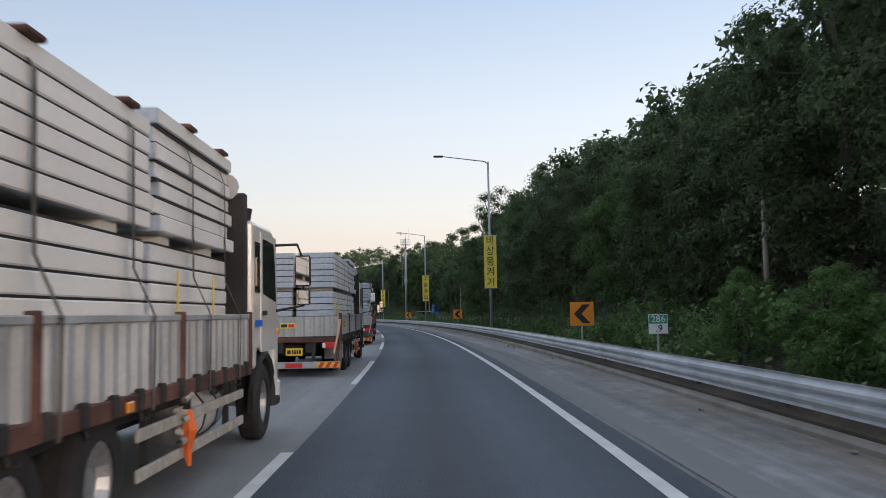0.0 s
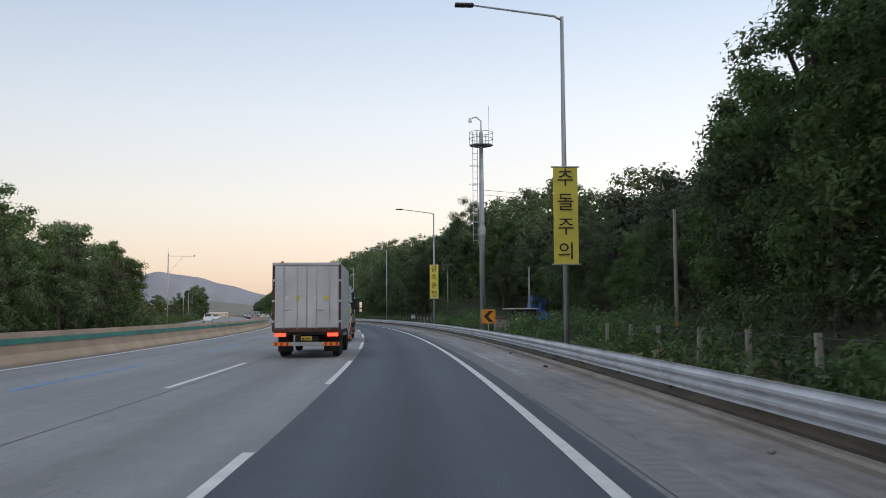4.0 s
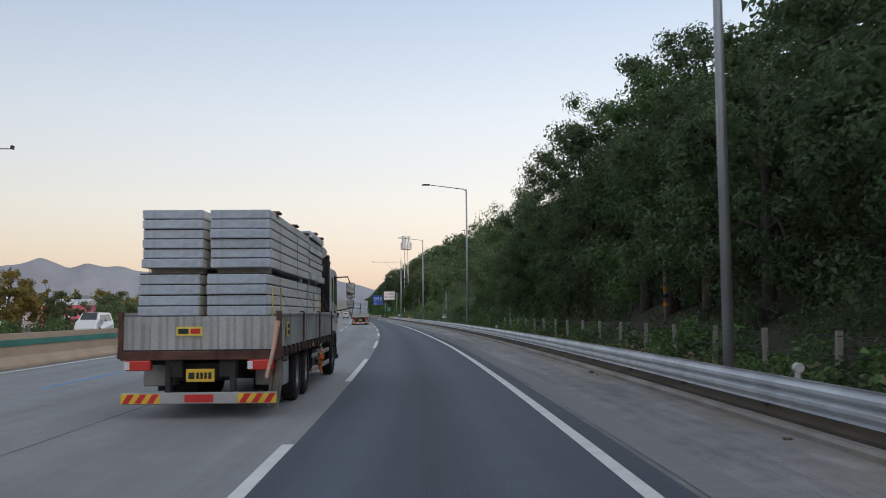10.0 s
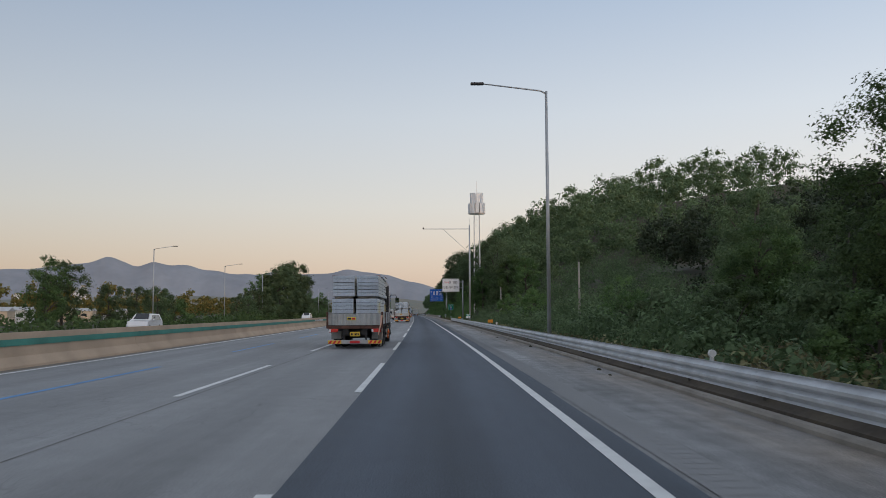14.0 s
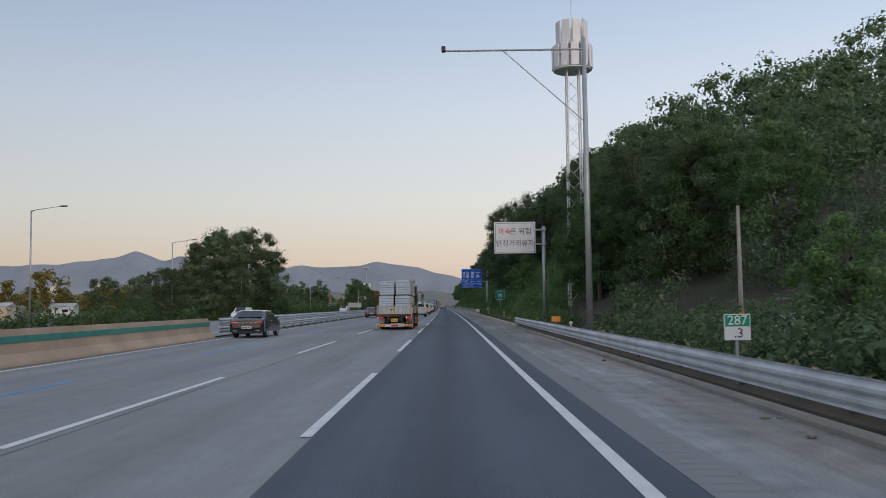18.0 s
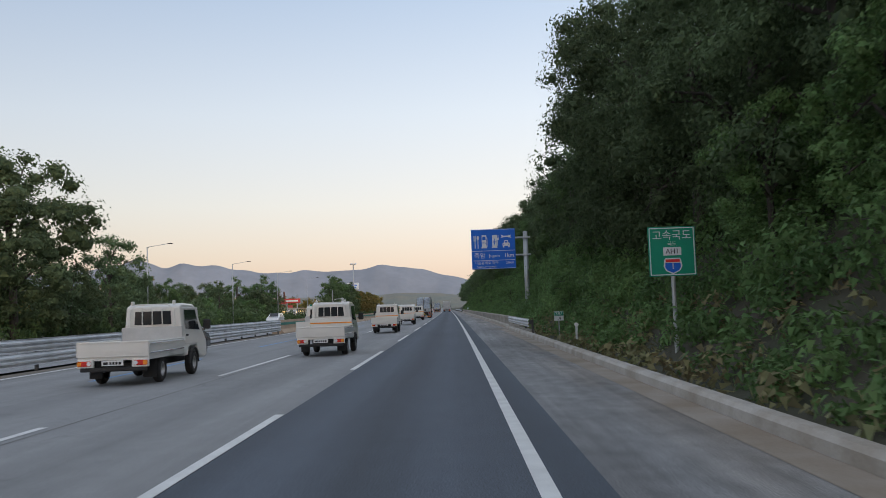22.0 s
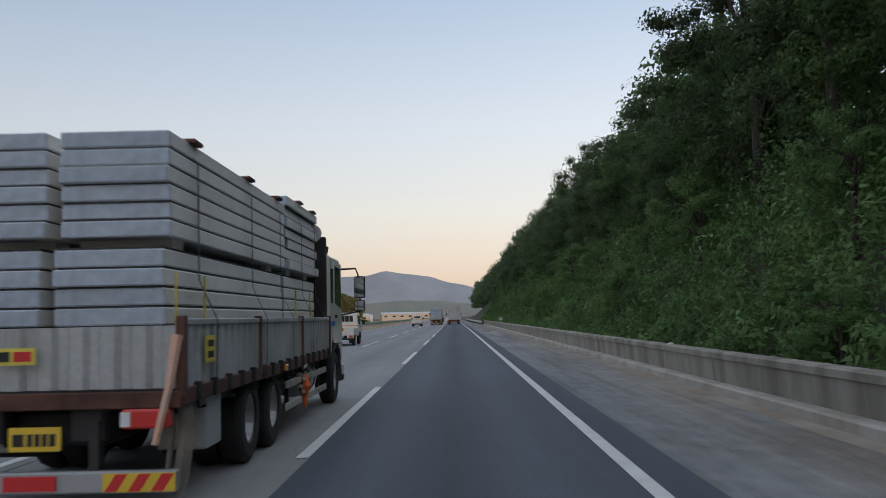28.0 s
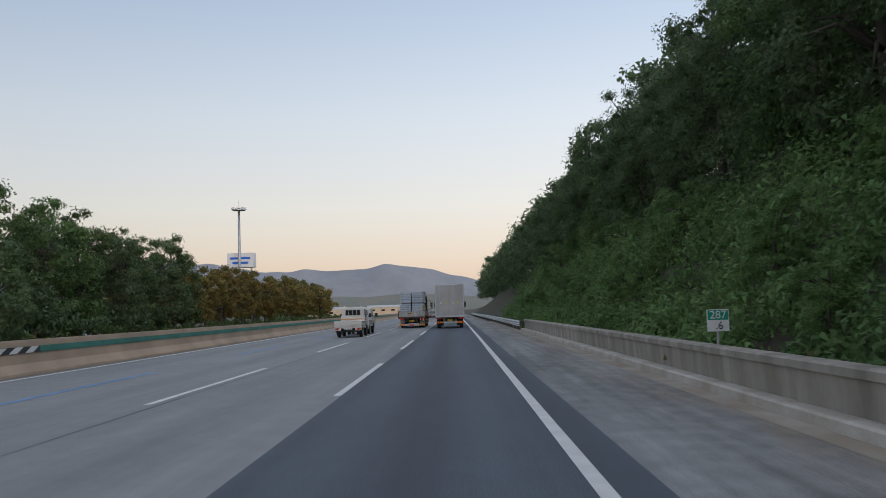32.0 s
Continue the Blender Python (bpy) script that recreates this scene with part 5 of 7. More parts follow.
def phone_mast(s, u, h, label):
    z0 = float(ground_height(s, u))
    root = thing("phone_mast", at(s, u, z0), label, "mast")
    w = 0.55
    for x in (-w, w):
        for y in (-w, w):
            part("leg", rod((x, y, -0.5), (x * 0.8, y * 0.8, h - 2.6), 0.06, None, 6), M["white"], root)
    n = int((h - 2.6) / 1.1)
    for k in range(n):
        z = 1.1 * k
        for x, y, x2, y2 in ((-w, -w, w, -w), (w, -w, w, w), (w, w, -w, w), (-w, w, -w, -w)):
            part("brace", rod((x * 0.95, y * 0.95, z), (x2 * 0.92, y2 * 0.92, z + 1.1), 0.02, None, 5), M["white"], root)
    for z, r in ((h - 2.6, 1.4), (h - 0.85, 1.2)):
        part("ring_platform", rod((0, 0, z), (0, 0, z + 0.08), r, None, 16), M["white"], root)
    for k in range(12):
        a = 2 * math.pi * k / 12
        part("aerial_panel", box(-0.29, 0.29, -0.05, 0.05, h - 2.5, h - 0.8, 0.02), M["sign_white"], root, m=pose(1.42 * math.cos(a), 1.42 * math.sin(a), 0, 0, 0, math.degrees(a) + 90))
    for k in range(9):
        a = 2 * math.pi * k / 9
        part("aerial_panel", box(-0.3, 0.3, -0.05, 0.05, h - 0.72, h + 1.0, 0.02), M["sign_white"], root, m=pose(1.08 * math.cos(a), 1.08 * math.sin(a), 0, 0, 0, math.degrees(a) + 90))
    part("rod", rod((0, 0, h - 0.5), (0, 0, h + 3.2), 0.03, None, 6), M["white"], root)


phone_mast(432, 7.5, 21.3 - float(ground_height(433, 7.6)), "tall white lattice phone mast with rings of aerial panels")


def arm_mast(s, u, h, arm, label, side=-1):
    root = thing("detector_mast", at(s, u), label, "mast", "detector masts")
    part("pole", tube([(0, 0, -0.3), (0, 0, h * 0.5), (0, 0, h + 0.6)], [0.16, 0.14, 0.1], 12), M["pole"], root, smooth=True)
    part("arm", rod((0, 0, h), (side * arm, 0, h), 0.05, None, 8), M["pole"], root)
    part("stay", rod((0, 0, h - 3.6), (side * arm * 0.58, 0, h), 0.03, None, 6), M["pole"], root)
    part("detector", box(side * arm - 0.1, side * arm + 0.1, -0.15, 0.15, h - 0.05, h + 0.22, 0.03), M["dark_metal"], root)
    part("aerial", rod((0, 0, h + 0.6), (0, 0, h + 1.6), 0.015, None, 5), M["pole"], root)


arm_mast(411, 4.95, 14.0, 6.85, "tall grey mast with a braced detector arm over the lane")
arm_mast(262, -34.3, 13.4, 5.0, "tall grey mast with a braced detector arm over the opposite lanes", 1)

# floodlight mast with a billboard at the services
root = thing("floodlight_mast", at(857, -44), "tall floodlight mast at the service area", "mast")
part("pole", tube([(0, 0, -1), (0, 0, 12), (0, 0, 23.4)], [0.4, 0.3, 0.22], 12), M["pole"], root, smooth=True)
part("crown_ring", rod((0, 0, 22.8), (0, 0, 22.95), 1.3, None, 14), M["pole"], root)
for k in range(8):
    a = 2 * math.pi * k / 8
    part("floodlight", box(-0.3, 0.3, -0.15, 0.15, 22.95, 23.45, 0.04), M["sign_white"], root, m=pose(1.25 * math.cos(a), 1.25 * math.sin(a), 0, 0, 0, math.degrees(a)))
part("aerial", rod((0, 0, 23.4), (0, 0, 25), 0.04, None, 6), M["pole"], root)
root = thing("billboard", at(863, -45), "white advertising box sign on a frame behind the trees", "billboard")
part("panel", box(-2.7, 2.7, -1.4, 1.4, 11.6, 14.6, 0.05), M["sign_white"], root)
for x in (-2, 2):
    part("leg", rod((x, 0, -1), (x, 0, 11.6), 0.2), M["pole"], root)
for k, w in ((0, 1.6), (1, 2.1)):
    part("lettering_bar", box(-w, w, -1.43, -1.405, 12.3 + 0.95 * k, 12.75 + 0.95 * k), M["sign_blue"], root)


# ---------------------------------------------------------------- vehicles (y forward, x right, origin on the road below the tail)
def wheel_meshes(r, w, rim_r, bolts):
    seg = 18
    bm = bmesh.new()
    prof = [(-w / 2, rim_r), (-w / 2, r * 0.86), (-w / 2 + 0.03, r * 0.97), (-w * 0.25, r), (w * 0.25, r), (w / 2 - 0.03, r * 0.97), (w / 2, r * 0.86), (w / 2, rim_r), (w * 0.3, rim_r * 0.97), (-w * 0.3, rim_r * 0.97)]
    rings = [[bm.verts.new((x, q * math.cos(2 * math.pi * k / seg), q * math.sin(2 * math.pi * k / seg))) for x, q in prof] for k in range(seg)]
    for k in range(seg):
        A, B = rings[k], rings[(k + 1) % seg]
        for j in range(len(prof)):
            bm.faces.new((A[j], A[(j + 1) % len(prof)], B[(j + 1) % len(prof)], B[j]))
    bmesh.ops.recalc_face_normals(bm, faces=bm.faces[:])
    tyre = mesh_of("tyre", bm, M["tyre"])
    bm = bmesh.new()
    prof = [(w * 0.42, rim_r), (w * 0.38, rim_r * 0.9), (w * 0.1, rim_r * 0.74), (w * 0.06, rim_r * 0.45), (w * 0.22, rim_r * 0.36), (w * 0.24, rim_r * 0.12), (w * 0.24, 0.001)]
    rings = [[bm.verts.new((x, q * math.cos(2 * math.pi * k / seg), q * math.sin(2 * math.pi * k / seg))) for x, q in prof] for k in range(seg)]
    for k in range(seg):
        A, B = rings[k], rings[(k + 1) % seg]
        for j in range(len(prof) - 1):
            bm.faces.new((A[j], B[j], B[j + 1], A[j + 1]))
    for k in range(bolts):
        a = 2 * math.pi * k / bolts
        rod((w * 0.08, rim_r * 0.56 * math.cos(a), rim_r * 0.56 * math.sin(a)), (w * 0.17, rim_r * 0.56 * math.cos(a), rim_r * 0.56 * math.sin(a)), rim_r * 0.06, None, 6, bm)
    rod((-w * 0.3, 0, 0), (w * 0.1, 0, 0), rim_r * 0.3, None, 10, bm)
    bmesh.ops.recalc_face_normals(bm, faces=bm.faces[:])
    return tyre, mesh_of("rim", bm, M["rim"])


W_TRUCK = wheel_meshes(0.50, 0.28, 0.29, 8)
W_SMALL = wheel_meshes(0.33, 0.20, 0.19, 5)
W_CAR = wheel_meshes(0.335, 0.22, 0.235, 10)


def wheel(root, meshes, x, y, r, left=False):
    w = thing("wheel", pose(x, y, r, 0, 0, 180 if left else 0), "", "")
    w.parent = root
    part("tyre", meshes[0], None, w)
    part("rim", meshes[1], None, w)


def plate_with_bars(root, x0, x1, y, z0, z1, material):
    p = part("number_plate", box(x0, x1, y - 0.012, y, z0, z1, 0.003), M[material], root, "number plate")
    h, w = z1 - z0, x1 - x0
    for a, b in ((0.08, 0.30), (0.36, 0.46), (0.5, 0.6), (0.64, 0.74), (0.78, 0.90)):
        part("plate_bar", box(x0 + a * w, x0 + b * w, y - 0.018, y - 0.013, z0 + 0.22 * h, z0 + 0.72 * h), M["ink"], p)


def corrugated(x, y0, y1, z0, z1, side, pitch=0.24, depth=0.045):
    """A drop side: a sheet with upright ribs, facing +x or -x."""
    bm = bmesh.new()
    n = max(2, int((y1 - y0) / pitch))
    prof = []
    for k in range(n):
        a = y0 + (y1 - y0) * k / n
        w = (y1 - y0) / n
        prof += [(a, 0.0), (a + 0.18 * w, -depth), (a + 0.42 * w, -depth), (a + 0.60 * w, 0.0)]
    prof.append((y1, 0.0))
    rows = [[bm.verts.new((x + side * d, y, z)) for y, d in prof] for z in (z0, z1)]
    back = [[bm.verts.new((x - side * 0.05, y, z)) for y in (y0, y1)] for z in (z0, z1)]
    for j in range(len(prof) - 1):
        bm.faces.new((rows[0][j], rows[0][j + 1], rows[1][j + 1], rows[1][j]))
    bm.faces.new((back[0][0], back[0][1], back[1][1], back[1][0]))
    bm.faces.new(rows[1] + [back[1][1], back[1][0]])
    bmesh.ops.recalc_face_normals(bm, faces=bm.faces[:])
    return bm


def panel_truck():
    root = thing("flatbed_truck", Matrix(), "flatbed lorry with a white cab and grey drop sides", "truck", "flatbed lorries loaded with panels")
    HW, ZB, ZT = 1.23, 1.04, 1.60
    part("chassis", box(-0.45, 0.45, 0.4, 10.2, 0.55, 0.85, 0.02), M["chassis"], root)
    part("underbody", box(-1.05, 1.05, 0.5, 8.4, 0.80, 0.98, 0.02), M["chassis"], root)
    part("bed_floor", box(-HW + 0.03, HW - 0.03, 0.05, 8.55, 0.98, 1.06), M["chassis"], root)
    for sgn in (-1, 1):
        for a, b in ((0.12, 2.9), (2.98, 5.7), (5.78, 8.5)):
            side = part("drop_side", corrugated(sgn * HW, a, b, ZB + 0.02, ZT, sgn), M["truck_grey"], root)
            part("top_rail", box(sgn * HW - 0.045, sgn * HW + 0.012, a, b, ZT - 0.02, ZT + 0.035, 0.008), M["truck_grey"], side)
        part("rust_rail", box(sgn * HW - 0.06, sgn * HW + 0.02, 0.05, 8.55, 0.92, ZB + 0.02, 0.01), M["rust"], root, "rusty red bed rail")
        for y in (0.08, 2.94, 5.74, 8.54):
            part("stake", box(sgn * HW - 0.05, sgn * HW + 0.03, y - 0.04, y + 0.04, 0.98, ZT + 0.06, 0.008), M["rust"], root)
        for k in range(16):
            y = 0.45 + 0.52 * k
            part("hinge", box(sgn * HW - 0.01, sgn * HW + 0.05, y - 0.04, y + 0.04, 0.93, 1.09, 0.01), M["chassis"], root)
            if k % 2:
                continue
            part("hook", tube([(sgn * (HW - 0.06), y + 0.2, 0.95), (sgn * (HW - 0.03), y + 0.2, 0.84), (sgn * (HW + 0.03), y + 0.2, 0.86)], 0.016, 5), M["chassis"], root)
    tail = part("tailgate", corrugated(0.0, -HW + 0.04, HW - 0.04, ZB, ZT - 0.02, 1, 0.24), M["truck_grey"], root, m=pose(0, 0.06, 0, 0, 0, -90))
    part("sticker", box(-0.35, 0.05, -0.045, -0.034, 1.28, 1.42), M["yellow"], root, "yellow sticker with words")
    for k, (a, b) in enumerate(((-0.32, -0.16), (-0.13, 0.02))):
        part("sticker_bar", box(a, b, -0.052, -0.046, 1.31, 1.39), M["ink"] if k == 0 else M["red_ink"], root)
    part("side_sticker", box(HW + 0.034, HW + 0.04, 0.62, 0.92, 1.24, 1.48), M["yellow"], root, "yellow sticker")
    for k in range(2):
        part("sticker_bar", box(HW + 0.0405, HW + 0.046, 0.68, 0.86, 1.28 + 0.1 * k, 1.34 + 0.1 * k), M["ink"], root)
    part("tail_beam", box(-HW, HW, 0.02, 0.12, 0.90, 1.04, 0.01), M["rust"], root)
    for sgn in (-1, 1):
        lamp = part("tail_lamp", box(sgn * 0.95 - 0.2, sgn * 0.95 + 0.2, -0.02, 0.12, 0.74, 0.90, 0.02), M["tail_red"], root, "red tail lamp with a white end")
        part("reverse_lens", box(sgn * 0.95 - 0.2, sgn * 0.95 - 0.12, -0.03, -0.021, 0.76, 0.88), M["sign_white"], lamp)
        part("hanger", box(sgn * 0.42 - 0.14, sgn * 0.42 + 0.14, 0.1, 0.3, 0.62, 0.92, 0.02), M["chassis"], root)
        part("mud_flap", box(sgn * 0.82 - 0.26, sgn * 0.82 + 0.26, 1.55, 1.58, 0.3, 0.95), M["tyre"], root)
        part("axle_guard", box(sgn * 0.85 - 0.3, sgn * 0.85 + 0.3, 2.2, 4.7, 0.96, 1.0), M["chassis"], root)
        part("bumper_hanger", box(sgn * 0.5 - 0.04, sgn * 0.5 + 0.04, 0.05, 0.18, 0.4, 0.8), M["chassis"], root)
    part("under_run_bar", box(-1.2, 1.2, 0.0, 0.1, 0.22, 0.40, 0.015), M["pole"], root, "grey under-run bar")
    for sgn in (-1, 1):
        b = part("warning_board", box(sgn * 0.9 - 0.30, sgn * 0.9 + 0.30, -0.014, -0.002, 0.235, 0.385), M["plate_yellow"], root, "red and yellow striped board")
        for k in range(3):
            bm = bmesh.new()
            x0 = sgn * 0.9 - 0.28 + 0.19 * k
            bm.faces.new([bm.verts.new(v) for v in ((x0, -0.018, 0.24), (x0 + 0.10, -0.018, 0.24), (x0 + 0.19, -0.018, 0.38), (x0 + 0.09, -0.018, 0.38))])
            part("stripe", bm, M["red_ink"], b)
    part("red_panel", box(-0.22, 0.22, -0.014, -0.002, 0.25, 0.37), M["red_ink"], root, "faded red plate")
    plate_with_bars(root, -0.22, 0.22, 0.08, 0.56, 0.76, "plate_yellow")
    # gear hung below the bed
    for sgn in (-1, 1):
        part("tool_box", box(sgn * 0.93 - 0.24, sgn * 0.93 + 0.24, 1.0, 1.5, 0.42, 0.92, 0.02), M["truck_grey"], root)
        part("fuel_tank", tube([(sgn * 0.9, 6.5, 0.66), (sgn * 0.9, 7.5, 0.66)], 0.27, 14), M["box_grey"], root, "pale drum tank", smooth=True)
        for y in (6.75, 7.25):
            part("tank_strap", tube([(sgn * 0.9, y - 0.02, 0.66), (sgn * 0.9, y + 0.02, 0.66)], 0.28, 14), M["chassis"], root)
        for z in (0.42, 0.72):
            part("side_guard", box(sgn * 1.18 - 0.02, sgn * 1.18 + 0.02, 4.75, 8.35, z - 0.05, z + 0.05, 0.01), M["rope"], root, "pale dented side guard rail")
        for y in (5.1, 6.3, 7.8):
            part("guard_post", box(sgn * 1.12 - 0.03, sgn * 1.12 + 0.03, y - 0.03, y + 0.03, 0.38, 0.95), M["chassis"], root)
    for x, y, lo in ((1.17, 0.25, 0.22), (1.13, 0.3, 0.3), (1.2, 0.34, 0.24), (1.1, 0.38, 0.26), (1.16, 0.42, 0.2), (1.05, 0.28, 0.16), (1.14, 0.36, 0.12), (1.08, 0.44, 0.2), (1.19, 0.28, 0.14)):
        part("hanging_rope", tube([(x, y, 1.0), (x + 0.02, y + 0.03, 0.7), (x - 0.02, y - 0.02, lo)], [0.02, 0.03, 0.024], 5), M["strap"], root)
    part("loose_strap", tube([(1.2, 0.02, 1.5), (1.16, -0.05, 1.1), (1.05, -0.07, 0.62)], [0.05, 0.035, 0.03], 5), M["faded_strap"], root, "faded orange strap end")
    part("rope_coil", tube([(1.2 + 0.05 * math.sin(k * 1.1), 5.9 + 0.10 * math.sin(k * 2.1), 0.95 - 0.03 * k) for k in range(16)], 0.03, 6), M["rope"], root, "tangled pale rope")
    part("rag", tube([(1.22, 5.95, 0.78), (1.26, 5.9, 0.62), (1.22, 5.96, 0.45), (1.25, 5.92, 0.3)], [0.05, 0.07, 0.05, 0.02], 6), M["orange_cloth"], root, "bright orange rag")
    part("marker_lamp", box(HW + 0.02, HW + 0.05, 4.3, 4.42, 0.94, 1.02, 0.01), M["amber"], root, "amber marker lamp")
    # wheels: two rear axles on twin tyres and one in front
    for y in (2.8, 4.1):
        for sgn in (-1, 1):
            wheel(root, W_TRUCK, sgn * 1.02, y, 0.5, sgn < 0)
            wheel(root, W_TRUCK, sgn * 0.70, y, 0.5, sgn < 0)
        part("axle", rod((-0.9, y, 0.5), (0.9, y, 0.5), 0.09), M["chassis"], root)
    for sgn in (-1, 1):
        wheel(root, W_TRUCK, sgn * 1.04, 9.7, 0.5, sgn < 0)
    # head board, cab
    part("head_board", box(-1.18, 1.18, 8.55, 8.68, 1.0, 3.1, 0.02), M["chassis"], root, "dark head board")
    cab = part("cab", prism([(8.85, 0.95), (9.1, 0.95), (9.15, 1.2), (10.35, 1.2), (10.35, 0.5), (10.6, 0.5), (10.65, 1.5), (10.5, 2.55), (10.2, 2.8), (8.85, 2.8)], -1.2, 1.2, bevel=0.05), M["cab_white"], root)
    for sgn in (-1, 1):
        d = part("door", box(sgn * 1.2 - 0.01, sgn * 1.2 + 0.012, 9.35, 10.42, 1.15, 2.7, 0.02), M["cab_white"], root)
        bm = bmesh.new()
        x = sgn * 1.216
        f = bm.faces.new([bm.verts.new((x, y, z)) for y, z in ((9.45, 1.9), (10.38, 1.8), (10.33, 2.2), (10.2, 2.6), (9.45, 2.62))])
        part("side_window", bm, M["glass"], d)
        part("door_handle", box(sgn * 1.23 - 0.01, sgn * 1.23 + 0.02, 9.4, 9.58, 1.62, 1.68, 0.008), M["chassis"], d)
        part("rear_quarter_window", box(sgn * 1.205 - 0.005, sgn * 1.205 + 0.005, 9.0, 9.3, 1.9, 2.55, 0.004), M["glass"], root)
        part("decal", box(sgn * 1.216 - 0.002, sgn * 1.216 + 0.003, 9.0, 9.4, 1.48, 1.56), M["sign_blue"], root, "blue stripe decal")
        part("wheel_arch", tube([(sgn * 1.15, 9.7 + 0.62 * math.cos(a), 0.5 + 0.62 * math.sin(a)) for a in np.linspace(-0.2, 3.3, 10)], 0.07, 6), M["chassis"], root)
        part("step", box(sgn * 1.1 - 0.14, sgn * 1.1 + 0.14, 10.3, 10.55, 0.38, 0.5, 0.02), M["chassis"], root)
        part("indicator", box(sgn * 1.2 - 0.02, sgn * 1.2 + 0.03, 10.45, 10.57, 1.35, 1.43, 0.01), M["amber"], root)
        mir = part("mirror_arm", tube([(sgn * 1.18, 10.35, 2.6), (sgn * 1.5, 10.5, 2.62), (sgn * 1.58, 10.53, 2.4), (sgn * 1.58, 10.53, 1.75), (sgn * 1.2, 10.4, 1.68)], 0.022, 6), M["chassis"], root)
        part("mirror_housing", box(sgn * 1.58 - 0.11, sgn * 1.58 + 0.11, 10.45, 10.55, 2.02, 2.46, 0.02), M["chassis"], mir)
        part("mirror_glass", box(sgn * 1.58 - 0.095, sgn * 1.58 + 0.095, 10.438, 10.448, 2.04, 2.44), M["mirror"], mir)
        part("wide_mirror", box(sgn * 1.58 - 0.10, sgn * 1.58 + 0.10, 10.45, 10.55, 1.76, 1.98, 0.02), M["chassis"], mir)
        part("wide_mirror_glass", box(sgn * 1.58 - 0.085, sgn * 1.58 + 0.085, 10.438, 10.448, 1.775, 1.965), M["mirror"], mir)
    part("rear_window", box(-0.5, 0.5, 8.835, 8.848, 2.0, 2.5), M["glass"], root)
    part("wind_deflector", prism([(8.95, 2.8), (10.3, 2.8), (9.1, 3.2), (8.95, 3.2)], -0.95, 0.95, bevel=0.03), M["cab_white"], root)
    part("cab_gap_tank", box(-1.0, 1.0, 8.68, 8.84, 0.9, 2.2, 0.02), M["chassis"], root)
    part("air_intake", tube([(1.02, 8.95, 1.6), (1.02, 8.95, 2.7), (1.02, 8.95, 2.95)], [0.12, 0.12, 0.16], 10), M["chassis"], root)
    part("horn_speaker", tube([(0.98, 8.72, 3.15), (0.98, 8.55, 3.15), (0.98, 8.4, 3.15)], [0.05, 0.09, 0.16], 12), M["box_grey"], root)
    part("windscreen", box(-1.08, 1.08, 10.57, 10.61, 1.6, 2.4), M["glass"], root)
    part("bumper", box(-1.22, 1.22, 10.5, 10.72, 0.35, 0.72, 0.04), M["cab_white"], root)
    return root


def panel_mesh(w, l, h):
    """An insulated panel: sheet-steel skins over a foam core that shows at the ends."""
    bm = box(-w / 2, w / 2, 0, l, 0, h, 0.012)
    for f in bm.faces:
        f.material_index = 1 if abs(f.normal.y) > 0.7 else 0
    return mesh_of("panel", bm, [M["panel_side"], M["panel_end"]])


PW = 0.965
PANELS = {(l, h): panel_mesh(PW, l, h) for l in (5.15, 2.75) for h in (0.15, 0.142)}
EDGE_GAP = {l: mesh_of("panel_joint", box(-PW / 2 + 0.015, PW / 2 - 0.015, 0.04, l - 0.01, 0, 0.022), M["dark_metal"]) for l in (5.15, 2.75)}


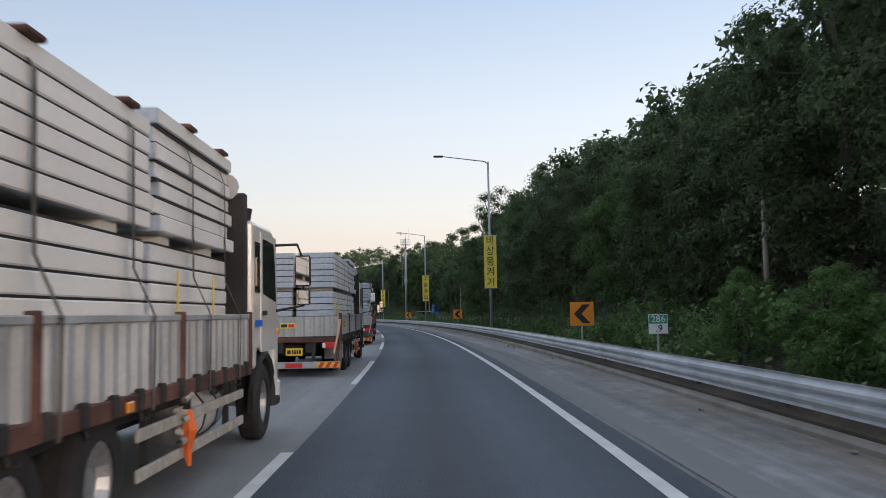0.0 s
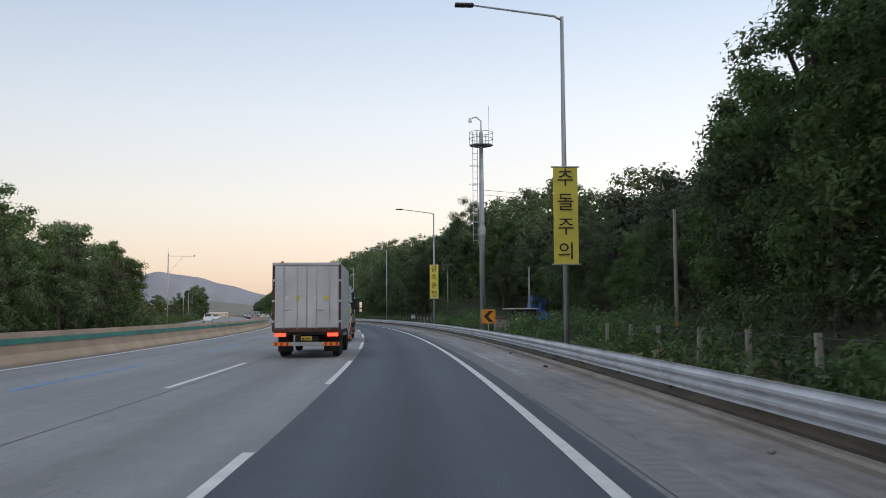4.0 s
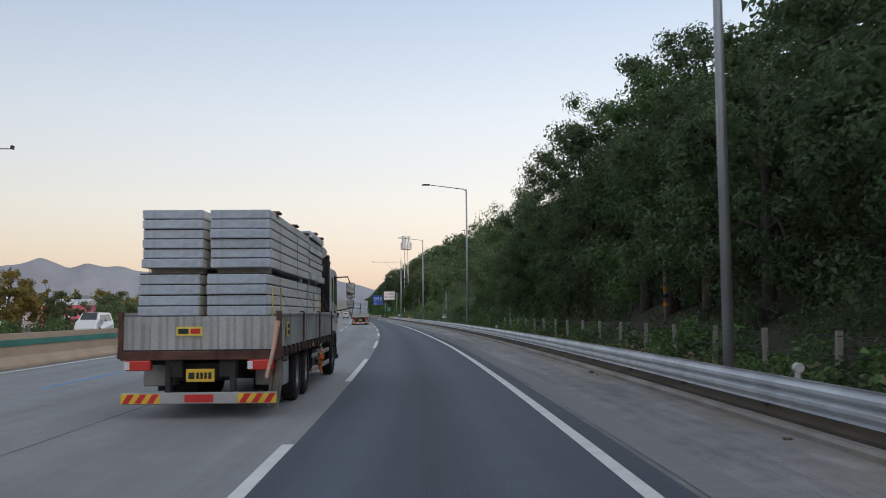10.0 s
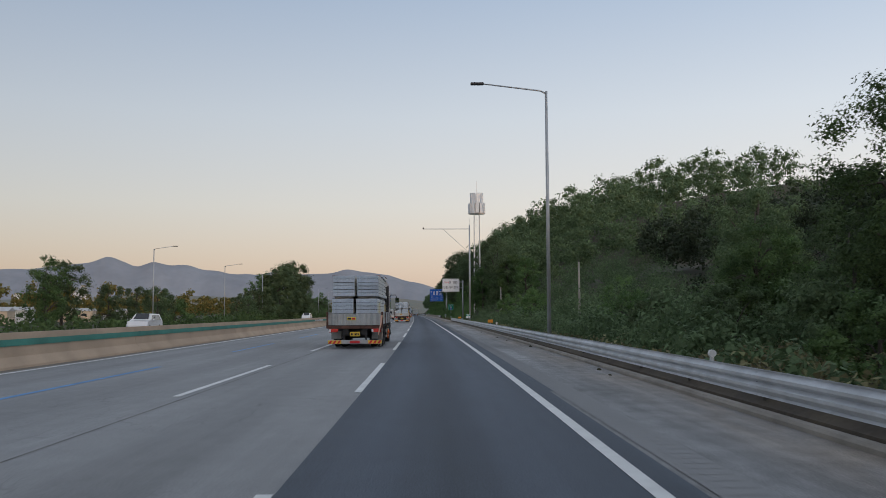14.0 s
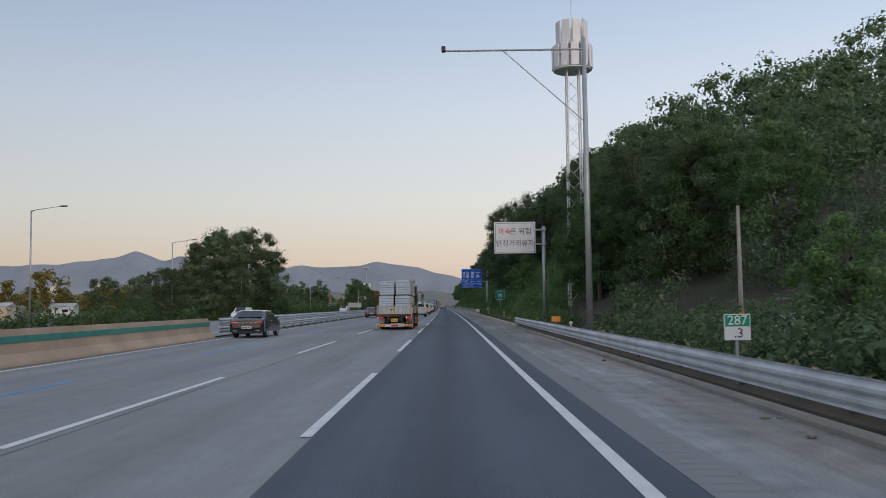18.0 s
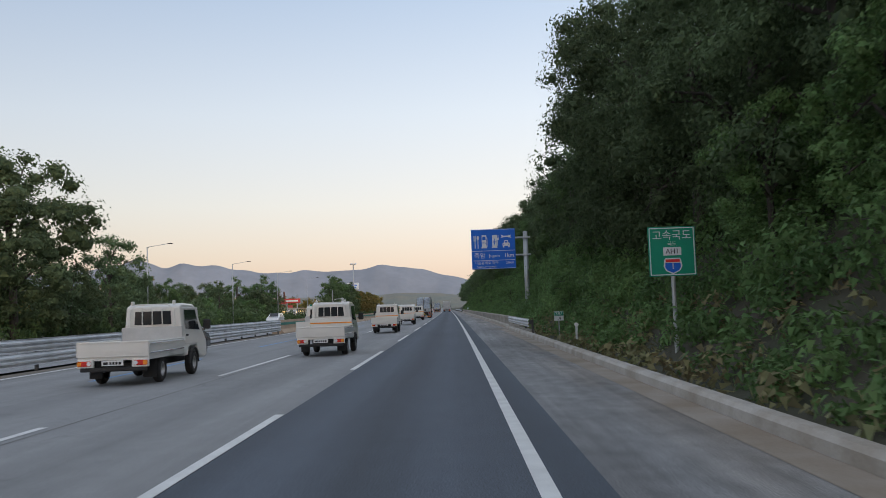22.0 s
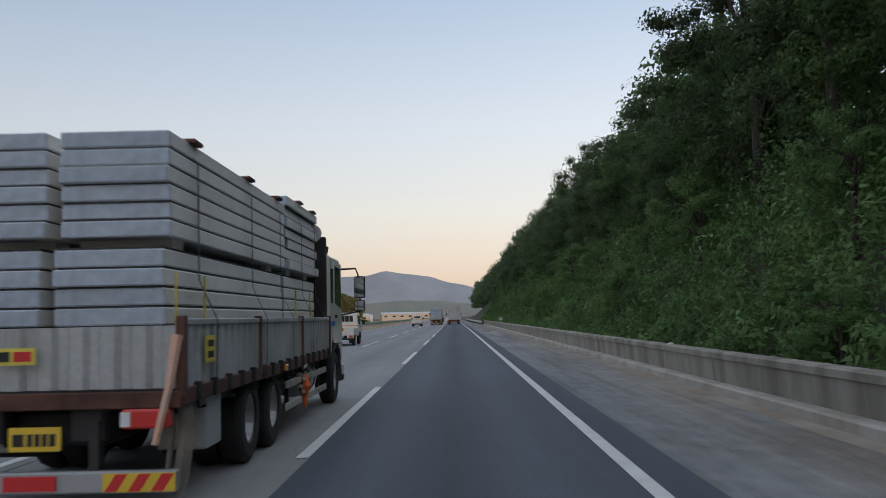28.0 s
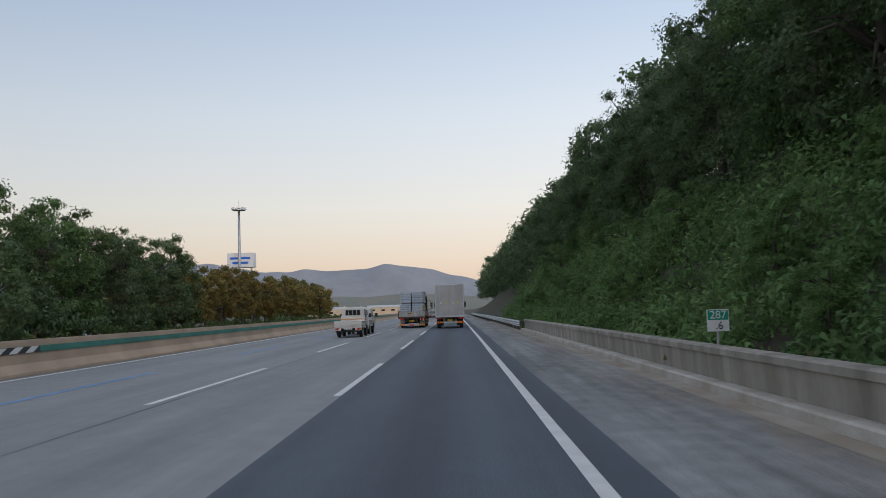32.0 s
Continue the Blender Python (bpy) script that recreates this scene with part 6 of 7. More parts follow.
def panel_stack(rng_seed):
    rng = np.random.default_rng(rng_seed)
    tops = []
    root = thing("panel_stack", Matrix(), "strapped stacks of white insulated wall panels on a lorry bed", "building panels", "panel loads")
    for (y0, l, lower, upper) in ((0.3, 5.15, 6, 6), (5.6, 2.75, 6, 7)):
        for x in (-0.54, 0.54):
            z = 1.08
            for k in range(lower + 1):
                h = 0.15
                part("panel", PANELS[(l, h)], None, root, m=pose(x - 0.03, y0 + rng.uniform(-0.03, 0.03), z))
                part("panel_joint", EDGE_GAP[l], None, root, m=pose(x - 0.03, y0, z + h))
                z += h + 0.02
            for yy in (0.5, l - 0.7):
                part("spacer_block", box(x - 0.42, x + 0.42, y0 + yy - 0.15, y0 + yy + 0.15, z, z + 0.09), M["foam"], root, "white foam spacer")
            z += 0.09
            for k in range(upper):
                part("panel", PANELS[(l, 0.142)], None, root, m=pose(x + (0.02 if l > 3 else rng.uniform(-0.03, 0.06)), y0 + rng.uniform(-0.05, 0.05) + (rng.uniform(-0.1, 0.14) if l < 3 else 0), z))
                if k < upper - 1:
                    part("panel_joint", EDGE_GAP[l], None, root, m=pose(x + 0.02, y0, z + 0.139))
                z += 0.142 + (0.016 if k < upper - 1 else 0)
        tops.append(z + 0.01)
    for y in (1.0, 3.2, 4.9, 6.6, 7.9):
        top = tops[0] if y < 5.5 else tops[1]
        pts = [(1.26, y, 0.9), (1.27, y, 1.62), (1.09, y + 0.02, 2.0), (1.085, y, 3.1), (0.95, y, top + 0.02), (-0.95, y, top + 0.02), (-1.085, y, 3.1), (-1.09, y, 2.0), (-1.27, y, 1.62), (-1.26, y, 0.9)]
        bm = bmesh.new()
        A = [bm.verts.new((px, py - 0.03, pz)) for px, py, pz in pts]
        B = [bm.verts.new((px, py + 0.03, pz)) for px, py, pz in pts]
        for i in range(len(pts) - 1):
            bm.faces.new((A[i], B[i], B[i + 1], A[i + 1]))
        bmesh.ops.solidify(bm, geom=bm.faces[:], thickness=0.008)
        part("strap", bm, M["strap"], root, "dark webbing strap")
        for sgn in (-1, 1):
            part("corner_pad", box(sgn * 1.0 - 0.10, sgn * 1.0 + 0.10, y - 0.14, y + 0.14, top - 0.015, top + 0.03, 0.012), M["rust"], root, "brown corner pad")
    for y in (0.42, 1.3, 6.2, 7.5):
        part("yellow_tie", tube([(1.06, y, 1.1), (1.065, y, 1.6), (1.06, y + 0.01, 2.05)], 0.012, 5), M["yellow_rope"], root, "yellow tie")
    return root


truck, load = panel_truck(), panel_stack(4)
for k, (s, u) in enumerate(((1.6, -5.32), (22.8, -5.35), (46.0, -5.35), (68.6, -5.3), (129.8, -5.45), (170.2, -5.4), (213.0, -5.4), (321.5, -5.4), (427.0, -5.4), (597.0, -5.3), (763.5, -5.3))):
    m = at(s, u)
    if k == 0:
        truck.matrix_basis, load.matrix_basis = m, m
    else:
        copy_thing(truck, m), copy_thing(load, m)


def box_truck(name, skin, label, w=1.24, length=8.6, h=3.5, lit=True, red_posts=True):
    root = thing(name, Matrix(), label, "truck", "box lorries")
    z0 = 1.02
    part("box_body", box(-w, w, 0.06, length - 2.4, z0, h, 0.03), M[skin], root)
    part("chassis", box(-0.42, 0.42, 0.3, length - 0.4, 0.5, 0.8), M["chassis"], root)
    part("sub_frame", box(-w + 0.06, w - 0.06, 0.12, length - 2.5, 0.86, z0), M["chassis"], root)
    for a, b in ((-w + 0.08, -0.02), (0.02, w - 0.08)):
        d = part("rear_door", box(a, b, 0.0, 0.055, z0 + 0.1, h - 0.12, 0.012), M[skin], root)
        c = (a + b) / 2
        for x in (c - 0.24, c + 0.24):
            part("lock_rod", rod((x, -0.03, z0 + 0.05), (x, -0.03, h - 0.08), 0.018, None, 6), M["zinc"], d)
        part("door_handle", box(c - 0.22, c + 0.02, -0.06, -0.03, 1.75, 1.80, 0.008), M["zinc"], d)
        for z in (1.35, 2.1, 2.85):
            for x in ((a, b)[a > -0.5] - 0.0,):
                part("hinge", box(x - 0.10, x + 0.10, -0.02, 0.0, z - 0.04, z + 0.04), M["zinc"], d)
    for sgn in (-1, 1):
        part("corner_post", box(sgn * (w - 0.03) - 0.04, sgn * (w - 0.03) + 0.04, -0.012, 0.06, z0, h, 0.01), M["rust"] if red_posts else M["zinc"], root)
        part("tail_lamp", box(sgn * 0.95 - 0.2, sgn * 0.95 + 0.2, -0.02, 0.1, 0.80, 0.93, 0.015), M["tail_lit"] if lit else M["tail_red"], root, "red tail lamp")
        wb = part("warning_board", box(sgn * 0.9 - 0.3, sgn * 0.9 + 0.3, -0.02, -0.004, 0.46, 0.6), M["orange"], root, "orange striped board")
        for k in range(3):
            part("stripe", box(sgn * 0.9 - 0.24 + 0.2 * k, sgn * 0.9 - 0.16 + 0.2 * k, -0.026, -0.0205, 0.465, 0.595), M["red_ink"], wb)
        part("mud_flap", box(sgn * 0.85 - 0.28, sgn * 0.85 + 0.28, 0.9, 0.93, 0.22, 0.85), M["tyre"], root)
        for y in (1.7, 2.9):
            wheel(root, W_TRUCK, sgn * 1.0, y, 0.5, sgn < 0)
        wheel(root, W_TRUCK, sgn * 1.0, length - 1.4, 0.5, sgn < 0)
        arm = part("mirror_arm", tube([(sgn * 1.1, length - 0.3, 2.4), (sgn * 1.42, length - 0.2, 2.4), (sgn * 1.42, length - 0.2, 1.8)], 0.02, 5), M["chassis"], root)
        part("mirror_housing", box(sgn * 1.42 - 0.10, sgn * 1.42 + 0.10, length - 0.26, length - 0.18, 1.85, 2.3, 0.02), M["chassis"], arm)
        part("roof_marker", box(sgn * 0.9 - 0.06, sgn * 0.9 + 0.06, 0.02, 0.08, h - 0.02, h + 0.05, 0.01), M["tail_red"], root)
    part("top_rail", box(-w, w, -0.012, 0.06, h - 0.1, h + 0.005, 0.01), M["zinc"], root)
    part("sill_rail", box(-w, w, -0.02, 0.08, z0 - 0.06, z0 + 0.08, 0.01), M["rust"] if red_posts else M["zinc"], root)
    part("under_run_bar", box(-1.15, 1.15, 0.0, 0.09, 0.46, 0.6, 0.01), M["pole"], root)
    part("cab", prism([(length - 2.25, 0.7), (length - 0.08, 0.55), (length, 1.4), (length - 0.2, 2.3), (length - 0.5, 2.6), (length - 2.25, 2.6)], -1.12, 1.12, bevel=0.05), M["cab_white"], root)
    for sgn in (-1, 1):
        part("side_window", box(sgn * 1.125 - 0.008, sgn * 1.125 + 0.008, length - 1.5, length - 0.5, 1.6, 2.3), M["glass"], root)
    for k, x in enumerate((-0.72, -0.32, 0.32, 0.72)):
        part("round_sticker" if k else "square_sticker", rod((x, -0.012, 2.2), (x, -0.004, 2.2), 0.09, None, 14), M["yellow"] if k % 2 else M["sign_white"], root)
    plate_with_bars(root, -0.2, 0.2, 0.0, 0.66, 0.80, "plate_yellow")
    return root


box_truck("box_truck", "box_white", "white box lorry with red corner posts and lit tail lamps").matrix_basis = at(112.0, -5.3)
box_truck("box_truck", "box_grey", "grey box lorry with closed rear doors and sticker labels", red_posts=False, lit=False, h=3.75).matrix_basis = at(758.0, -1.75)


def pickup(double, stripe, label):
    root = thing("pickup_truck", Matrix(), label, "pickup truck", "small white pickup trucks")
    L = 5.05
    bed = 2.1 if double else 2.75
    HW = 0.86
    white = M["cab_white"]
    part("chassis", box(-0.35, 0.35, 0.3, 4.6, 0.36, 0.55), M["chassis"], root)
    part("bed_floor", box(-HW, HW, 0.04, bed, 0.62, 0.72, 0.01), white, root)
    part("tailgate", box(-HW, HW, 0.0, 0.045, 0.70, 1.06, 0.012), white, root)
    part("tailgate_rail", box(-HW, HW, -0.012, 0.05, 1.03, 1.075, 0.008), M["chassis"] if double else white, root)
    for z in (0.78, 0.84):
        part("tailgate_crease", box(-HW + 0.05, HW - 0.05, -0.010, -0.001, z, z + 0.018), white, root)
    if double:
        part("lettering_bar", box(-0.42, 0.42, -0.012, -0.001, 0.91, 0.97), M["sign_blue"], root)
    for sgn in (-1, 1):
        s = part("drop_side", box(sgn * HW - 0.04, sgn * HW + 0.005, 0.05, bed, 0.70, 1.06, 0.01), white, root)
        for z in (0.76, 0.98):
            part("side_rib", box(sgn * HW + 0.004, sgn * HW + 0.016, 0.1, bed - 0.05, z, z + 0.03, 0.005), M["chrome"] if not double else white, s)
        lamp = part("lamp_bracket", box(sgn * 0.66 - 0.2, sgn * 0.66 + 0.2, -0.01, 0.06, 0.46, 0.66, 0.01), white, root)
        part("tail_lamp", box(sgn * 0.68 - 0.16, sgn * 0.68 + 0.16, -0.035, -0.0105, 0.50, 0.62, 0.02), M["tail_red"], lamp, "red tail lamp")
        part("indicator_lens", box(sgn * 0.79 - 0.05, sgn * 0.79 + 0.05, -0.042, -0.036, 0.51, 0.61, 0.01), M["amber"], lamp)
        part("reverse_lens", rod((sgn * 0.56, -0.045, 0.56), (sgn * 0.56, -0.036, 0.56), 0.05, None, 12), M["sign_white"], lamp)
        part("mud_guard", box(sgn * 0.66 - 0.16, sgn * 0.66 + 0.16, 0.62, 0.65, 0.16, 0.62), M["tyre"], root)
        wheel(root, W_SMALL, sgn * 0.72, 1.15, 0.33, sgn < 0)
        wheel(root, W_SMALL, sgn * 0.74, 3.75, 0.33, sgn < 0)
    c0 = bed + 0.06
    part("cab", prism([(c0, 0.55), (3.2, 0.55), (3.25, 0.72), (3.45, 0.80), (4.05, 0.80), (4.25, 0.5), (4.72, 0.42), (4.98, 0.5), (5.02, 0.95), (4.85, 1.12), (4.25, 1.88), (4.05, 1.96), (c0 + 0.25, 1.98), (c0 + 0.02, 1.9)], -HW + 0.02, HW - 0.02, bevel=0.05), white, root)
    rear = part("rear_window", box(-0.55, 0.55, c0 - 0.012, c0 + 0.01, 1.42, 1.78, 0.01), M["glass"], root)
    for x in (-0.3, 0.0, 0.3):
        part("window_bar", rod((x, c0 - 0.05, 1.35), (x, c0 - 0.05, 1.86), 0.016, None, 6), white, root)
    part("guard_bar", tube([(-0.68, c0 - 0.05, 1.1), (-0.68, c0 - 0.05, 1.8), (-0.5, c0 - 0.05, 1.96), (0.5, c0 - 0.05, 1.96), (0.68, c0 - 0.05, 1.8), (0.68, c0 - 0.05, 1.1)], 0.02, 6), white, root)
    part("cargo_guard", box(-HW + 0.04, HW - 0.04, c0 - 0.09, c0 - 0.06, 0.72, 1.36, 0.01), M["box_grey"] if not stripe else white, root)
    if stripe:
        part("orange_stripe", box(-HW + 0.05, HW - 0.05, c0 - 0.098, c0 - 0.091, 1.14, 1.19), M["orange"], root, "orange reflective stripe")
    doors = ((c0 + 0.15, 3.25), (3.3, 4.4)) if double else ((3.0, 4.4),)
    for sgn in (-1, 1):
        for a, b in doors:
            d = part("door", box(sgn * (HW - 0.02) - 0.006, sgn * (HW - 0.02) + 0.012, a, b, 0.62 if b > 4 and False else 0.86, 1.86, 0.01), white, root)
            bm = bmesh.new()
            x = sgn * (HW + 0.002)
            pts = ((a + 0.08, 1.28), (b - 0.02, 1.22), (b - 0.30 if b > 4 else b - 0.05, 1.80), (a + 0.08, 1.80))
            bm.faces.new([bm.verts.new((x, y, z)) for y, z in pts])
            part("side_window", bm, M["glass"], d)
            part("door_handle", box(sgn * HW - 0.01, sgn * HW + 0.022, a + 0.10, a + 0.26, 1.08, 1.13, 0.008), M["chassis"], d)
        arm = part("mirror_arm", tube([(sgn * 0.86, 4.4, 1.3), (sgn * 1.02, 4.45, 1.36)], 0.02, 5), M["chassis"], root)
        part("mirror_housing", box(sgn * 1.0 - 0.10, sgn * 1.0 + 0.10, 4.38, 4.5, 1.24, 1.52, 0.03), M["chassis"], arm)
        part("roof_lamp", box(sgn * 0.66 - 0.04, sgn * 0.66 + 0.04, c0, c0 + 0.12, 1.95, 2.06, 0.015), white, root)
        part("wheel_arch", tube([(sgn * 0.82, 3.75 + 0.41 * math.cos(a), 0.33 + 0.41 * math.sin(a)) for a in np.linspace(0, math.pi, 8)], 0.035, 5), M["chassis"], root)
    plate_with_bars(root, -0.26, 0.26, -0.012, 0.50, 0.62, "plate")
    part("rear_bumper", box(-0.8, 0.8, 0.02, 0.1, 0.36, 0.46, 0.02), M["chassis"], root)
    if stripe:
        for x, y, c in ((-0.35, 2.2, "orange_cloth"), (-0.05, 2.3, "green"), (0.25, 1.9, "box_grey")):
            part("bundle", tube([(x - 0.2, y, 0.8), (x, y + 0.05, 0.9), (x + 0.2, y, 0.82)], [0.08, 0.14, 0.09], 7), M[c], root)
    # the cab draws in towards its roof
    for o in root.children_recursive:
        if o.name.split(".")[0] in ("cab", "door", "side_window", "door_handle", "rear_window", "guard_bar", "roof_lamp", "window_bar"):
            for v in o.data.vertices:
                v.co.x *= 1 - 0.14 * (v.co.z - 0.55) / 1.4
    return root


p1 = pickup(False, True, "white single-cab pickup with an orange stripe and an open bed")
p1.matrix_basis = at(487.6, -5.6)
p2 = pickup(True, False, "white double-cab pickup with an open bed")
p2.matrix_basis = at(285.2, -8.7) @ Matrix.Scale(1.1, 4)
p3 = pickup(False, False, "white single-cab pickup with a grey cargo guard")
p3.matrix_basis = at(506.2, -8.95)
copy_thing(p1, at(739.0, -8.2))
copy_thing(p1, at(515.6, -5.5))
copy_thing(p1, at(544.0, -5.5))
copy_thing(p1, at(574.0, -5.5))
copy_thing(p1, at(641.0, -8.6))
copy_thing(p3, at(746.0, -8.4))
copy_thing(p3, at(477.0, -8.95))
copy_thing(p2, at(257.8, -8.4))


def saloon(name, paint, label, m, suv=False, van=False, group="passing cars"):
    root = thing(name, m, label, "car", group)
    L, HW = 4.8, 0.91
    if van:
        up = [(0.08, 0.95), (0.12, 1.6), (0.3, 1.85), (3.4, 1.85), (4.1, 1.2), (4.6, 1.05)]
    elif suv:
        up = [(0.05, 0.95), (0.25, 1.4), (0.5, 1.62), (2.9, 1.64), (3.6, 1.08), (4.55, 0.95)]
    else:
        up = [(0.02, 0.92), (0.25, 1.02), (0.6, 1.05), (1.35, 1.40), (1.9, 1.46), (2.6, 1.44), (3.5, 1.0), (4.5, 0.85)]
    prof = [(0.06, 0.32), (0.0, 0.55)] + up + [(4.78, 0.6), (4.72, 0.3)]
    bm = bmesh.new()
    cols = []
    for x, inset, lift in ((-HW, 0.0, 0), (-HW + 0.16, 0.0, 0), (0.0, 0.0, 0.03), (HW - 0.16, 0.0, 0), (HW, 0.0, 0)):
        cols.append([bm.verts.new((x * (1 - 0.18 * max(0, (z - 0.95)) / 0.5 if abs(x) > 0.5 else 1), y + (0.10 if abs(x) > 0.85 and (y < 0.3) else 0) - (0.14 if abs(x) > 0.85 and y > 4.3 else 0), z + (lift if z > 0.9 else 0))) for y, z in prof])
    k = len(prof)
    for A, B in zip(cols, cols[1:]):
        for j in range(k):
            bm.faces.new((A[j], A[(j + 1) % k], B[(j + 1) % k], B[j]))
    bm.faces.new(cols[0])
    bm.faces.new(list(reversed(cols[-1])))
    bmesh.ops.recalc_face_normals(bm, faces=bm.faces[:])
    part("body", bm, M[paint], root, smooth=False)
    zr = 1.85 if van else 1.62 if suv else 1.42
    for sgn in (-1, 1):
        if van:
            pts = ((0.5, 1.2), (3.5, 1.2), (3.2, 1.68), (0.5, 1.70))
        elif suv:
            pts = ((0.55, 1.08), (3.3, 1.06), (2.75, 1.52), (0.75, 1.52))
        else:
            pts = ((1.0, 1.06), (3.2, 1.02), (2.5, 1.36), (1.95, 1.39), (1.5, 1.36))
        bm = bmesh.new()
        f = [bm.verts.new((sgn * (HW + 0.012 - 0.18 * HW * max(0, z - 0.95) / 0.5), y, z)) for y, z in pts]
        bm.faces.new(f)
        part("side_window", bm, M["glass"], root)
        part("pillar", box(sgn * (HW - 0.10) - 0.03, sgn * (HW - 0.10) + 0.012, 2.15, 2.22, 1.05, 1.36), M["ink"], root)
        part("tail_lamp", box(sgn * 0.66 - 0.2, sgn * 0.66 + 0.2, -0.02, 0.12, 0.74, 0.86, 0.02), M["tail_red"], root, "red tail lamp")
        part("mirror", box(sgn * 1.0 - 0.08, sgn * 1.0 + 0.08, 3.1, 3.25, 1.0, 1.12, 0.03), M[paint], root)
        part("door_handle", box(sgn * HW - 0.01, sgn * HW + 0.025, 1.8, 1.98, 0.86, 0.89, 0.006), M["chrome"], root)
        part("exhaust_trim", box(sgn * 0.6 - 0.12, sgn * 0.6 + 0.12, -0.015, 0.06, 0.36, 0.42, 0.01), M["chrome"], root)
        wheel(root, W_CAR, sgn * 0.80, 0.98, 0.335, sgn < 0)
        wheel(root, W_CAR, sgn * 0.80, 3.85, 0.335, sgn < 0)
        part("sill_trim", box(sgn * HW - 0.01, sgn * HW + 0.015, 1.4, 3.4, 0.30, 0.34), M["chrome"], root)
    ya, za, yb, zb = (0.10, 1.15, 0.24, 1.68) if van else (0.16, 1.02, 0.42, 1.52) if suv else (0.64, 1.075, 1.32, 1.41)
    bm = bmesh.new()
    bm.faces.new([bm.verts.new(v) for v in ((-0.66, ya - 0.02, za + 0.03), (0.66, ya - 0.02, za + 0.03), (0.56, yb - 0.02, zb + 0.03), (-0.56, yb - 0.02, zb + 0.03))])
    part("rear_window", bm, M["glass"], root)
    ya, za, yb, zb = (4.05, 1.27, 3.45, 1.84) if van else (3.55, 1.14, 2.95, 1.64) if suv else (3.45, 1.05, 2.66, 1.45)
    bm = bmesh.new()
    bm.faces.new([bm.verts.new(v) for v in ((0.66, ya, za + 0.02), (-0.66, ya, za + 0.02), (-0.56, yb, zb + 0.02), (0.56, yb, zb + 0.02))])
    part("windscreen", bm, M["glass"], root)
    part("chrome_strip", tube([(-0.8, 0.0, 0.86), (-0.4, -0.03, 0.80), (0.4, -0.03, 0.80), (0.8, 0.0, 0.86)], 0.014, 5), M["chrome"], root)
    plate_with_bars(root, -0.26, 0.26, -0.005, 0.50, 0.62, "plate")
    part("bumper_skirt", box(-0.8, 0.8, 0.0, 0.12, 0.24, 0.36, 0.02), M["ink"], root)
    return root


black_car = saloon("saloon_car", "car_black", "glossy black saloon car with chrome trim", at(415.4, -12.55))
copy_thing(black_car, at(489.5, -12.3))
copy_thing(black_car, at(840.0, -5.2))
# oncoming traffic beyond the median
van = saloon("minivan", "car_white", "white minivan on the opposite carriageway", at(276, -27, 0, 180), van=True)
suv = saloon("estate_car", "car_white", "white estate car on the opposite carriageway", at(588, -27, 0, 180), suv=True)
for s, u in ((364, -27.3), (480, -27.4)):
    copy_thing(suv, at(s, u, 0, 180))


# ---------------------------------------------------------------- beside the wood: sheds, sheets, poly tunnels
root = thing("tool_shed", at(141.5, 7.6, float(ground_height(141.5, 7.6)), 8), "small dark shed with a flat roof and a notice", "shed")
part("wall", box(-0.9, 0.9, -0.8, 0.8, -0.3, 1.75, 0.02), M["chassis"], root)
part("roof", box(-1.05, 1.05, -0.95, 0.95, 1.75, 1.84, 0.02), M["box_grey"], root)
part("door", box(-0.1, 0.6, -0.83, -0.801, -0.1, 1.55, 0.01), M["chassis"], root)
part("notice", box(-0.65, -0.25, -0.815, -0.801, 0.75, 1.15), M["sign_white"], root, "pale notice")
root = thing("planter_box", at(137.6, 5.6, float(ground_height(137.6, 5.6)), 5), "weathered concrete bin with a lid behind the crash barrier", "bin")
part("body", box(-0.45, 0.45, -0.4, 0.4, -0.2, 1.15, 0.03), M["concrete"], root)
part("lid", box(-0.52, 0.52, -0.47, 0.47, 1.15, 1.25, 0.03), M["rust"], root)
M["tarp"] = mat("tarpaulin_blue", (0.03, 0.14, 0.62), 0.45, vary=0.18, scale=2.0, fine=18, bump=0.3)
M["tunnel"] = mat("poly_tunnel_film", (0.62, 0.66, 0.70), 0.35, vary=0.10, scale=0.7, fine=9, bump=0.2)


def tarp(s, u, w, d, h, label, seed):
    rng = np.random.default_rng(seed)
    bm = bmesh.new()
    n = 9
    rows = []
    for i in range(n):
        row = []
        for j in range(n):
            a, b = i / (n - 1) * 2 - 1, j / (n - 1) * 2 - 1
            z = h * max(0.0, 1 - max(abs(a), abs(b)) ** 5) * (0.9 + 0.2 * rng.random())
            row.append(bm.verts.new((a * w / 2 * (1 + 0.06 * rng.normal()), b * d / 2 * (1 + 0.06 * rng.normal()), z - 0.05)))
        rows.append(row)
    for A, B in zip(rows, rows[1:]):
        for j in range(n - 1):
            bm.faces.new((A[j], B[j], B[j + 1], A[j + 1]))
    return solid("tarpaulin", bm, M["tarp"], label, "tarpaulin", at(s, u, float(ground_height(s, u))), group="blue sheets")


tarp(146.5, 8.2, 1.8, 1.5, 0.6, "crumpled blue plastic sheet over a heap", 3)
tarp(168.0, 15.0, 2.4, 2.0, 1.9, "blue plastic sheet stretched over a tall rack", 4)
tarp(151.5, 11.6, 1.3, 1.2, 1.7, "blue plastic sheet hung over a frame", 5)


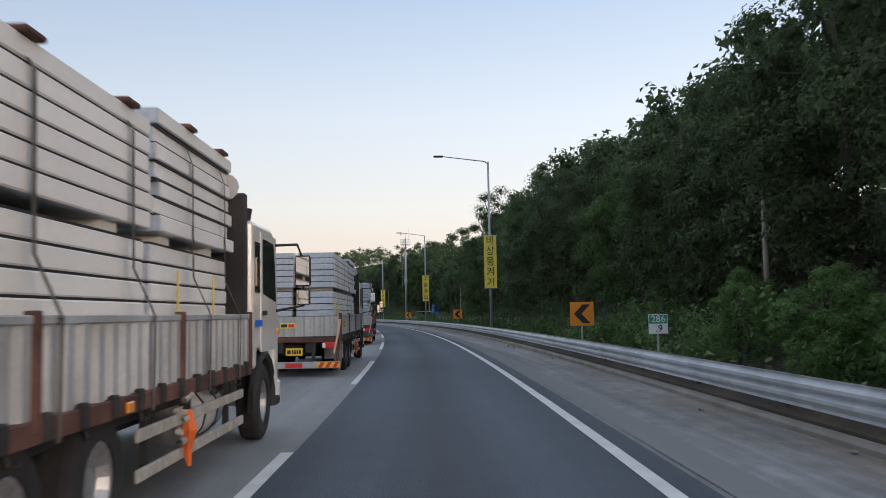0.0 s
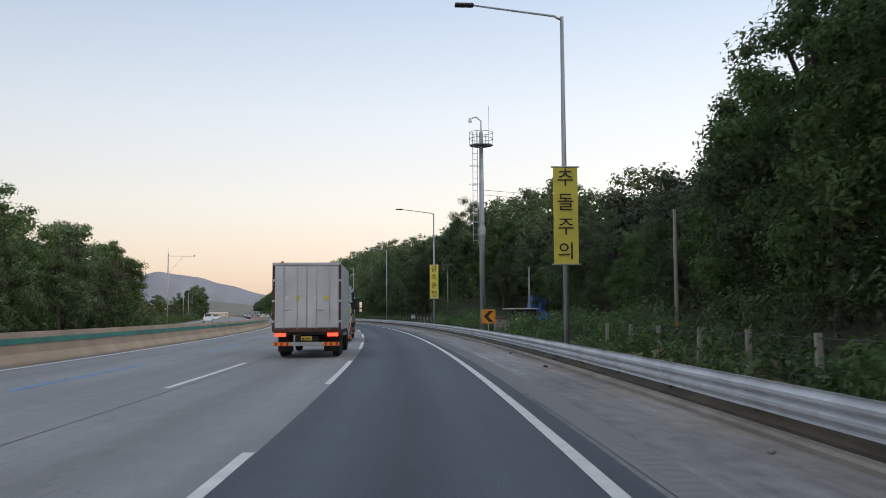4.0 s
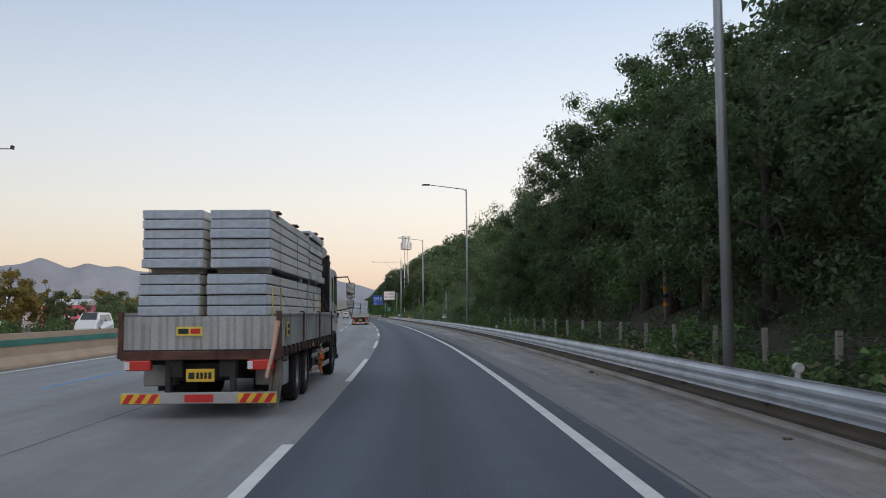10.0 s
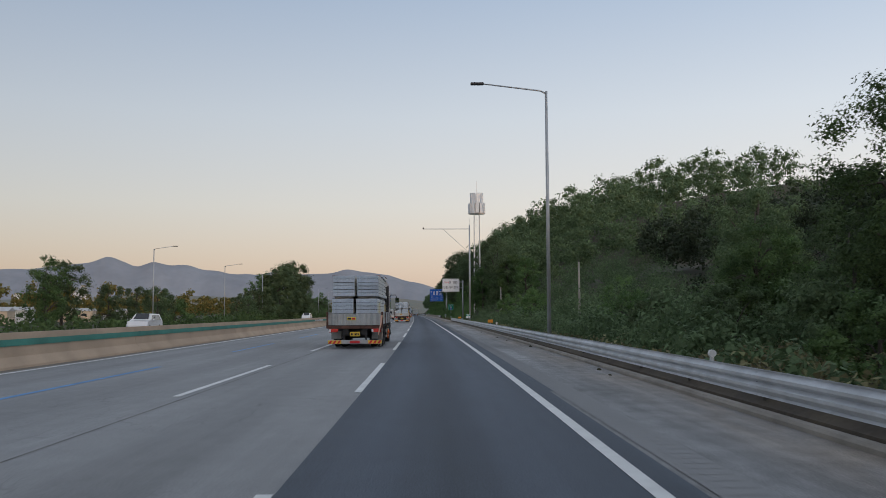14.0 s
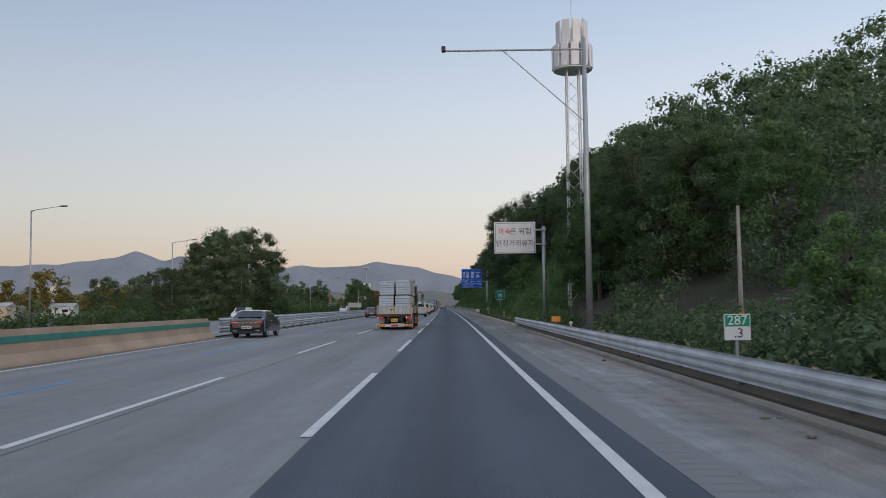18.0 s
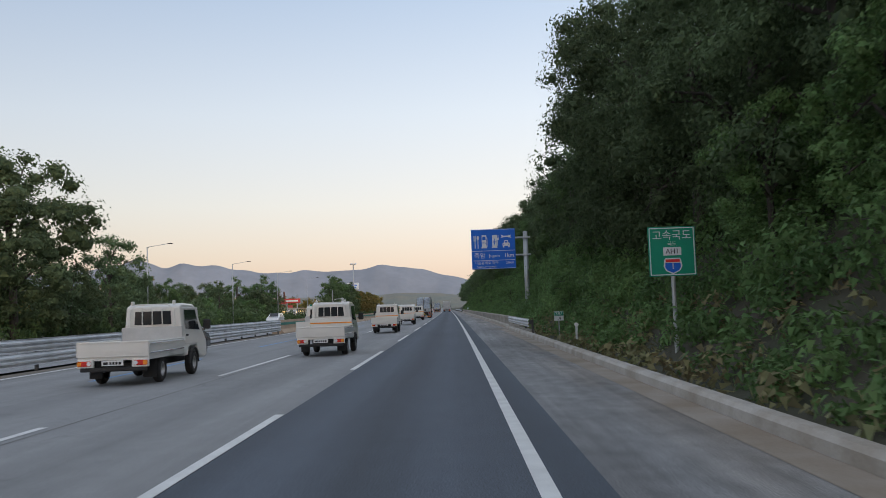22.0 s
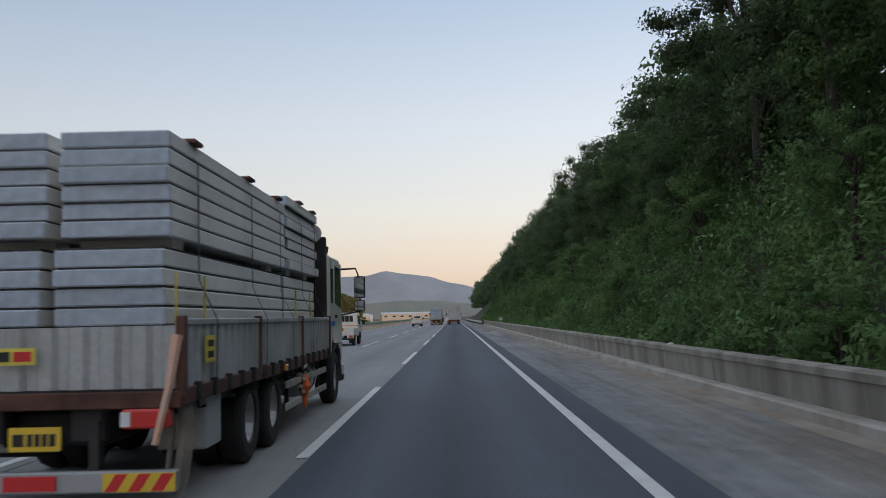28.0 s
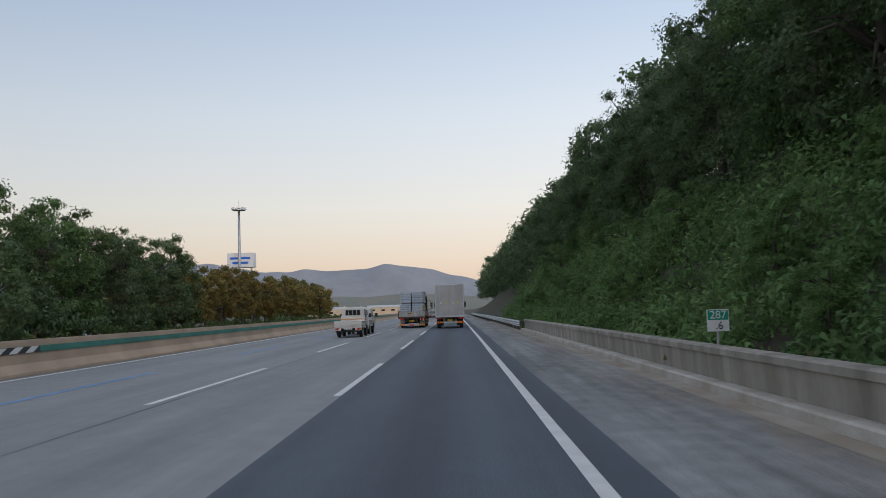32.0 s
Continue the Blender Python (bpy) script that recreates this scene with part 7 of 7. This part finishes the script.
def poly_tunnel(s, u, length, r, turn, label):
    root = thing("poly_tunnel", at(s, u, float(ground_height(s, u)) - 0.1, turn), label, "greenhouse", "poly tunnels")
    bm = bmesh.new()
    rows = [[bm.verts.new((x, r * math.cos(a), r * 0.8 * math.sin(a))) for a in np.linspace(0, math.pi, 13)] for x in np.linspace(-length / 2, length / 2, 9)]
    for A, B in zip(rows, rows[1:]):
        for j in range(12):
            bm.faces.new((A[j], B[j], B[j + 1], A[j + 1]))
    bm.faces.new(rows[0])
    bm.faces.new(list(reversed(rows[-1])))
    part("film", bm, M["tunnel"], root, smooth=True)
    for x in np.linspace(-length / 2, length / 2, 7):
        part("hoop", tube([(x, (r + 0.02) * math.cos(a), (r + 0.02) * 0.8 * math.sin(a)) for a in np.linspace(0, math.pi, 13)], 0.03, 5), M["pole"], root)
    part("end_door", box(-length / 2 - 0.05, -length / 2 - 0.01, -0.35, 0.35, 0, r * 0.7), M["box_grey"], root)


poly_tunnel(292.5, 11.0, 4.6, 1.1, 6, "long pale poly tunnel in the field behind the bushes")
poly_tunnel(399, 10.5, 8.0, 1.7, 70, "pale poly tunnel beside the verge under the trees")

# the field beside the tunnels
M["dry_field"] = mat("dry_field", (0.26, 0.17, 0.09), 0.95, vary=0.3, scale=0.5, fine=8, bump=0.5, coords="UV")
strip("field", [(284, 290)], 6.2, 12.0, 0.3, M["dry_field"], "dry ochre grass of a field edge", "field")

# overhead wires along the slim poles
WIRES = [((24.5, 8.0, 4.2), (62.5, 8.0, 5.2)), ((62.5, 8.0, 5.2), (112, 8.5, 5.5)), ((112, 8.5, 5.5), (150, 10.0, 5.4)), ((150, 10.0, 5.4), (191, 8.9, 5.6)), ((191, 8.9, 5.6), (233, 8.0, 5.4)), ((134.5, 3.9, 9.5), (168, 30, 16)), ((134.5, 3.9, 9.2), (168, 30, 15.2)), ((112, 8.5, 5.5), (134.5, 3.9, 6.0))]
for a, b in WIRES:
    pa = Vector(ground_place(a[0], a[1], a[2]))
    pb = Vector(ground_place(b[0], b[1], b[2] if b[1] < 20 else b[2] - float(ground_height(b[0], b[1]))))
    pts = [pa.lerp(pb, t) - Vector((0, 0, 0.9 * 4 * t * (1 - t))) for t in np.linspace(0, 1, 9)]
    solid("overhead_wire", tube(pts, 0.012, 4), M["ink"], "thin sagging overhead wire", "cable", group="overhead wires")

# small boards and boxes on the verge
for s, u in ((357, 3.5), (412.5, 3.5)):
    root = thing("verge_board", at(s, u), "small orange reflector board behind the crash barrier", "road sign", "verge boards")
    part("post", rod((0, 0.03, -0.2), (0, 0.03, 0.85), 0.025), M["pole"], root)
    part("board", box(-0.22, 0.22, -0.012, 0.012, 0.72, 0.98, 0.005), M["orange"], root)
root = thing("inverted_sign", at(437, 8.2, float(ground_height(437, 8.2))), "old white notice board half hidden by trees", "board")
part("board", box(-0.9, 0.9, -0.02, 0.02, 1.2, 2.4, 0.01), M["sign_white"], root)
for x in (-0.7, 0.7):
    part("leg", rod((x, 0.04, -0.3), (x, 0.04, 2.3), 0.035), M["pole"], root)

# litter and stones along the kerb
rng = np.random.default_rng(77)
for k in range(46):
    s, u = rng.uniform(0, 440), 2.55 + rng.uniform(-0.25, 0.15)
    bm = bmesh.new()
    bmesh.ops.create_icosphere(bm, subdivisions=1, radius=rng.uniform(0.03, 0.09))
    for v in bm.verts:
        v.co *= rng.uniform(0.7, 1.25)
        v.co.z *= 0.55
    solid("stone", bm, M["kerb"] if k % 3 else M["soil"], "small stone lying at the shoulder's edge", "stone", at(s, u, 0.025), group="stones on the shoulder")

# ---------------------------------------------------------------- the service area beyond the opposite carriageway
M["render_cream"] = mat("rendered_wall_cream", (0.62, 0.50, 0.36), 0.85, vary=0.10, scale=0.5, fine=10, bump=0.1)
M["shop_light"] = mat("lit_shop_front", (1.0, 0.66, 0.28), 0.6, vary=0.1, bump=0, glow=1.2)
M["station_red"] = mat("station_red", (0.62, 0.05, 0.04), 0.5, vary=0.08, bump=0)
M["roof_tile"] = mat("roof_brown", (0.22, 0.13, 0.09), 0.8, vary=0.2, bump=0.2)
M["pink"] = mat("cladding_pink", (0.72, 0.16, 0.24), 0.6, vary=0.1, scale=0.3, bump=0.1)
strip("road_forecourt", [(690, 860)], -100, -33, -0.55, M["shoulder"], "grey forecourt paving of the service area", "paving", 20)
solid("kerb_forecourt", sweep([(-33.6, -0.9), (-33.6, -0.35), (-33.3, -0.35), (-33.3, -0.9)], 690, 860, 10), M["kerb"], "concrete kerb of the service area", "kerb", kind="structure")
G = -0.55
root = thing("service_building", at(765, -66, G), "long low service building with a lit shop front", "building")
part("wall", box(-9, 9, -26, 26, 0, 3.6), M["render_cream"], root)
part("canopy", box(9, 13, -26, 24, 3.3, 3.8, 0.05), M["render_cream"], root)
part("roof", box(-9.3, 9.3, -26.3, 26.3, 3.6, 4.1, 0.05), M["roof_tile"], root)
up = part("upper_storey", box(-8, 4, -22, 4, 4.1, 7.6, 0.05), M["render_cream"], root)
part("stair_tower", box(-3, 3, -10, -4, 7.6, 9.4, 0.05), M["render_cream"], up)
for k in range(12):
    y = -24 + 4.1 * k
    w = part("shop_window", box(9.0, 9.06, y, y + 3.2, 0.4, 2.9), M["shop_light"], root, "warm lit shop window")
    part("mullion", box(9.06, 9.1, y + 1.55, y + 1.65, 0.4, 2.9), M["ink"], w)
    part("canopy_post", rod((12.6, y, 0), (12.6, y, 3.3), 0.14), M["white"], root)
for k in range(5):
    part("upper_window", box(4.0, 4.05, -20 + 4.6 * k, -17.4 + 4.6 * k, 5.2, 6.8), M["glass"], up)
part("sign_board", box(9.1, 9.3, -6, 2, 3.85, 4.9), M["station_red"], root)
part("green_sign", box(12.8, 13.2, 16, 22, 3.9, 5.1), M["sign_green"], root)
for x in (-1.0, 1.2):
    part("flue", rod((x, 30, 0), (x, 30, 10.5), 0.35), M["rust"], root)
root = thing("petrol_canopy", at(735, -62, G), "petrol station canopy with a red fascia", "canopy")
part("roof", box(-8, 8, -7, 7, 5.0, 6.0, 0.08), M["white"], root)
part("fascia", box(-8.1, 8.1, -7.1, -7.0, 5.05, 5.95), M["station_red"], root)
part("fascia_side", box(8.0, 8.1, -7.0, 7.1, 5.05, 5.95), M["station_red"], root)
part("logo_bar", box(-3.5, 3.5, -7.16, -7.105, 5.3, 5.7), M["white"], root)
for x in (-5, 5):
    for y in (-4, 4):
        part("column", box(x - 0.3, x + 0.3, y - 0.3, y + 0.3, 0, 5.0, 0.03), M["white"], root)
    part("pump", box(x - 0.4, x + 0.4, -1.2, -0.6, 0, 1.7, 0.05), M["station_red"], root)
root = thing("price_sign", at(728, -50, G), "tall red petrol price sign on two posts", "sign")
part("head", box(-2.6, 2.6, -0.25, 0.25, 5.2, 6.6, 0.1), M["station_red"], root)
part("logo_bar", box(-1.9, 1.9, -0.29, -0.255, 5.65, 6.15), M["white"], root)
for x in (-1.6, 1.6):
    part("post", rod((x, 0, -0.2), (x, 0, 7.6), 0.2), M["pole"], root)
part("price_board", box(-1.3, 1.3, -0.15, 0.15, 0.5, 3.2, 0.04), M["sign_white"], root)
for k in range(3):
    part("price_bar", box(-0.9, 0.9, -0.2, -0.155, 0.9 + 0.7 * k, 1.2 + 0.7 * k), M["ink"], root)
# parked cars
park = saloon("parked_car", "car_white", "white car parked at the service area", at(742, -44, G, 60), group="parked cars")
M["car_silver"] = mat("car_paint_silver", (0.45, 0.46, 0.48), 0.3, 0.5, vary=0.04, bump=0, coat=0.8)
park2 = saloon("parked_car", "car_silver", "silver estate car parked at the service area", at(752, -50, G, 20), suv=True, group="parked cars")
park3 = saloon("parked_car", "car_black", "black estate car parked at the service area", at(736, -45, G, 100), suv=True, group="parked cars")
for k, (s, u, a) in enumerate(((758, -52, 75), (762, -52, 78), (766, -52, 82), (774, -52, 80), (782, -52, 85), (722, -53, 30), (716, -50, 40), (748, -47, 10), (790, -50, 88), (796, -50, 90), (727, -56, 20))):
    copy_thing((park, park2, park3)[k % 3], at(s, u, G, a))
root = thing("tractor_unit", at(798, -44, G, 150), "white lorry cab parked at the service area", "truck")
part("cab", prism([(0, 0.9), (2.3, 0.6), (2.4, 1.8), (2.1, 3.2), (0.3, 3.6), (0, 3.2)], -1.2, 1.2, bevel=0.08), M["cab_white"], root)
part("windscreen", box(-1.05, 1.05, 2.28, 2.36, 1.8, 2.7), M["glass"], root)
part("chassis", box(-0.45, 0.45, -3.2, 0.2, 0.7, 1.0), M["chassis"], root)
for sgn in (-1, 1):
    for y in (-2.6, -1.4, 1.3):
        wheel(root, W_TRUCK, sgn * 1.0, y, 0.5, sgn < 0)
root = thing("tank_trailer", at(806, -45, G, 150), "red and white tank trailer parked at the service area", "trailer")
part("tank", tube([(0, -4, 2.0), (0, -3.8, 2.0), (0, 3.8, 2.0), (0, 4, 2.0)], [0.8, 1.15, 1.15, 0.8], 16), M["station_red"], root, smooth=True)
part("frame", box(-0.5, 0.5, -4, 4, 0.7, 1.0), M["chassis"], root)
for sgn in (-1, 1):
    for y in (-3.0, -1.8):
        wheel(root, W_TRUCK, sgn * 1.0, y, 0.5, sgn < 0)

# poles at the area's edge
lamp_post(717.8, -36.0, 8.0, 0.6, "white camera pole at the edge of the service area", -1, "poles at the service area")
root = thing("gantry_sign", at(725, -36.8, -0.2), "pale green curved mast with a round sign over the exit", "road sign")
part("mast", tube([(0, 0, -0.3), (0, 0, 4.4), (0.3, 0, 5.3), (1.0, 0, 5.6), (3.0, 0, 5.7)], [0.12, 0.11, 0.10, 0.08, 0.06], 10), M["zinc"], root, smooth=True)
part("sign_plate", rod((3.0, -0.06, 5.6), (3.0, 0.02, 5.6), 0.4, None, 20), M["box_grey"], root)
part("sub_plate", box(2.6, 3.4, -0.05, 0.0, 4.75, 5.1), M["sign_white"], root)
root = thing("back_of_sign", at(708, -36.5, -0.2), "grey back of a large road sign on two posts", "road sign")
part("board", box(-2.6, 2.6, -0.05, 0.05, 1.4, 3.2, 0.03), M["box_grey"], root)
for x in (-2.0, 2.0):
    part("post", rod((x, 0.1, -0.5), (x, 0.1, 3.4), 0.08), M["pole"], root)

# ---------------------------------------------------------------- buildings in the plain
def shed(s, u, w, d, h, turn, wall, label, bands=()):
    root = thing("factory_building", at(s, u, float(ground_height(s, u)) - 0.3, turn), label, "building", "buildings of the plain")
    part("wall", box(-w / 2, w / 2, -d / 2, d / 2, 0, h), M[wall], root)
    part("roof", prism([(-d / 2 - 0.3, h), (d / 2 + 0.3, h), (0, h + 0.12 * d)], -w / 2 - 0.3, w / 2 + 0.3), M["box_grey"], root)
    for k in range(max(2, int(w / 5))):
        x = -w / 2 + (k + 0.5) * w / max(2, int(w / 5))
        part("window", box(x - 0.9, x + 0.9, -d / 2 - 0.06, -d / 2, h * 0.55, h * 0.75), M["glass"], root)
    for c, z0, z1 in bands:
        part("panel_band", box(-w / 2 - 0.02, w / 2 + 0.02, -d / 2 - 0.04, -d / 2 + 0.02, z0, z1), M[c], root)
        part("lettering_bar", box(-w * 0.18, w * 0.18, -d / 2 - 0.08, -d / 2 - 0.045, (z0 + z1) / 2 - 0.5, (z0 + z1) / 2 + 0.4), M["white"], root)


shed(404, -70, 9, 12, 5.6, 0, "pink", "pink clad factory hall with a pale sign", (("pink", 0.5, 5.2),))
shed(398, -84, 14, 12, 6.0, 0, "box_white", "white factory hall beside the pink one")
shed(345, -78, 16, 12, 5.0, 10, "box_white", "white storage hall with an orange mural", (("orange", 0.4, 2.4),))
for s, u, w, c in ((520, -118, 12, "render_cream"), (545, -122, 10, "box_white"), (610, -128, 12, "render_cream"), (470, -112, 9, "orange"), (660, -130, 10, "box_white"), (1080, -60, 24, "render_cream"), (1130, -30, 30, "render_cream"), (1180, -66, 22, "box_white")):
    shed(s, u, w, 9, 4.2, 12, c, "low pale building among trees in the plain")


def tower_block(az, dist, w, d, h, label):
    a = radians(az)
    root = thing("apartment_tower", pose(-math.sin(a) * dist - 60, math.cos(a) * dist + 150, -2, 0, 0, az + 15), label, "building", "far apartment towers")
    part("wall", box(-w / 2, w / 2, -d / 2, d / 2, 0, h), M["box_white"], root)
    part("roof", box(-w * 0.3, w * 0.3, -d * 0.3, d * 0.3, h, h + 4), M["render_cream"], root)
    W = mesh_of("window", box(-1.2, 1.2, -0.1, 0.0, 0, 1.5), M["glass"])
    for i in range(int(h / 6)):
        for j in range(int(w / 6)):
            part("window", W, None, root, m=pose(-w / 2 + 3 + 6 * j, -d / 2 - 0.02, 3 + 6 * i))


for az, dist, w, h in ((39.5, 2600, 22, 60), (40.2, 2600, 18, 56), (37.2, 2700, 16, 72), (36.8, 2700, 16, 80)):
    tower_block(az, dist, w, 16, h, "tall cream apartment tower far away below the mountains")
